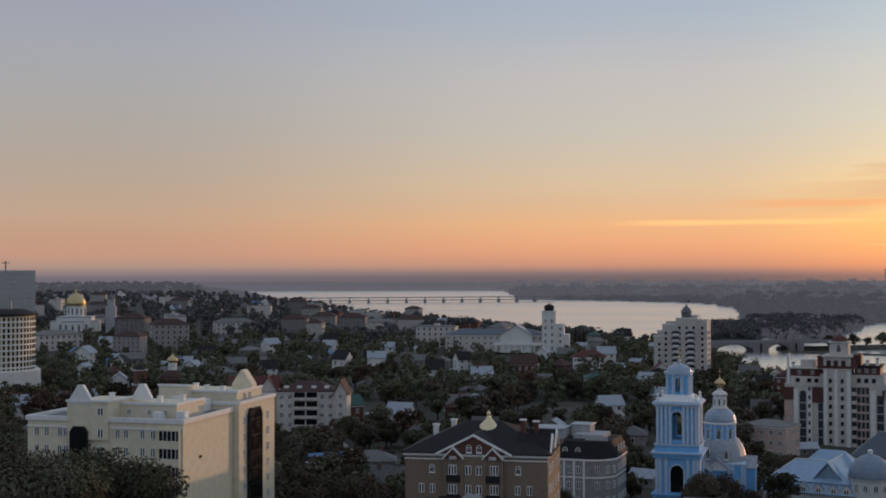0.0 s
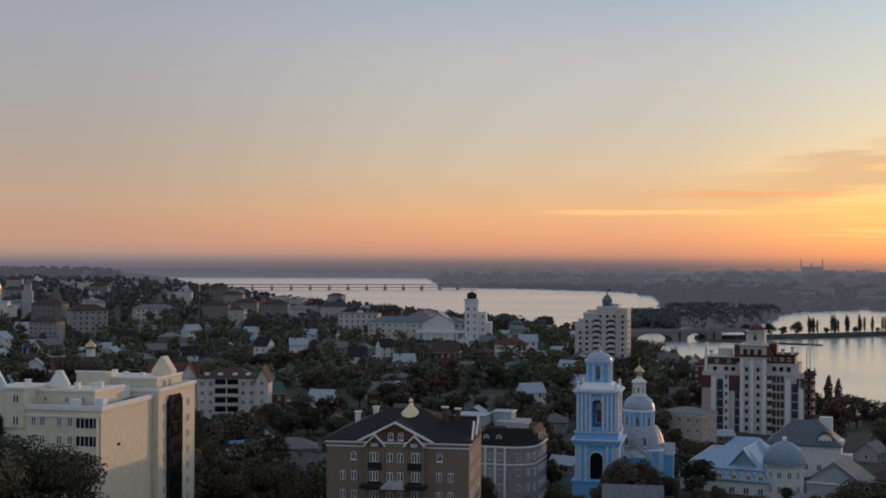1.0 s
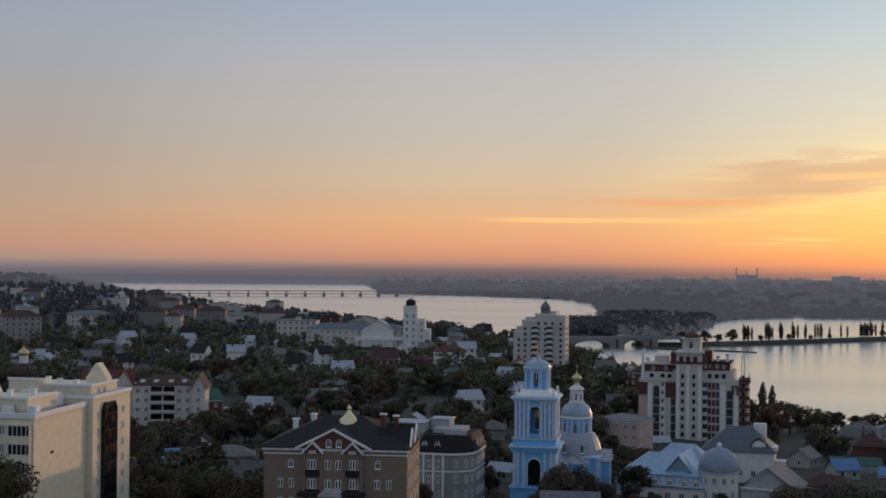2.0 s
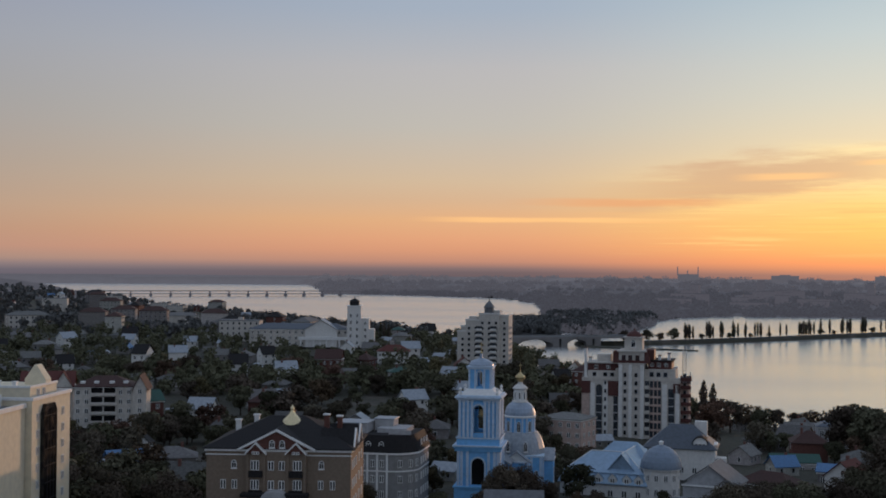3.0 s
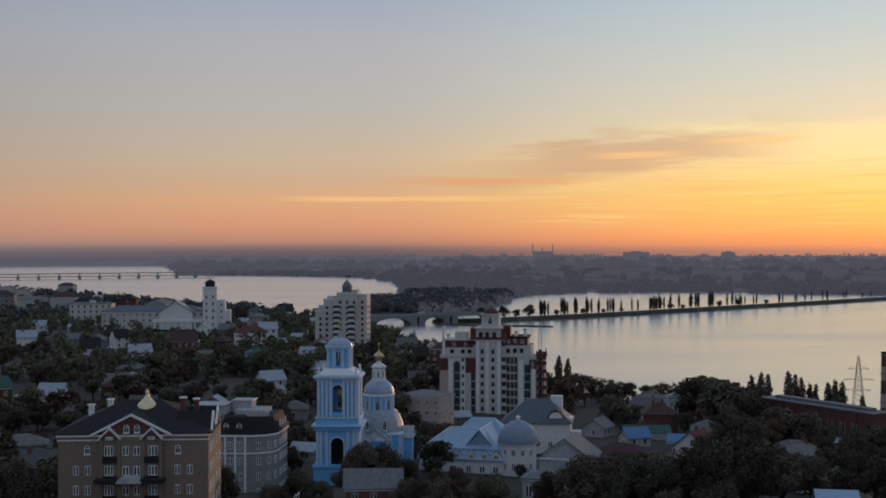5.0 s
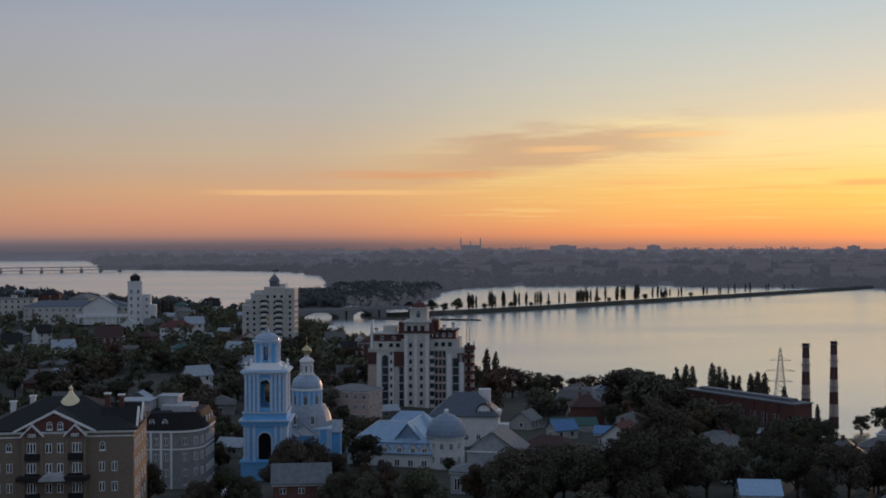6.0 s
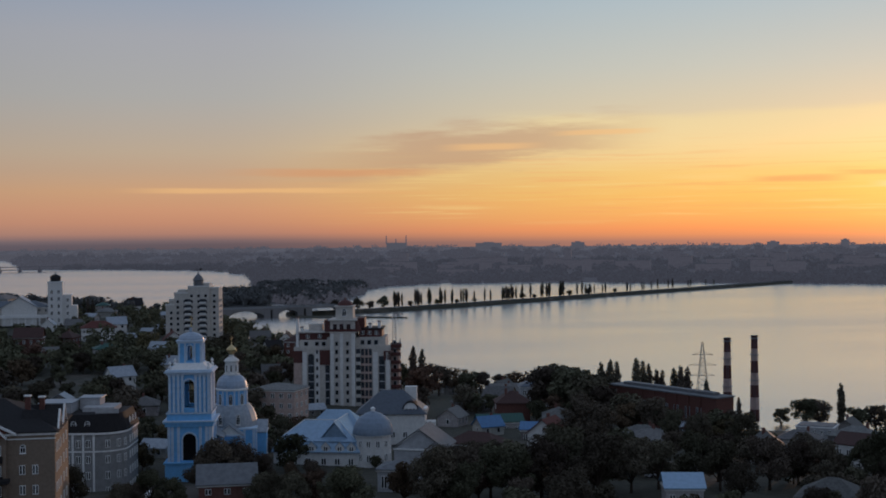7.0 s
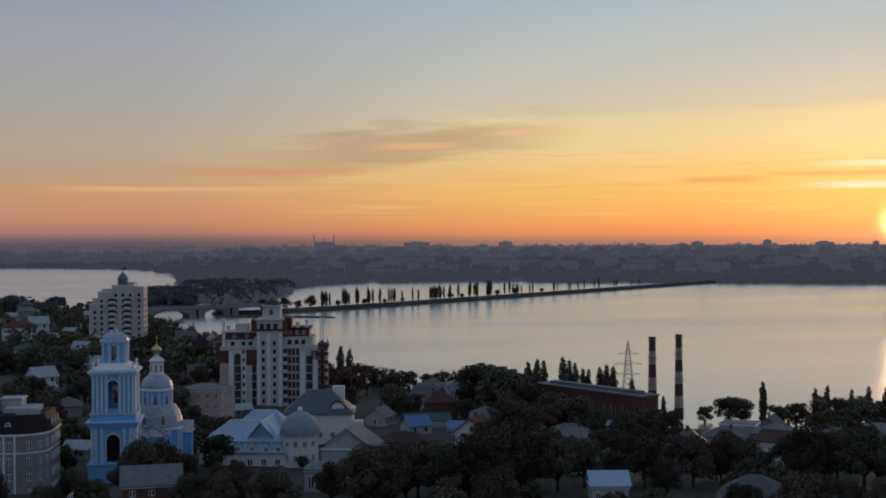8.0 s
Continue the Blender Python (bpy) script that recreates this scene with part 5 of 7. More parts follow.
    for k in range(9):
        z = 1.4 + 3.0 * k
        for x in (-1.9, 2.1):
            window(b, x, z, 1.2, 1.7, y=-1.2, frame_mat="greywall", joined=True)
        if k < 8:
            window(b, -9.2, z, 0.9, 1.5, y=-0.5, frame_mat="greywall", joined=True)
            bal = part("balcony", boxes((5.1, 6.9, -1.4, 0, z - 0.9, z + 0.1), (5.1, 6.9, -1.4, 0, z - 1.1, z - 0.9)), M["pale"], b)
            part("balcony_glazing", boxes((5.2, 6.8, -0.4, -0.3, z + 0.1, z + 1.8)), M["stripglass"], bal)
        part("wing_balcony", boxes((18.0, 21.6, 1.6, 3.0, z - 1.0, z + 0.2)), M["maroon"], b)
        window(b, 19.3, z, 1.2, 1.6, y=3, frame_mat="greywall", joined=True)
        window(b, 20.8, z, 1.2, 1.6, y=8, face="right", frame_mat="greywall", joined=True)
        window(b, 20.8, z, 1.2, 1.6, y=12, face="right", frame_mat="greywall", joined=True)
    for x in (-13.5, -9.5, -7):
        window(b, x, 25.2, 1.6, 1.6, y=2, frame_mat="greywall", joined=True)
    for x in (7.5, 10, 12.5):
        window(b, x, 25.6, 1.6, 1.8, y=1, frame_mat="greywall", joined=True)
        window(b, x, 29.2, 1.3, 1.4, y=2.6, frame_mat="trim")
    for x in (-13, -8.5):
        window(b, x, 28.0, 1.4, 1.4, y=2.6, frame_mat="trim")
    for x in (-2.4, 0, 2.6):
        window(b, x, 31.5, 1.4, 2.0, y=-1.5, frame_mat="maroon")
    window(b, 0.8, 36.2, 1.6, 2.0, y=1, arch=True)
    keep(5.1, 480, 26)


def far_white_tower():
    b = thing("white_apartment_tower", spot(-1.3, 690, -8, z=8), "tall stepped white apartment tower with pointed roof turret", "building")
    tiers = ((-14.7, -9.0, 1, 16, 27.0), (-13.2, -8.0, 3, 15, 29.6), (-10.0, -2.6, 0, 16, 33.2), (-2.6, 8.6, -1, 16, 36.6), (8.6, 13.5, 0.5, 17, 35.8))
    for x0, x1, y0, y1, top in tiers:
        w = part("wall", boxes((x0, x1, y0, y1, 0, top)), M["pale"], b)
        part("parapet", boxes((x0 - 0.2, x1 + 0.2, y0 - 0.25, y0 + 0.35, top, top + 0.8), (x1 - 0.35, x1 + 0.25, y0 + 0.35, y1, top, top + 0.8)), M["white"], w)
        n = max(1, int((x1 - x0) / 3.4))
        for k in range(int((top - 2) / 3)):
            for c in range(n):
                window(w, x0 + (x1 - x0) * (c + 0.5) / n, 1.2 + 3.0 * k, 1.5, 1.6, y=y0, frame_mat="greywall", joined=True)
    part("roof_room", boxes((1.0, 8.4, 2, 12, 36.6, 38.6)), M["pale"], b)
    part("roof_room", boxes((-8.6, -4.2, 3, 10, 33.2, 35.2)), M["pale"], b)
    tu = part("turret", lathe([(2.6, 36.6), (2.6, 40.0), (3.1, 40.2), (2.0, 42.2), (0.8, 43.4), (0.3, 44.0), (0.12, 46.6)], 8, 2.6, 1.6), M["roofgrey"], b, "grey pointed turret")
    part("weather_vane", boxes((1.5, 4.3, 1.55, 1.65, 45.4, 45.9), (3.4, 4.6, 1.5, 1.7, 45.9, 46.5)), M["roofdark"], tu)
    for k in range(10):
        z = 1.4 + 3.0 * k
        for x in (-2.6, 5.2):
            bal = part("balcony", boxes((x - 1.7, x + 1.7, -2.2, -1.0, z - 0.6, z + 0.5)), M["white"], b)
            part("balcony_glazing", boxes((x - 1.6, x + 1.6, -2.0, -1.1, z + 0.5, z + 1.9)), M["stripglass"], bal)
        for y in (4, 8, 12):
            window(b, 13.5, z, 1.6, 1.6, y=y, face="right", frame_mat="greywall", joined=True)
    keep(-1.1, 690, 20)


def blue_roof_complex():
    b = thing("blue_roofed_house", spot(4.05, 322, -14, z=11), "large house under pale blue metal hipped roofs with dormers", "building")
    part("wall", boxes((-11, 11, 0, 13, 0, 5.0)), M["white"], b)
    rect = lambda i, z: [(-11 + i, i, z), (11 - i, i, z), (11 - i, 13 - i, z), (-11 + i, 13 - i, z)]
    part("mansard", loft(bmesh.new(), [rect(-0.5, 5.0), rect(-0.5, 5.25), rect(0.7, 7.6)]), M["roofblue"], b, "steep pale blue lower roof")
    part("roof", hip_roof(bmesh.new(), -10.3, 10.3, 0.7, 12.3, 7.6, 4.6, 0.3), M["roofblue"], b, "pale blue metal roof")
    part("rear_wall", boxes((-7, 10, 13, 24, 0, 7.4)), M["white"], b)
    part("rear_roof", hip_roof(bmesh.new(), -7, 10, 13, 24, 7.4, 6.0, 0.6), M["roofblue"], b, "pale blue metal rear roof")
    part("cross_roof", gable_roof(bmesh.new(), 0.4, 8.4, 1.5, 18, 7.7, 4.7, 0.3, "y"), M["roofblue"], b, "pale blue metal cross roof")
    part("cross_wall", prism(bmesh.new(), [(0.7, 6.5), (8.1, 6.5), (8.1, 7.7), (4.4, 12.1), (0.7, 7.7)], 1.7, 17.5), M["roofblue"], b)
    for s in (-1, 1):
        ridge = bmesh.new()
        limb(ridge, (s * 11.3, -0.3, 5.3), (s * 10.2, 0.8, 7.7), 0.12, 0.12, 5)
        limb(ridge, (s * 10.5, 0.5, 7.7), (s * 4.5, 6.5, 12.35), 0.12, 0.12, 5)
        part("hip_cap", ridge, M["trim"], b, "pale hip capping")
    ridge = bmesh.new()
    limb(ridge, (4.4, 1.2, 12.6), (4.4, 17.8, 12.6), 0.13, 0.13, 5)
    limb(ridge, (-4.5, 6.5, 12.4), (4.5, 6.5, 12.4), 0.12, 0.12, 5)
    part("ridge_cap", ridge, M["trim"], b)
    for x, mt in ((-8.6, "white"), (-4.9, "darkbrick"), (-1.0, "white"), (2.6, "white"), (6.2, "white"), (9.2, "white")):
        dm = part("dormer", prism(bmesh.new(), [(x - 1.1, 5.2), (x + 1.1, 5.2), (x + 1.1, 6.6), (x, 7.8), (x - 1.1, 6.6)], -0.3, 3), M[mt], b)
        part("dormer_roof", gable_roof(bmesh.new(), x - 1.1, x + 1.1, -0.3, 3, 6.6, 1.2, 0.2, "y", 0.12), M["roofblue"], dm)
        window(dm, x, 5.4, 1.1, 1.2, y=-0.3)
    for x in (-9, -5.5, -2, 2, 5.5, 9):
        window(b, x, 1.9, 1.3, 1.7)
    keep(4.5, 328, 14)
    t = thing("domed_pavilion", spot(6.62, 322, 0, z=12.4), "white round pavilion under a blue-grey metal dome", "building")
    part("wall", lathe([(4.6, 0), (4.6, 7.8)], 12), M["white"], t)
    part("cornice", lathe([(4.6, 7.8), (5.1, 7.9), (5.1, 8.2), (4.8, 8.3)], 12), M["trim"], t)
    part("dome", lathe([(5.2, 8.2), (5.15, 8.8), (4.9, 9.9), (4.3, 11.2), (3.4, 12.3), (2.1, 13.2), (0.5, 13.8)], 24), M["domedark"], t, "blue-grey metal dome")
    part("finial", lathe([(0.5, 13.7), (0.5, 14.4), (0.7, 14.5), (0.1, 14.9)], 10), M["trim"], t)
    for i in range(12):
        for z, h in ((5.2, 1.6), (1.6, 1.8)):
            ob = window(t, 0, 0, 1.0, h)
            ob.matrix_basis = Matrix.Rotation(radians(30 * i + 15), 4, "Z") @ pose(0, -4.45, z)
    keep(6.47, 325, 7)
    g = thing("white_house_with_lunette", spot(7.75, 360, -4, z=11.4), "white house with dark hipped roof and arched dormer window", "house")
    part("wall", boxes((-11.5, 7.5, 0, 13, 0, 8.6)), M["white"], g)
    part("roof", hip_roof(bmesh.new(), -11.5, 7.5, 0, 13, 8.6, 6.2, 0.7), M["roofslateblue"], g, "blue-grey sheet roof")
    dm = part("arched_dormer", prism(bmesh.new(), [(1.6, 8.8), (5.4, 8.8)] + [(3.5 + 1.9 * math.cos(a), 10.0 + 1.9 * math.sin(a)) for a in np.linspace(0, math.pi, 11)], 0.6, 5), M["trim"], g)
    part("dormer_roof", prism(bmesh.new(), [(3.5 + 2.2 * math.cos(a), 10.0 + 2.2 * math.sin(a)) for a in np.linspace(0, math.pi, 11)] + [(3.5 + 1.92 * math.cos(a), 10.0 + 1.92 * math.sin(a)) for a in np.linspace(math.pi, 0, 11)], 0.3, 5.5), M["roofdark"], dm)
    for x in (2.45, 3.5, 4.55):
        window(dm, x, 9.1, 0.85, 1.1, y=0.6, bars=0)
    part("chimney_block", boxes((1.6, 5.0, 7, 9.5, 11, 15.6)), M["white"], g)
    part("side_annex", boxes((7.6, 10.5, 2, 6, 0, 6.2)), M["white"], g)
    part("skylight", boxes((7.0, 8.0, 3, 9, 9.5, 9.8)), M["trim"], g)
    for x in (-5, -1.5, 2, 5.5):
        window(g, x, 2.0, 1.2, 1.6)
    keep(8.0, 366, 11)
    keep(8.0, 345, 9)
    keep(6.4, 305, 9)
    keep(4.4, 305, 9)
    keep(2.1, 398, 9)
    keep(-18.0, 424, 12)
    keep(-9.2, 780, 26)
    keep(-5.3, 288, 12)


def simple_block(name, label, az, d, turn, z, w, dep, h, wall, roof, roof_rise, floors, cols, group="", roof_kind="hip", arch=False, attic=False):
    b = thing(name, spot(az, d, turn, z=z), label, "building", group)
    part("wall", boxes((-w / 2, w / 2, 0, dep, 0, h)), M[wall], b)
    part("cornice", boxes((-w / 2 - 0.3, w / 2 + 0.3, -0.3, dep + 0.3, h, h + 0.35)), M["trim"], b)
    if roof_kind == "hip":
        part("roof", hip_roof(bmesh.new(), -w / 2, w / 2, 0, dep, h + 0.35, roof_rise, 0.5), M[roof], b)
    elif roof_kind == "gable":
        part("roof", gable_roof(bmesh.new(), -w / 2, w / 2, 0, dep, h + 0.75, roof_rise, 0.6), M[roof], b)
        for s in (-1, 1):
            q = prism(bmesh.new(), [(0, h + 0.35), (dep, h + 0.35), (dep / 2, h + 0.5 + roof_rise)], -0.15, 0.15)
            for v in q.verts:
                v.co = Vector((s * (w / 2 - 0.2) + v.co.y, v.co.x, v.co.z))
            bmesh.ops.recalc_face_normals(q, faces=q.faces)
            part("gable_wall", q, M[wall], b)
    else:
        part("roof", boxes((-w / 2 + 0.2, w / 2 - 0.2, 0.2, dep - 0.2, h + 0.35, h + 0.6)), M[roof], b)
    fh = h / floors
    for k in range(floors):
        for c in range(cols):
            window(b, -w / 2 + w * (c + 0.5) / cols, k * fh + fh * 0.32, min(1.3, w / cols * 0.45), fh * 0.5, arch=arch)
        for c in range(max(1, int(dep / 4))):
            y = dep * (c + 0.5) / max(1, int(dep / 4))
            window(b, w / 2, k * fh + fh * 0.32, 1.2, fh * 0.5, y=y, face="right")
    keep(az, d + dep / 2, max(w, dep) * 0.6)
    return b


def white_block():
    """White five-storey block with brown roof, loggias in its middle and a gabled stair wing."""
    b = simple_block("white_five_storey_block", "white five-storey apartment block with brown tiled roof and loggias", -18.05, 440, -8, 13.0, 19.4, 13, 15.6, "pale", "roofbrown", 3.4, 5, 7)
    for k in range(5):
        z = 1.2 + 3.1 * k
        lo = part("loggia", boxes((-4.3, 4.3, -0.9, 0, z - 0.5, z + 0.45), (-0.2, 0.2, -0.9, 0, z + 0.45, z + 2.2), (-4.3, -4.0, -0.9, 0, z + 0.45, z + 2.2), (4.0, 4.3, -0.9, 0, z + 0.45, z + 2.2)), M["pale"], b)
        part("loggia_glazing", boxes((-4.0, -0.2, -0.4, -0.3, z + 0.45, z + 2.2), (0.2, 4.0, -0.4, -0.3, z + 0.45, z + 2.2)), M["darkglass"], lo)
    w = part("stair_wing", prism(bmesh.new(), [(9.8, 0), (14.2, 0), (14.2, 15.5), (12, 19.6), (9.8, 15.5)], -1.5, 12), M["pale"], b)
    part("wing_roof", gable_roof(bmesh.new(), 9.8, 14.2, -1.5, 12, 15.7, 4.1, 0.5, "y"), M["roofbrown"], w)
    for k in range(5):
        window(w, 12, 1.4 + 3.1 * k, 1.2, 1.6, y=-1.5)
    for x in (-7, -2.5, 2.5, 7):
        part("roof_dormer", boxes((x - 0.8, x + 0.8, 1.4, 3.4, 16.4, 17.8)), M["trim"], b)
    c = simple_block("white_gabled_block", "white gabled apartment block with red-brown roof", -20.4, 452, -4, 13.0, 17, 14, 14.6, "pale", "roofred", 4.6, 5, 5, roof_kind="gable")
    q = part("front_gable", prism(bmesh.new(), [(2.0, 13), (8.5, 13), (8.5, 15.0), (5.2, 20.0), (2.0, 15.0)], -0.6, 7), M["pale"], c)
    part("gable_roof", gable_roof(bmesh.new(), 2.0, 8.5, -0.6, 7, 15.2, 5.0, 0.4, "y"), M["roofred"], q)


def tower_building():
    b = simple_block("long_white_building", "long white public building with blue-grey sheet roof", -9.6, 800, -6, 19.5, 62, 18, 10.5, "pale", "roofslateblue", 3.6, 3, 16)
    q = part("front_gable", prism(bmesh.new(), [(4, 0), (24, 0), (24, 11), (14, 17), (4, 11)], -3, 14), M["white"], b)
    part("gable_roof", gable_roof(bmesh.new(), 4, 24, -3, 14, 11.2, 6, 0.8, "y"), M["roofpale"], q)
    part("front_band", boxes((0, 31, -3.8, -3, 4.5, 6.5)), M["trim"], b)
    for i in range(8):
        part("column", boxes((1 + 4 * i, 1.9 + 4 * i, -3.7, -3.05, 0, 4.5)), M["trim"], b)
    t = thing("white_tower_building", spot(-7.15, 792, -4, z=19.5), "white clock-tower-like building with stepped wings and dark cap", "building")
    part("tower", boxes((-4.2, 4.2, 0, 9, 0, 25.5)), M["white"], t)
    part("wing", boxes((-4.2, 9.2, 2, 14, 0, 18)), M["white"], t)
    part("wing", boxes((9.2, 12.4, 3, 14, 0, 11.5)), M["white"], t)
    part("cornice", boxes((-4.6, 4.6, -0.4, 9.4, 25.5, 26.1)), M["trim"], t)
    part("lantern", lathe([(3.0, 26.1), (3.0, 28.2), (3.4, 28.4), (2.6, 29.4), (1.4, 30.1), (0.3, 30.5), (0.1, 31.5)], 14, 0, 4.5), M["roofdark"], t, "dark domed cap")
    for k in range(5):
        for x in (-2, 2):
            window(t, x, 2 + 4.2 * k, 1.3, 2.2)
        window(t, 4.2, 2 + 4.2 * k, 1.3, 2.2, y=1.0, face="right")
        if k < 4:
            window(t, 7, 2 + 4.0 * k, 1.3, 2.0, y=2)
    keep(-7.15, 798, 15)


def left_far():
    r = thing("round_tower_block", spot(-31.25, 600, 0, z=18), "pale rounded high-rise block with dark flat roof", "building")
    part("wall", lathe([(16.5, 0), (16.5, 33)], 32), M["cream"], r)
    part("roof", lathe([(16.9, 33), (17.1, 33.2), (16.9, 34.2), (12, 36.0)], 32), M["roofdark"], r)
    part("podium", lathe([(19, 0), (19, 9), (18.5, 9.4)], 32), M["white"], r)
    part("spire", lathe([(0.6, 35.0), (0.3, 39), (0.06, 42)], 8, 6, -6), M["steel"], r)
    for k in range(9):
        part("floor_band", lathe([(16.55, 10.3 + 2.5 * k), (16.75, 10.35 + 2.5 * k), (16.75, 11.0 + 2.5 * k), (16.55, 11.05 + 2.5 * k)], 32), M["trim"], r)
    for i in range(24):
        q = boxes((-0.45, 0.45, -16.62, -16.3, 9.5, 32.6))
        bmesh.ops.transform(q, matrix=Matrix.Rotation(radians(-80 + 7 * i), 4, "Z"), verts=q.verts)
        part("window_strip", q, M["glass"], r)
    keep(-30.9, 600, 24)
    g = thing("grey_high_rise", spot(-31.3, 1000, 4, z=22), "grey unfinished high-rise with tower crane on top", "building")
    part("wall", boxes((-30, 28, 0, 20, 0, 50)), M["greywall"], g)
    for k in range(14):
        part("floor_line", boxes((-30, 28.1, -0.3, 0, 3 + 3.4 * k, 3.5 + 3.4 * k)), M["concrete"], g)
    for k in range(9):
        part("bay_line", boxes((-28 + 7 * k, -27.4 + 7 * k, -0.4, -0.31, 0, 50)), M["concrete"], g)
    cr = part("crane_mast", boxes((7.5, 8.5, 8, 9, 50, 57)), M["steel"], g)
    part("crane_jib", boxes((5, 11, 8.3, 8.7, 55.4, 56)), M["steel"], cr)
    keep(-31.3, 1010, 40)
    c = thing("white_domed_cathedral", spot(-28.1, 950, -8, z=24), "white cathedral with a large gilded dome", "church")
    bd = part("body", boxes((-12, 12, 0, 24, 0, 14), (-17, 17, 5, 19, 0, 11), (-7, 7, -4, 28, 0, 11)), M["white"], c)
    part("body_roof", boxes((-12.3, 12.3, -0.3, 24.3, 14, 14.6), (-17.3, -12.3, 4.7, 19.3, 11, 11.5), (12.3, 17.3, 4.7, 19.3, 11, 11.5), (-7.3, 7.3, -4.3, -0.3, 11, 11.5)), M["roofpale"], bd)
    dr = part("drum", lathe([(6.2, 14.6), (6.2, 21.5), (6.7, 21.7), (6.7, 22.2)], 24, 0, 12), M["white"], c)
    for i in range(12):
        ob = window(dr, 0, 0, 1.3, 4.2, arch=True)
        ob.matrix_basis = Matrix.Translation((0, 12, 15.8)) @ Matrix.Rotation(radians(30 * i + 15), 4, "Z") @ pose(0, -6.16, 0)
    part("dome", lathe([(6.8, 22.2), (7.1, 24.0), (6.7, 26.2), (5.4, 28.4), (3.2, 30.0), (1.2, 31.0), (0.5, 32.0), (0.4, 33), (0.1, 33.4)], 28, 0, 12), M["gold"], dr, "large gilded dome")
    cross(0, 12, 33.2, 2.2, dr)
    for x in (-9, -4.5, 0, 4.5, 9):
        window(bd, x, 3.5, 1.6, 5.0, y=-4 if abs(x) < 7 else 0, arch=True, bars=2)
    tw = part("bell_tower", boxes((22, 29, 4, 11, 0, 22), (23, 28, 5, 10, 22, 27)), M["greywall"], c)
    part("tower_spire", lathe([(3.2, 27), (2.4, 28.5), (0.8, 30), (0.2, 32), (0.05, 33)], 12, 25.5, 7.5), M["roofgrey"], tw)
    keep(-28.1, 962, 26)
    s = thing("brick_chapel", spot(-23.9, 600, 0, z=14), "small red-brick chapel with gilded cupola on white drum", "church")
    part("wall", lathe([(6.6, 0), (6.6, 6.5)], 8, phase=math.pi / 8), M["darkbrick"], s)
    part("roof", lathe([(7.2, 6.5), (7.2, 6.8), (5.6, 9.0), (2.2, 11.2)], 8, phase=math.pi / 8), M["roofbrown"], s)
    part("drum", lathe([(2.0, 11.0), (2.0, 14.6), (2.3, 14.8)], 12), M["white"], s)
    part("cupola", lathe([(2.1, 14.8), (2.5, 15.6), (2.2, 16.5), (1.2, 17.4), (0.4, 18.2), (0.1, 18.8)], 16), M["gold"], s, "gilded cupola")
    cross(0, 0, 18.6, 1.3, s)
    for i in range(8):
        ob = window(s, 0, 0, 1.2, 2.6, arch=True)
        ob.matrix_basis = Matrix.Rotation(radians(45 * i), 4, "Z") @ pose(0, -6.08, 2.2)
    keep(-23.9, 600, 9)
    k = thing("brick_bell_tower", spot(-25.25, 560, 6, z=14), "weathered brick bell tower under repair", "tower")
    part("shaft", boxes((-3.2, 3.2, 0, 6.4, 0, 8)), M["darkbrick"], k)
    part("belfry", boxes((-2.6, -1.2, 0.6, 5.8, 8, 14), (1.2, 2.6, 0.6, 5.8, 8, 14), (-1.2, 1.2, 0.6, 5.8, 12.4, 14)), M["darkbrick"], k)
    part("cornice", boxes((-3.5, 3.5, -0.3, 6.7, 7.8, 8.3), (-3.0, 3.0, 0.2, 6.2, 14, 14.4)), M["concrete"], k)
    part("roof", lathe([(2.6, 14.4), (1.4, 15.6), (0.4, 16.2), (0.1, 17.5)], 8, 0, 3.2), M["roofdark"], k)
    keep(-25.25, 564, 6)


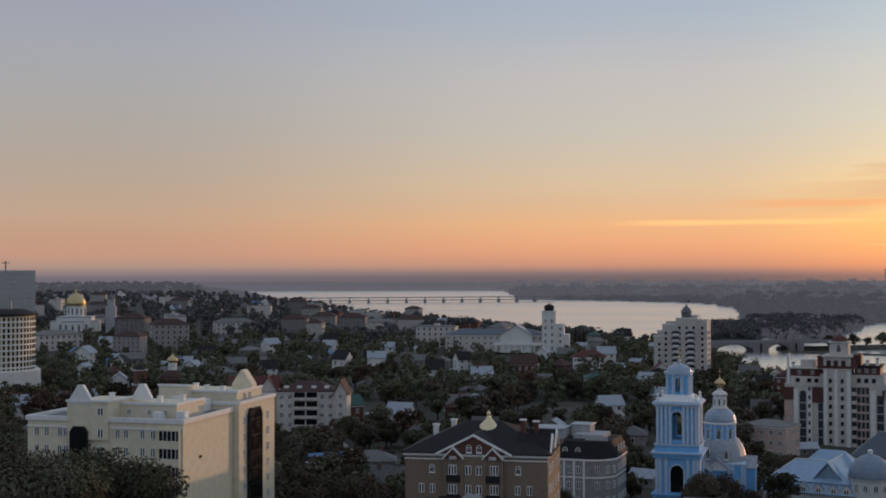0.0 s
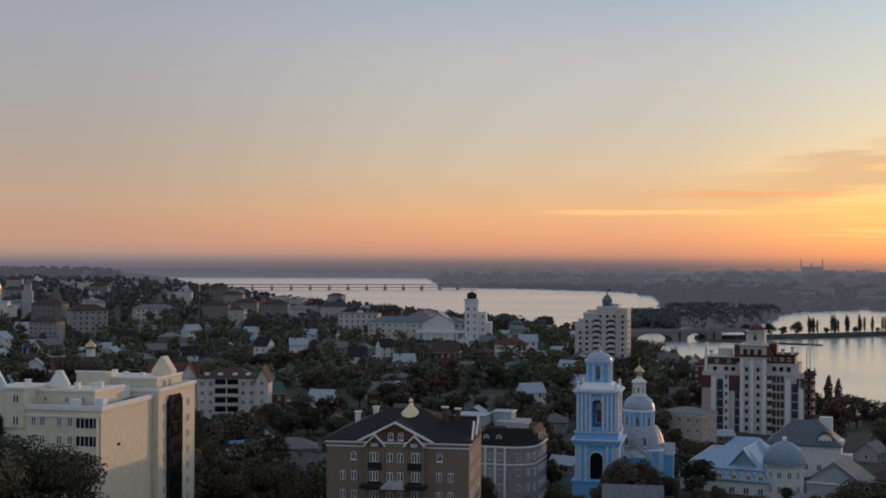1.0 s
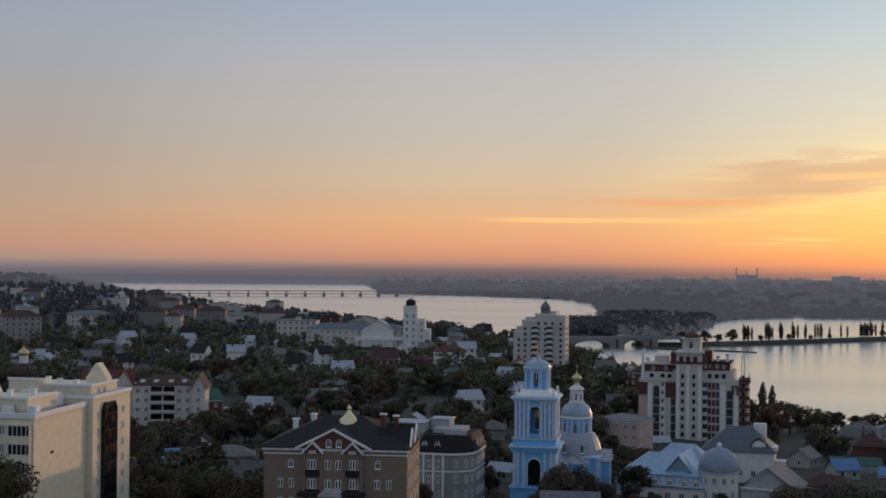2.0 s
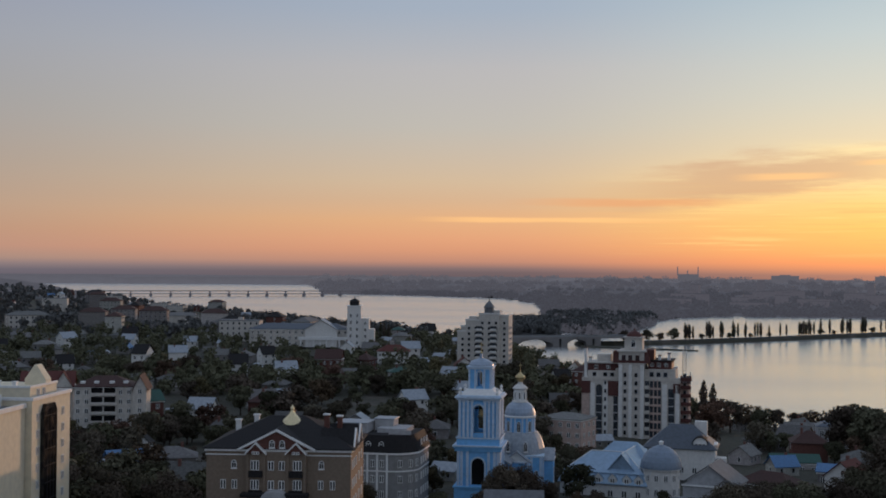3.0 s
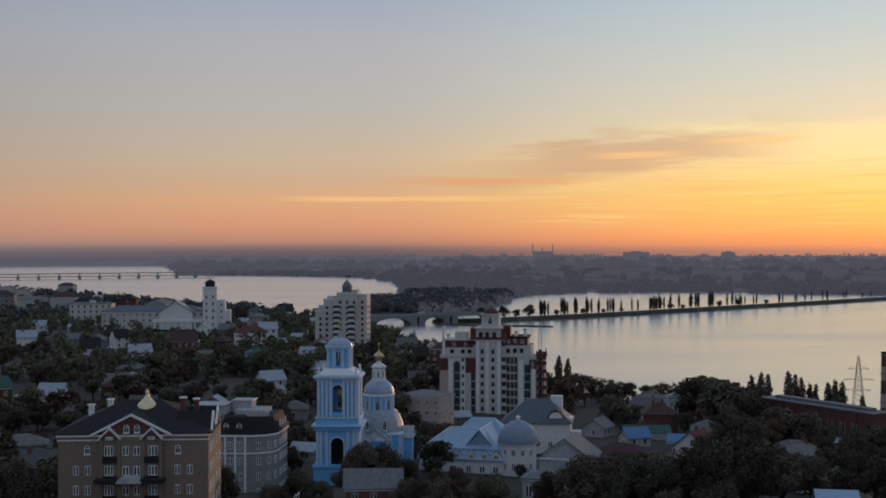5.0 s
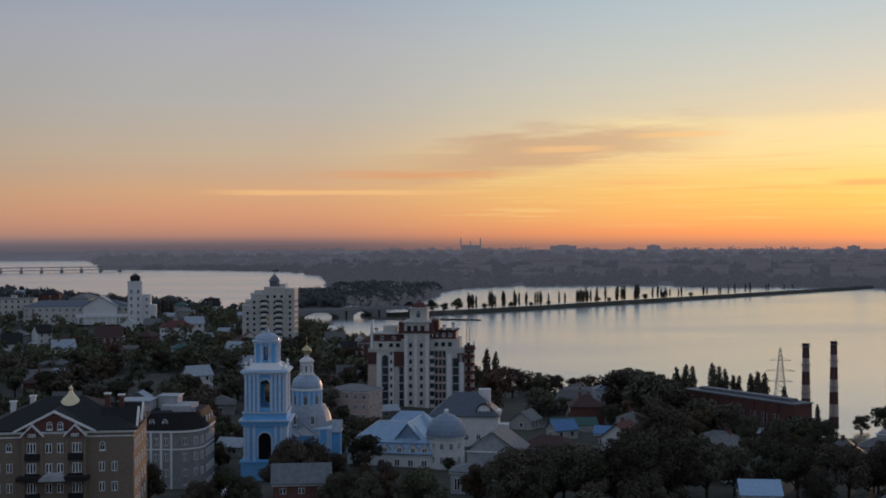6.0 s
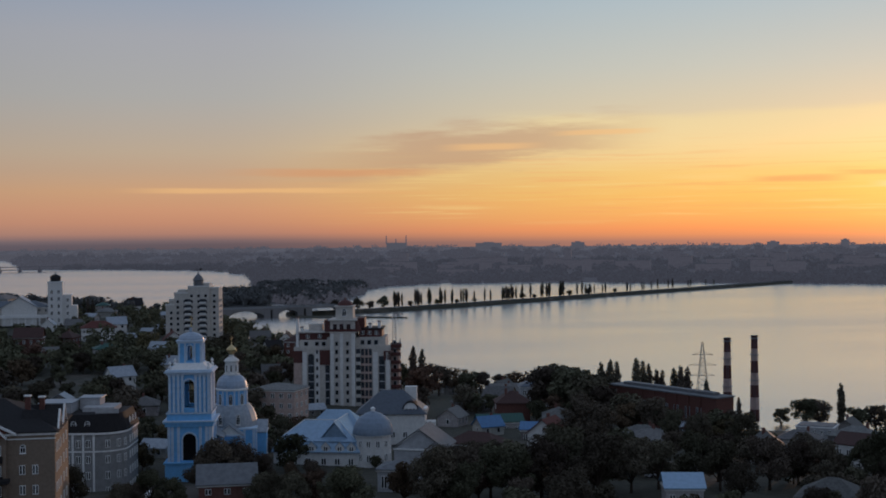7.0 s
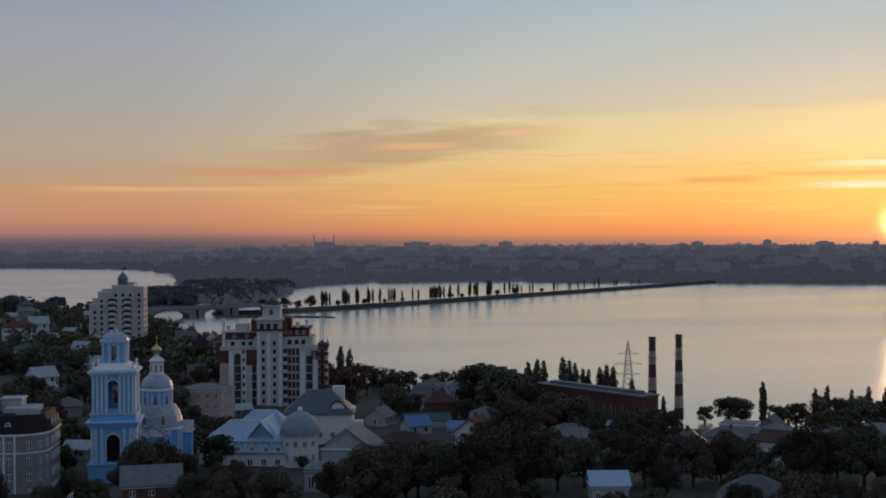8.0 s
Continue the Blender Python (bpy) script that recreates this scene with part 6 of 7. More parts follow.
def works():
    """Brick boiler house, two banded chimneys, a lattice pylon."""
    p0, p1 = Vector((134.5, 424)), Vector((153.0, 384.0))
    d = p1 - p0
    m = pose(p0.x, p0.y, 3.5, 0, 0, math.degrees(math.atan2(d.y, d.x)))
    b = thing("brick_boiler_house", m, "long dark red-brick boiler house with grey flat roof", "building")
    L = d.length + 2
    part("wall", boxes((-4, L, 0, 8, 0, 14.6)), M["redbrick"], b)
    part("roof", boxes((-4.4, L + 0.4, -0.4, 8.4, 14.6, 15.0)), M["roofgrey"], b, "grey sheet roof")
    part("roof_vent", boxes((0, L - 4, 3, 6, 15.0, 15.9)), M["roofgrey"], b)
    part("plinth", boxes((-4, L, -4, 0, 0, 4.5)), M["darkbrick"], b)
    part("plinth_roof", boxes((-4.2, L + 0.2, -4.3, -0.02, 4.5, 4.8)), M["roofgrey"], b)
    for i in range(9):
        window(b, -1.5 + i * L / 9.2, 7.0, 2.2, 4.0, bars=2, frame_mat="greywall")
        part("buttress", boxes((-4 + i * L / 8.6, -3.3 + i * L / 8.6, -0.35, 0, 4.8, 14.4)), M["redbrick"], b)
    for x, y, r in ((149, 415, 24), (165, 425, 22), (140, 438, 16), (160, 396, 14)):
        TAKEN.append((x, y, r))
    for az, dist, top in ((22.42, 445, 34.6), (23.58, 470, 33.6)):
        s = thing("chimney_stack", spot(az, dist, 0, z=3), "tall red and white banded factory chimney", "chimney", "factory chimneys")
        h = top - 3
        cuts = np.linspace(0, h, 8)
        for i in range(7):
            r0, r1 = 1.75 - 0.65 * cuts[i] / h, 1.75 - 0.65 * cuts[i + 1] / h
            part("shaft_band", lathe([(r0, cuts[i]), (r1, cuts[i + 1])], 16), M["maroon" if i % 2 == 0 else "pink"], s)
        for z in (h - 0.9, h * 0.78, h * 0.48):
            part("gallery", lathe([(1.35, z), (1.8, z + 0.1), (1.8, z + 0.25), (1.3, z + 0.3)], 16), M["steel"], s)
        part("rim", lathe([(1.3, h), (1.3, h + 0.35), (1.0, h + 0.35)], 16), M["roofdark"], s)
        part("ladder", boxes((-0.3, -0.22, -1.9, -1.8, 0, h), (0.22, 0.3, -1.9, -1.8, 0, h)), M["steel"], s)
        keep(az, dist, 4)
    p = thing("power_pylon", spot(21.35, 500, 8, z=2.0), "steel lattice power pylon with three cross-arms", "pylon")
    H2, bm = 27.0, bmesh.new()
    wid = lambda z: 2.6 * (1 - z / H2) + 0.25
    for sx in (-1, 1):
        for sy in (-1, 1):
            limb(bm, (sx * wid(0), sy * wid(0), 0), (sx * wid(H2), sy * wid(H2), H2), 0.16, 0.1, 4)
    part("legs", bm, M["steel"], p)
    bm, z = bmesh.new(), 0.0
    while z < H2 - 2:
        z2 = z + max(1.6, 3.4 * (1 - z / H2))
        for s in (-1, 1):
            limb(bm, (-wid(z), s * wid(z), z), (wid(z2), s * wid(z2), z2), 0.07, 0.07, 4)
            limb(bm, (wid(z), s * wid(z), z), (-wid(z2), s * wid(z2), z2), 0.07, 0.07, 4)
        z = z2
    part("lattice", bm, M["steel"], p)
    for z, w in ((14, 4.6), (18, 5.4), (22, 4.0)):
        bm = bmesh.new()
        limb(bm, (-w, 0, z), (w, 0, z), 0.12, 0.12, 4)
        limb(bm, (-w, 0, z), (0, 0, z + 1.3), 0.07, 0.07, 4)
        limb(bm, (w, 0, z), (0, 0, z + 1.3), 0.07, 0.07, 4)
        part("cross_arm", bm, M["steel"], p)


red_white_tower()
far_white_tower()
blue_roof_complex()
white_block()
tower_building()
left_far()
works()
simple_block("pink_plaster_block", "pinkish three-storey plastered block with low grey roof", 2.15, 415, -24, 11.0, 15, 12, 9.6, "pink", "roofslate", 1.8, 3, 5)
simple_block("brick_house_by_church", "brick house with grey sheet roof beside the church", 0.1, 262, 0, 12.5, 11.4, 9, 7.2, "darkbrick", "roofgrey", 3.0, 3, 3, roof_kind="gable")
simple_block("white_riverside_block", "white three-storey block with flat roof among trees", 27.5, 332, -22, 7.5, 7.2, 10, 9.4, "white", "roofbrown", 2.2, 3, 3, roof_kind="gable")
simple_block("pale_riverside_shed", "long pale low building with flat roof", 26.1, 398, -10, 6.0, 11, 9, 5.8, "greywall", "roofgrey", 1, 2, 5, roof_kind="flat")
simple_block("red_roofed_white_house", "white two-storey house with red tiled hipped roof", -5.35, 700, 0, 16.5, 18, 11, 6.4, "white", "roofred", 3.6, 2, 6)
simple_block("red_brick_villa", "red-brick house with dark hipped roof among trees", 3.4, 590, -20, 13, 16, 12, 9.0, "redbrick", "roofbrown", 4.0, 3, 4)
simple_block("blue_sheet_roofed_house", "low house with light blue flat sheet roof", 20.55, 266, 8, 13.2, 7.6, 8, 4.2, "housewall", "roofblue", 2.2, 1, 3, roof_kind="gable")
simple_block("small_white_house", "narrow tall white house with steep dark roof", -16.6, 640, -30, 15.5, 7.5, 9, 10.5, "white", "roofdark", 4.0, 3, 2, roof_kind="gable")
simple_block("white_cottage", "white cottage with pale steep roof", -14.0, 455, -20, 12.5, 8.5, 9, 6.4, "white", "roofpale", 3.4, 2, 3, roof_kind="gable")
simple_block("green_roofed_house", "red-brick house with green sheet roof", -16.0, 450, 20, 12.5, 8.5, 10, 10.0, "redbrick", "roofgreen", 3.0, 3, 2, roof_kind="gable")
simple_block("long_brick_house", "red-brick house with stepped gable and dark roof", -8.3, 640, -10, 15.5, 13, 10, 7.6, "redbrick", "roofbrown", 4.2, 2, 4, roof_kind="gable")
simple_block("grey_gabled_house", "grey two-storey house with worn gabled roof", 10.05, 300, 78, 13.0, 11, 12, 7.4, "greywall", "roofgrey", 4.2, 2, 4, roof_kind="gable")
simple_block("low_pale_outbuilding", "low pale outbuilding with sloping grey sheet roof", 7.7, 280, -12, 13.0, 9, 8, 5.4, "greywall", "roofgrey", 1.6, 1, 3)
simple_block("grey_roofed_villa", "broad low villa under a worn grey hipped roof", 26.7, 262, -8, 13.5, 13, 11, 3.6, "housewall", "roofslate", 3.6, 1, 4)
simple_block("green_fenced_shed", "low shed with green sheet roof", 12.4, 400, 10, 7.0, 14, 8, 4.2, "housewall", "roofgreen", 1.8, 1, 4, roof_kind="gable")
simple_block("blue_roofed_shed", "low shed with bright blue sheet roof", 13.9, 372, -6, 9.0, 8, 7, 4.0, "housewall", "roofbrightblue", 1.6, 1, 3, roof_kind="gable")
simple_block("shore_house", "grey two-storey house on the shore with flat roof", 14.0, 476, 6, 5.0, 12, 9, 8.5, "greywall", "roofslateblue", 2.4, 2, 4)
simple_block("brown_roofed_house", "low house under a broad worn brown roof", 11.0, 335, -30, 11.0, 15, 9, 3.8, "housewall", "roofbrown", 3.0, 1, 5)

simple_block("white_garden_cottage", "tiny white gabled cottage among dark trees", -16.0, 388, 80, 13.6, 5.0, 4.4, 3.2, "white", "roofdark", 1.9, 1, 1, roof_kind="gable")
simple_block("blue_roofed_white_house", "white house with bright blue sheet roof and pale annex", -17.0, 352, 14, 13.0, 9, 8, 3.6, "white", "roofbrightblue", 2.4, 1, 3, roof_kind="gable")
simple_block("pale_roofed_annex", "low annex with pale zinc roof", -17.9, 345, -10, 13.0, 6, 7, 3.0, "housewall", "roofpale", 1.6, 1, 2, roof_kind="gable")


# ---- the town's houses ----
def house_kind(seed, w, dep, h, rise, wall, roof, label, roof_kind="gable", storeys=1, chimney=True):
    rng = random.Random(seed)
    b = thing("house", pose(0, 0, 0), label, "house", "houses of the town")
    part("wall", boxes((-w / 2, w / 2, -dep / 2, dep / 2, -2.5, h)), M[wall], b)
    if roof_kind == "gable":
        part("roof", gable_roof(bmesh.new(), -w / 2, w / 2, -dep / 2, dep / 2, h, rise, 0.5), M[roof], b)
        for s in (-1, 1):
            q = prism(bmesh.new(), [(-dep / 2, h), (dep / 2, h), (0, h + rise - 0.05)], -0.15, 0.15)
            for v in q.verts:
                v.co = Vector((s * (w / 2 - 0.16) + v.co.y, v.co.x, v.co.z))
            bmesh.ops.recalc_face_normals(q, faces=q.faces)
            part("gable_wall", q, M[wall], b)
    elif roof_kind == "hip":
        part("roof", hip_roof(bmesh.new(), -w / 2, w / 2, -dep / 2, dep / 2, h, rise, 0.5), M[roof], b)
    else:
        part("roof", boxes((-w / 2 - 0.2, w / 2 + 0.2, -dep / 2 - 0.2, dep / 2 + 0.2, h, h + 0.4)), M[roof], b)
        part("roof_hatch", boxes((-1.5, 1.5, -1.2, 1.2, h + 0.4, h + 2.0)), M[wall], b)
    if chimney:
        part("chimney", boxes((w * 0.2 - 0.35, w * 0.2 + 0.35, 0.4, 1.1, h, h + rise + 0.9)), M["darkbrick"], b)
    fh = h / storeys
    n = max(2, int(w / 3.2))
    for k in range(storeys):
        for c in range(n):
            window(b, -w / 2 + w * (c + 0.5) / n, k * fh + fh * 0.3, 1.1, fh * 0.5, y=-dep / 2, joined=True, frame_mat="greywall")
        window(b, w / 2, k * fh + fh * 0.3, 1.1, fh * 0.5, y=0, face="right", joined=True)
        window(b, -w / 2, k * fh + fh * 0.3, 1.1, fh * 0.5, y=0, face="left", joined=True)
    return b


HOUSES = [
    house_kind(1, 10, 8, 3.6, 3.0, "housewall", "roofslate", "small house with worn grey gabled roof"),
    house_kind(2, 9, 8, 5.8, 3.2, "white", "roofpale", "white two-storey house with pale metal roof", storeys=2),
    house_kind(3, 12, 9, 3.4, 2.6, "housewall", "roofslate", "low house with hipped grey roof", "hip"),
    house_kind(4, 10, 9, 6.0, 3.4, "redbrick", "roofbrown", "red-brick two-storey house with brown roof", "hip", 2),
    house_kind(5, 8, 7, 3.2, 2.8, "housewall", "roofbrightblue", "small house with bright blue sheet roof"),
    house_kind(6, 11, 9, 6.2, 2.2, "housewall", "roofgreen", "two-storey house with green sheet roof", "hip", 2),
    house_kind(7, 9, 8, 3.6, 3.4, "white", "roofred", "white cottage with red tiled roof"),
    house_kind(8, 7, 6, 2.8, 1.8, "housewall", "roofpale", "low outbuilding with pale zinc roof", chimney=False),
    house_kind(9, 9, 9, 6.4, 4.4, "white", "roofdark", "white two-storey house with steep dark roof", storeys=2),
]
BLOCKS = [
    house_kind(21, 24, 12, 12, 0, "pale", "roofgrey", "white four-storey block with flat roof", "flat", 4, False),
    house_kind(22, 20, 12, 14.5, 3.4, "housewall", "roofbrown", "plastered five-storey block with brown hipped roof", "hip", 5, False),
    house_kind(23, 16, 12, 11, 3.8, "redbrick", "roofdark", "red-brick block with dark hipped roof", "hip", 4, False),
    house_kind(24, 28, 13, 9, 2.8, "pale", "roofslate", "long pale three-storey block with grey roof", "hip", 3, False),
]


def polar_xy(az, d):
    return d * math.sin(radians(az)), d * math.cos(radians(az))


def on_land(az, d, margin=25):
    return d < float(np.interp(az, SHORE_AZ, SHORE_D)) - margin


def scatter_houses():
    rng = random.Random(5)

    def lay(count, az0, az1, d0, d1, kinds, weights, gap, power=1.0):
        made, tries = 0, 0
        while made < count and tries < count * 40:
            tries += 1
            az, d = rng.uniform(az0, az1), d0 + (d1 - d0) * rng.random() ** power
            if not on_land(az, d, 40):
                continue
            x, y = polar_xy(az, d)
            src = rng.choices(kinds, weights)[0]
            if not free(x, y, gap):
                continue
            TAKEN.append((x, y, gap))
            ob = place(src, pose(x, y, ground_z(x, y), 0, 0, -az + rng.choice((0, 90, 180, -20, 20, 70)) + rng.uniform(-12, 12)), rng.uniform(0.88, 1.15))
            made += 1

    few = (5, 4, 4, 1, 1, .4, .7, 3, 1)
    lay(14, -31, -2, 320, 420, HOUSES, (4, .5, 4, .2, 1.5, .3, .2, 4, 0), 7.5)
    lay(122, -31, -2, 420, 900, HOUSES, few, 7.5, 0.9)
    lay(8, -29, -17, 650, 1000, BLOCKS, (1, 1, .6, 1.5), 17)
    lay(26, -31, -13, 1000, 2000, BLOCKS, (2, 3, 1.2, 2), 20)
    lay(75, -31, -9, 900, 2200, HOUSES, few, 9, 0.8)
    lay(6, -13.5, -8.6, 840, 1050, BLOCKS, (1, 2, 2, 2), 17)
    lay(10, 1.5, 4.5, 430, 760, HOUSES, few, 9)
    lay(30, 8.5, 35, 335, 560, HOUSES, (6, 0, 6, .1, 1, .1, .3, 1.5, 0), 7.5)


scatter_houses()


# ---- trees: single ones near by, woods beyond ----
FINE = [
    tree_kind("leafy_tree", 31, 14, 5.8, 5200, 0.36, "leaf", "full dark green broadleaf tree"),
    tree_kind("leafy_tree", 32, 13, 5.2, 5000, 0.34, "leafautumn", "broadleaf tree with browning leaves"),
    tree_kind("leafy_tree", 33, 16, 6.4, 5600, 0.36, "leaf", "full dark green broadleaf tree"),
]
FINE.append(tree_kind("large_tree", 34, 21, 8.6, 21000, 0.27, "leaf", "large dark leafy tree on the near slope"))
FINE_H = (14.5, 13.5, 16.5, 21.8)


def fine_tree(az, d, height, k, rng):
    x, y = polar_xy(az, d)
    z = ground_z(x, y)
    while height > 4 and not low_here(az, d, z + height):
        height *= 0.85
    return place(FINE[k], pose(x, y, ground_z(x, y), 0, 0, rng.uniform(0, 360)), height / FINE_H[k])


def plant():
    rng = random.Random(9)
    # big trees on the near slope, in front of the cream block and along the lower edge of the view
    for az, d, h in ((-30.6, 176, 23), (-29.2, 168, 23), (-27.8, 172, 22), (-26.6, 178, 24), (-25.2, 184, 22), (-31.6, 182, 23), (-28.6, 184, 24), (-22.6, 200, 12.5), (-21.2, 205, 12)):
        fine_tree(az, d, h, 3 if h > 15 else 0, rng)
    for az, d, h in ((-19.0, 262, 14), (-17.6, 255, 13), (-16.4, 268, 13), (-15.2, 262, 13.5), (-18.2, 290, 12), (-16.0, 300, 12), (-14.8, 245, 12),
                     (2.9, 298, 7), (3.5, 301, 6.5), (4.1, 303, 6.5), (4.7, 302, 6.5), (5.3, 300, 7), (5.9, 299, 7.5), (-0.3, 278, 13.5), (0.5, 284, 12), (-0.9, 276, 10), (5.6, 246, 11.5), (4.9, 250, 9), (8.0, 262, 10), (9.4, 255, 14), (10.6, 262, 13), (11.9, 270, 15), (12.9, 262, 13),
                     (14.2, 270, 14), (15.5, 278, 16), (16.7, 272, 15), (18.2, 280, 13), (19.4, 286, 12), (21.0, 296, 13), (22.0, 300, 12), (24.2, 290, 13), (25.4, 300, 15), (26.6, 296, 14), (29.0, 300, 15),
                     (30.3, 305, 16), (31.4, 300, 15), (32.6, 306, 16), (28.2, 320, 13), (11.2, 320, 12), (12.7, 336, 14), (16.2, 340, 17), (17.2, 350, 18), (20.2, 345, 13), (23.1, 350, 12), (-3.2, 262, 9), (-6.6, 268, 10), (1.6, 285, 9), (2.4, 300, 10), (2.9, 275, 9), (3.2, 330, 9), (1.9, 330, 11), (-2.6, 285, 8), (-3.2, 300, 9), (1.0, 348, 12), (2.6, 350, 10), (3.4, 370, 9),
                     (1.5, 258, 8), (2.2, 255, 8.5), (3.0, 252, 9), (3.8, 256, 9), (-4.6, 258, 7), (-3.9, 262, 6), (-2.2, 262, 7), (3.9, 285, 7), (18.8, 372, 9), (20.0, 375, 10), (21.2, 372, 10), (22.2, 378, 9), (17.8, 380, 11)):
        x, y = polar_xy(az, d)
        if free(x, y, 3):
            fine_tree(az, d, h, rng.choice((0, 0, 1, 2)), rng)
    made = 0
    while made < 34:
        az, d = rng.uniform(9, 34), rng.uniform(235, 330)
        x, y = polar_xy(az, d)
        if free(x, y, 1):
            fine_tree(az, d, rng.uniform(8, 13), rng.choice((0, 0, 1, 2)), rng)
            made += 1
    made = 0
    while made < 24:
        az, d = rng.uniform(9, 34), rng.uniform(238, 300)
        x, y = polar_xy(az, d)
        if free(x, y, 1):
            tree_at(SHRUB, az, d, rng.uniform(4.5, 7), rng)
            made += 1
    # the tall clump by the boiler house
    for az, d, h in ((14.3, 440, 19), (15.0, 446, 20), (15.7, 440, 19), (16.5, 436, 17), (14.8, 455, 18), (15.4, 425, 18), (16.2, 420, 17), (17.2, 405, 14), (18.0, 398, 13), (19.2, 385, 13)):
        tree_at(BROAD[:2], az, d, h, rng)
    # shore trees beyond the tower
    for az, d, h in ((9.6, 520, 14), (10.3, 540, 12), (10.9, 530, 11), (11.5, 555, 10), (12.3, 570, 9), (13.0, 560, 11), (13.6, 575, 8), (7.9, 540, 13), (8.9, 505, 14), (25.7, 480, 12.5), (26.3, 486, 12), (27.9, 470, 10),
                     (29.6, 470, 14), (30.5, 476, 13), (31.2, 470, 14), (32.0, 478, 13), (33.0, 470, 15), (28.6, 476, 11), (24.7, 486, 8)):
        tree_at(BROAD, az, d, h, rng)
    for az, d, h in ((8.45, 522, 20), (8.85, 528, 19), (16.9, 478, 20), (17.3, 480, 21), (17.6, 484, 21), (18.45, 482, 22.5), (18.75, 484, 22), (19.0, 488, 21), (19.35, 486, 19), (19.6, 488, 19), (20.1, 486, 20), (20.4, 484, 21.5),
                     (20.7, 486, 21), (21.5, 488, 17), (22.9, 492, 11), (27.2, 470, 18), (29.4, 480, 16), (31.6, 484, 17), (32.3, 484, 17), (-5.95, 850, 14), (-5.8, 856, 13), (-5.6, 852, 12), (29.9, 484, 17), (30.9, 486, 16)):
        tree_at(POPLAR, az, d, h, rng)
    # gardens: trees between the houses of the slope
    made, tries = 0, 0
    while made < 235 and tries < 6000:
        tries += 1
        az, d = rng.uniform(-32, 14), rng.uniform(300, 640)
        if az > 8 and d > 470:
            continue
        x, y = polar_xy(az, d)
        if not free(x, y, 0.5) or not on_land(az, d, 30):
            continue
        tree_at(BROAD + SHRUB, az, d, rng.uniform(6, 13) * (1.0 if d > 360 else 0.85), rng)
        made += 1
    # dark stand of trees above the cream block, and the gardens behind the church
    made, tries = 0, 0
    while made < 85 and tries < 4000:
        tries += 1
        az, d = (rng.uniform(-32, -24.5), rng.uniform(300, 540)) if made < 50 else (rng.uniform(-9, 3.5), rng.uniform(330, 470))
        x, y = polar_xy(az, d)
        if free(x, y, 0.0):
            tree_at(BROAD, az, d, rng.uniform(10, 15) if made < 50 else rng.uniform(7, 11), rng)
            made += 1
    made = 0
    while made < 70:
        az, d = rng.uniform(-20.5, -11.5), rng.uniform(275, 430)
        x, y = polar_xy(az, d)
        if free(x, y, -0.5):
            tree_at(BROAD + SHRUB, az, d, rng.uniform(7, 11), rng)
        made += 1
    made = 0
    while made < 45:
        az, d = rng.uniform(14, 34), rng.uniform(300, 470)
        x, y = polar_xy(az, d)
        if free(x, y, 0.5):
            tree_at(BROAD + SHRUB, az, d, rng.uniform(6, 11), rng)
            made += 1


plant()


def woods(name, label, mat, trees, leaves, leaf, seed):
    """Many small uneven crowns as one sheet of leaf clumps; trees: (x, y, z, height, spread)."""
    rng = random.Random(seed)
    verts, faces = [], []
    for x, y, z, h, s in trees:
        cs = [(x + rng.uniform(-.5, .5) * s, y + rng.uniform(-.5, .5) * s, z + h * rng.uniform(.35, .85), s * rng.uniform(.35, .6)) for _ in range(5)]
        cs.append((x, y, z + h * 0.3, s * 0.6))
        v, f = leaf_cloud(rng, cs, leaves, leaf)
        k = len(verts)
        verts += v
        faces += [tuple(i + k for i in q) for q in f]
    me = bpy.data.meshes.new(name)
    me.from_pydata(verts, [], faces)
    me.materials.append(M[mat])
    return tagged(new(name, me), label, "woods", kind="stuff")


def town_woods():
    rng, rows = random.Random(14), []
    while len(rows) < 1900:
        az, d = rng.uniform(-34, 5), 560 + 1700 * rng.random() ** 1.4
        if not on_land(az, d, 15):
            continue
        x, y = polar_xy(az, d)
        h = rng.uniform(6, 12)
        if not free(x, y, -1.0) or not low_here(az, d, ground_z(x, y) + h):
            continue
        rows.append((x, y, ground_z(x, y), h, h * rng.uniform(0.4, 0.55)))
    while len(rows) < 2250:
        az, d = rng.uniform(-34, -22.5), 2200 + 2600 * rng.random()
        x, y = polar_xy(az, d)
        rows.append((x, y, ground_z(x, y), rng.uniform(4, 7), rng.uniform(8, 16)))
    woods("garden_trees", "dark garden trees crowding between the houses on the hill", "leaf", [r for r in rows if r[1] < 860], 130, 1.0, 3)
    # beyond 860 m the leaves are paled to imitate haze
    woods("hillside_woods", "dark woods and gardens on the far hillside", "hazeleaf", [r for r in rows if 860 <= r[1] < 2300], 100, 1.5, 8)
    # ridge trees take the glowing far material, haze included
    woods("ridge_woods", "hazy woods on the distant ridge", "farglow", [r for r in rows if r[1] >= 2300], 70, 2.6, 9)


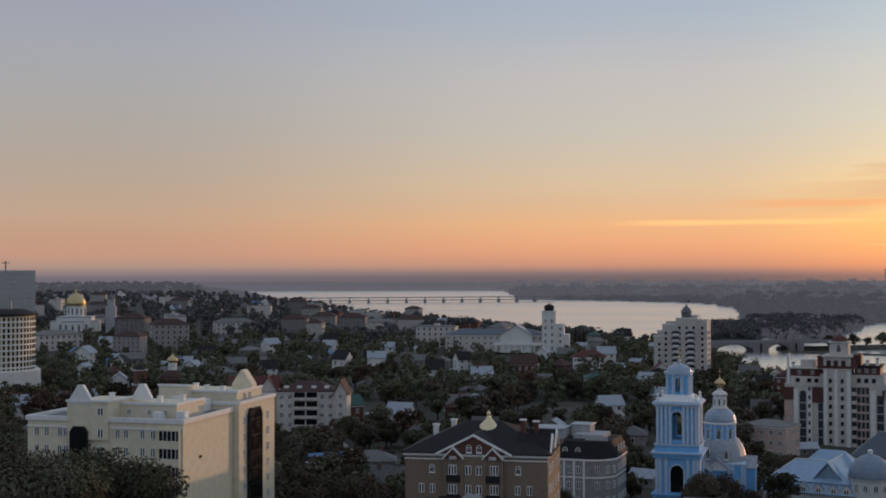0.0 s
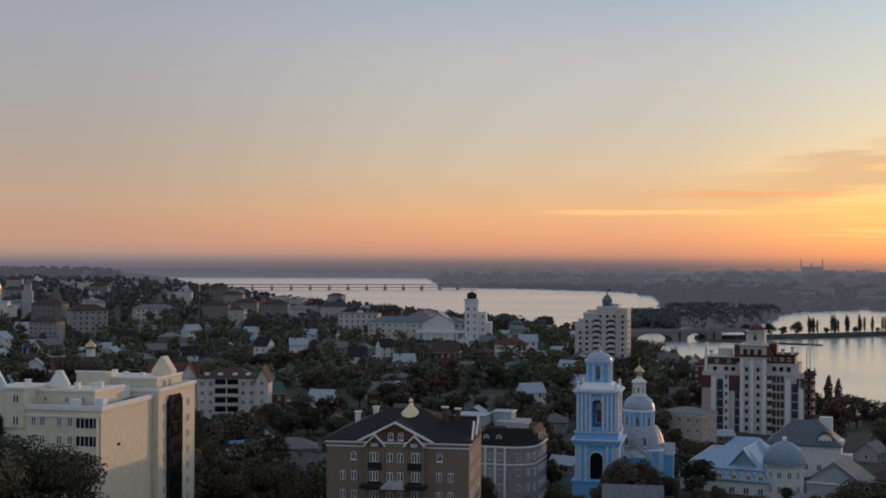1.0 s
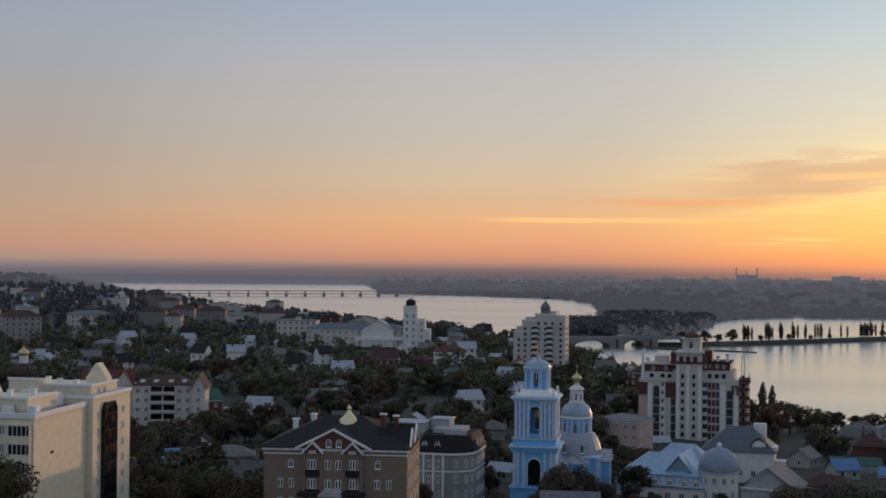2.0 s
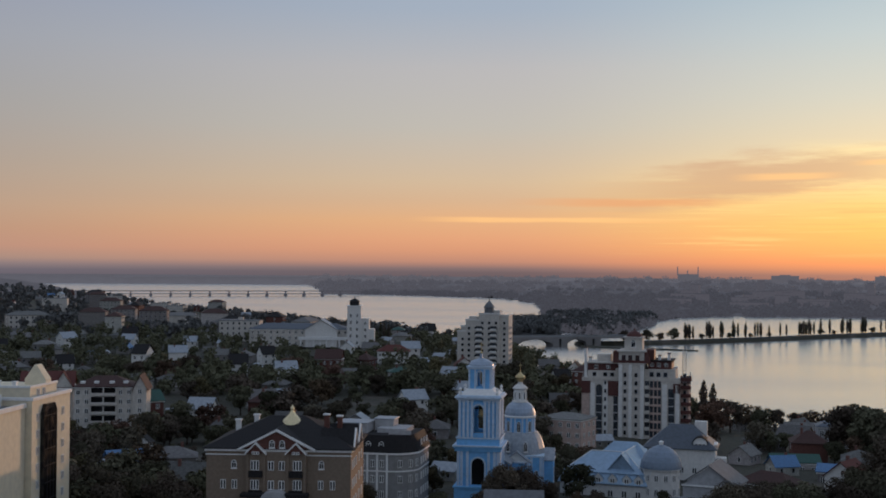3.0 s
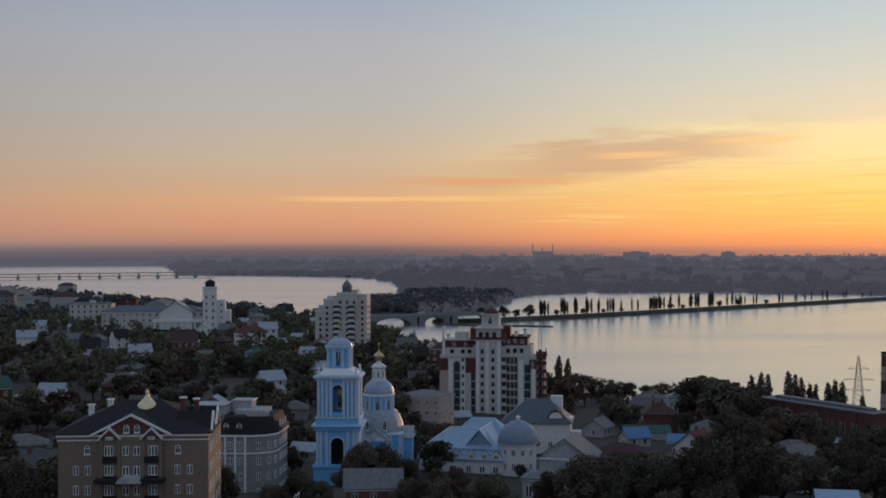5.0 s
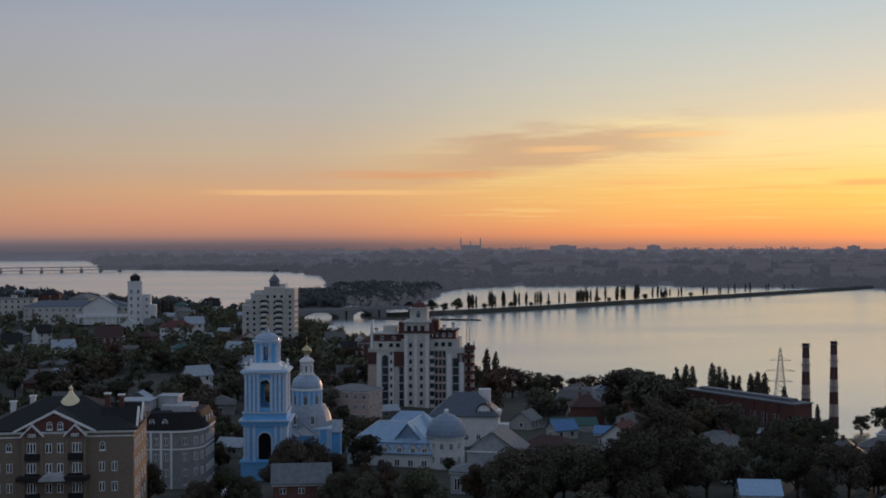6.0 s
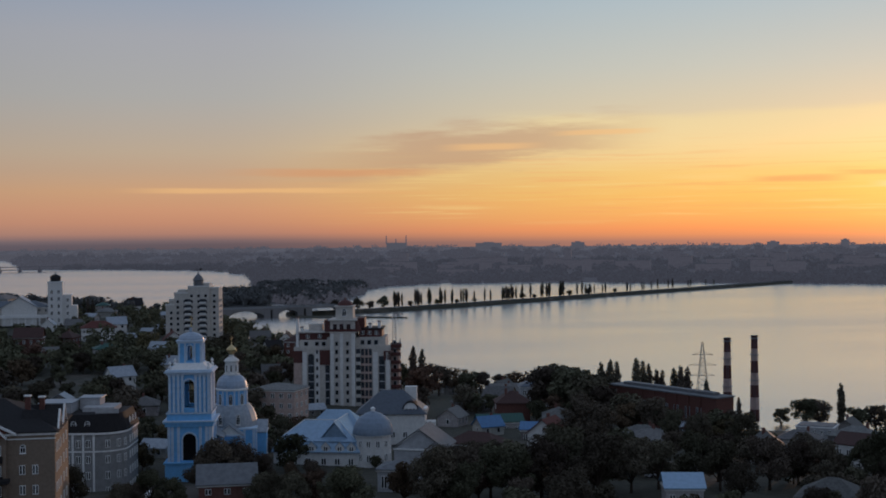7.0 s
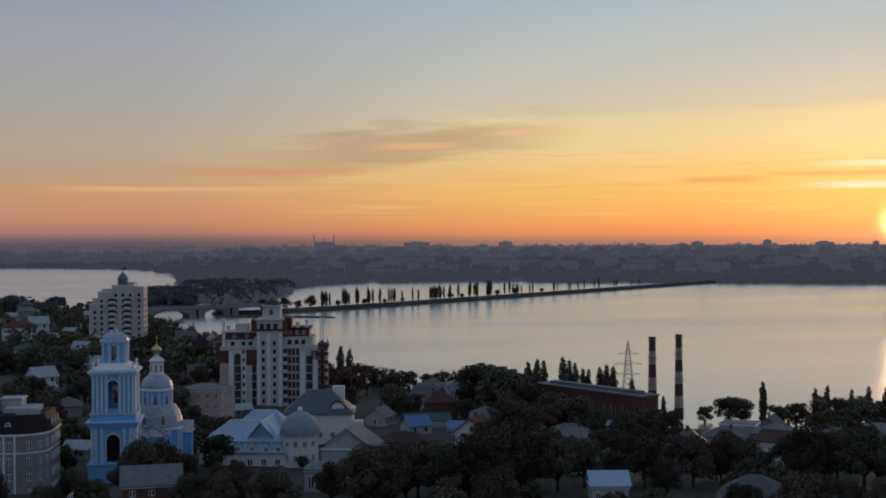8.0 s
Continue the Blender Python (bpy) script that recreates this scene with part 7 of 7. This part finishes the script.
def far_woods():
    rng, near, far = random.Random(15), [], []
    while len(near) < 2100:
        az, d = rng.uniform(-0.8, 7.2), 1290 + 1200 * rng.random() ** 1.5
        x, y = polar_xy(az, d)
        if ground_z(x, y) < 0.8:
            continue
        near.append((x, y, ground_z(x, y), rng.uniform(6, 12), rng.uniform(5, 8)))
    while len(far) < 2300:
        az = rng.uniform(-9.5, 36)
        f = float(np.interp(az, FAR_AZ, FAR_D))
        d = f + 10 + (4800 - f) * rng.random() ** 2.2
        if d > 4850:
            continue
        x, y = polar_xy(az, d)
        s = 6 + d * 0.003
        far.append((x, y, ground_z(x, y) - 2, rng.uniform(6, 9), s * rng.uniform(0.8, 1.6)))
    # cape trees in the paler leaf, haze put into its base colour
    woods("cape_woods", "dark wooded cape across the water", "hazeleaf", [r for r in near if math.hypot(r[0], r[1]) < 1750], 150, 1.1, 4)
    # these nearer far-bank woods glow a little, imitating haze
    woods("cape_back_woods", "hazy woods behind the cape", "farglow", [r for r in near if math.hypot(r[0], r[1]) >= 1750], 70, 2.6, 7)
    woods("far_woods", "hazy distant woods along the far bank", "farglow", [r for r in far if math.hypot(r[0], r[1]) < 3200], 70, 3.2, 5)
    # the two farthest bands of woods glow most, in place of haze
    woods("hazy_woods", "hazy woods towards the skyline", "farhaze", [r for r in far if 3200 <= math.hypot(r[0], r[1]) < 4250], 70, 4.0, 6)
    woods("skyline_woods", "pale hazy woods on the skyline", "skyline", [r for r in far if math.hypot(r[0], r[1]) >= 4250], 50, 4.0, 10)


town_woods()
far_woods()


def causeway_trees():
    rng = random.Random(21)
    us = np.linspace(0, 1, 400)
    azs = [polar(*along_dam(u).xy)[0] for u in us]
    for az, n in ((7.75, 2), (8.0, 2), (8.85, 4), (9.2, 2), (9.95, 2), (10.2, 1), (10.8, 2), (11.05, 1), (11.8, 2), (12.75, 4), (13.2, 2), (13.75, 1), (14.45, 3), (15.2, 2), (15.3, 1), (16.0, 2), (16.7, 2), (17.3, 2), (18.0, 1), (18.6, 2), (19.4, 1), (20.1, 2), (21.0, 1), (21.8, 1)):
        u = float(np.interp(az, azs, us))
        for _ in range(int(n * 1.7 + 0.5)):
            p = along_dam(min(1, u + rng.uniform(-.007, .007)))
            place(rng.choice(POPLAR), pose(p.x + rng.uniform(-3, 3), p.y + rng.uniform(5, 9), 2.9, 0, 0, rng.uniform(0, 360)), rng.uniform(0.78, 1.0) * (1 if az < 16.5 else 0.75), "poplars on the causeway")
    for az in (8.4, 9.6, 10.5, 11.3, 13.45, 14.0, 15.6, 16.4, 17.6, 7.2, 6.6, 6.0, 5.4, 5.0):
        u = float(np.interp(az, azs, us))
        p = along_dam(u)
        place(SHRUB[0], pose(p.x, p.y + 7, 2.6, 0, 0, rng.uniform(0, 360)), rng.uniform(0.7, 1.3) * (1.6 if az < 7.5 else 1), "bushes on the causeway")


causeway_trees()


# ---- far bank: blocks paled by a haze glow, chimneys of a power station ----
def far_bank():
    rng = random.Random(30)
    kinds = []
    for w, dep, h in ((60, 14, 26), (38, 14, 30), (90, 20, 16), (24, 20, 44)):
        b = thing("distant_block", pose(0, 0, 0), "hazy distant apartment block on the far bank", "building", "blocks of the far bank")
        # wall and roof glow faintly to stand in for haze
        part("wall", boxes((-w / 2, w / 2, 0, dep, -3, h)), M["wallglow"], b)
        part("roof", boxes((-w / 2 - 0.5, w / 2 + 0.5, -0.5, dep + 0.5, h, h + 1.2)), M["farglow"], b)
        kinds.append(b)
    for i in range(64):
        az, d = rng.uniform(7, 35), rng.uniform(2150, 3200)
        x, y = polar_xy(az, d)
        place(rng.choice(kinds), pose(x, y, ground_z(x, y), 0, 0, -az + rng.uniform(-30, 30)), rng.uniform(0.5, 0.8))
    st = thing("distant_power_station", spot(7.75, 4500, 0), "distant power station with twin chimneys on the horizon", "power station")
    # station and high blocks share the skyline's emission haze
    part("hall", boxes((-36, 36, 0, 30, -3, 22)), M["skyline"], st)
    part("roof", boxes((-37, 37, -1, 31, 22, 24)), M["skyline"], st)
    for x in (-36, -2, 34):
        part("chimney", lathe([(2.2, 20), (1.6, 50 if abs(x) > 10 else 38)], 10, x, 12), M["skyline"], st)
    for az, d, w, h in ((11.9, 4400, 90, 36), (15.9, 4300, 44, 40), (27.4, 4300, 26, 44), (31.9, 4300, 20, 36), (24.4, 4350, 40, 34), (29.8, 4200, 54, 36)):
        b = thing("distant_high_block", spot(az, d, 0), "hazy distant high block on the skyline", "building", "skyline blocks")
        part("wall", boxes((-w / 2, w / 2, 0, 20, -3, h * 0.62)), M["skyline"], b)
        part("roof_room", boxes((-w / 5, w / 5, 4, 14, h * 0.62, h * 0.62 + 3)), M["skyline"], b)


far_bank()


# ---- parked cars in the streets ----
def car(az, d, turn, paint, label):
    c = thing("car", spot(az, d, turn, sink=-0.02), label, "car", "parked cars")
    prof = [(-2.1, 0.35), (2.1, 0.35), (2.15, 0.75), (1.3, 0.9), (0.7, 1.42), (-1.1, 1.45), (-1.8, 0.95), (-2.15, 0.8)]
    part("body", prism(bmesh.new(), prof, -0.85, 0.85), M[paint], c)
    part("windows", prism(bmesh.new(), [(1.15, 0.93), (0.68, 1.36), (-1.05, 1.38), (-1.6, 0.95)], -0.87, 0.87), M["glass"], c)
    for x in (-1.3, 1.3):
        for y in (-0.86, 0.66):
            q = lathe([(0.32, 0), (0.32, 0.2)], 12)
            bmesh.ops.transform(q, matrix=Matrix.Translation((x, y, 0.32)) @ Matrix.Rotation(-math.pi / 2, 4, "X"), verts=q.verts)
            part("wheel", q, M["rubber"], c)


car(-4.1, 318, 75, "carblue", "blue car parked by the white house")
car(-3.2, 278, 75, "carwhite", "white car parked by the white house")
car(-15.6, 330, 20, "carwhite", "white car parked between garden fences")
car(12.4, 300, 20, "carwhite", "white car parked among the trees")
car(10.6, 318, -30, "carwhite", "white car parked beside low houses")
car(19.2, 305, 40, "carwhite", "white car parked near the boiler house")
car(9.2, 292, 15, "carwhite", "white car parked in the yard")
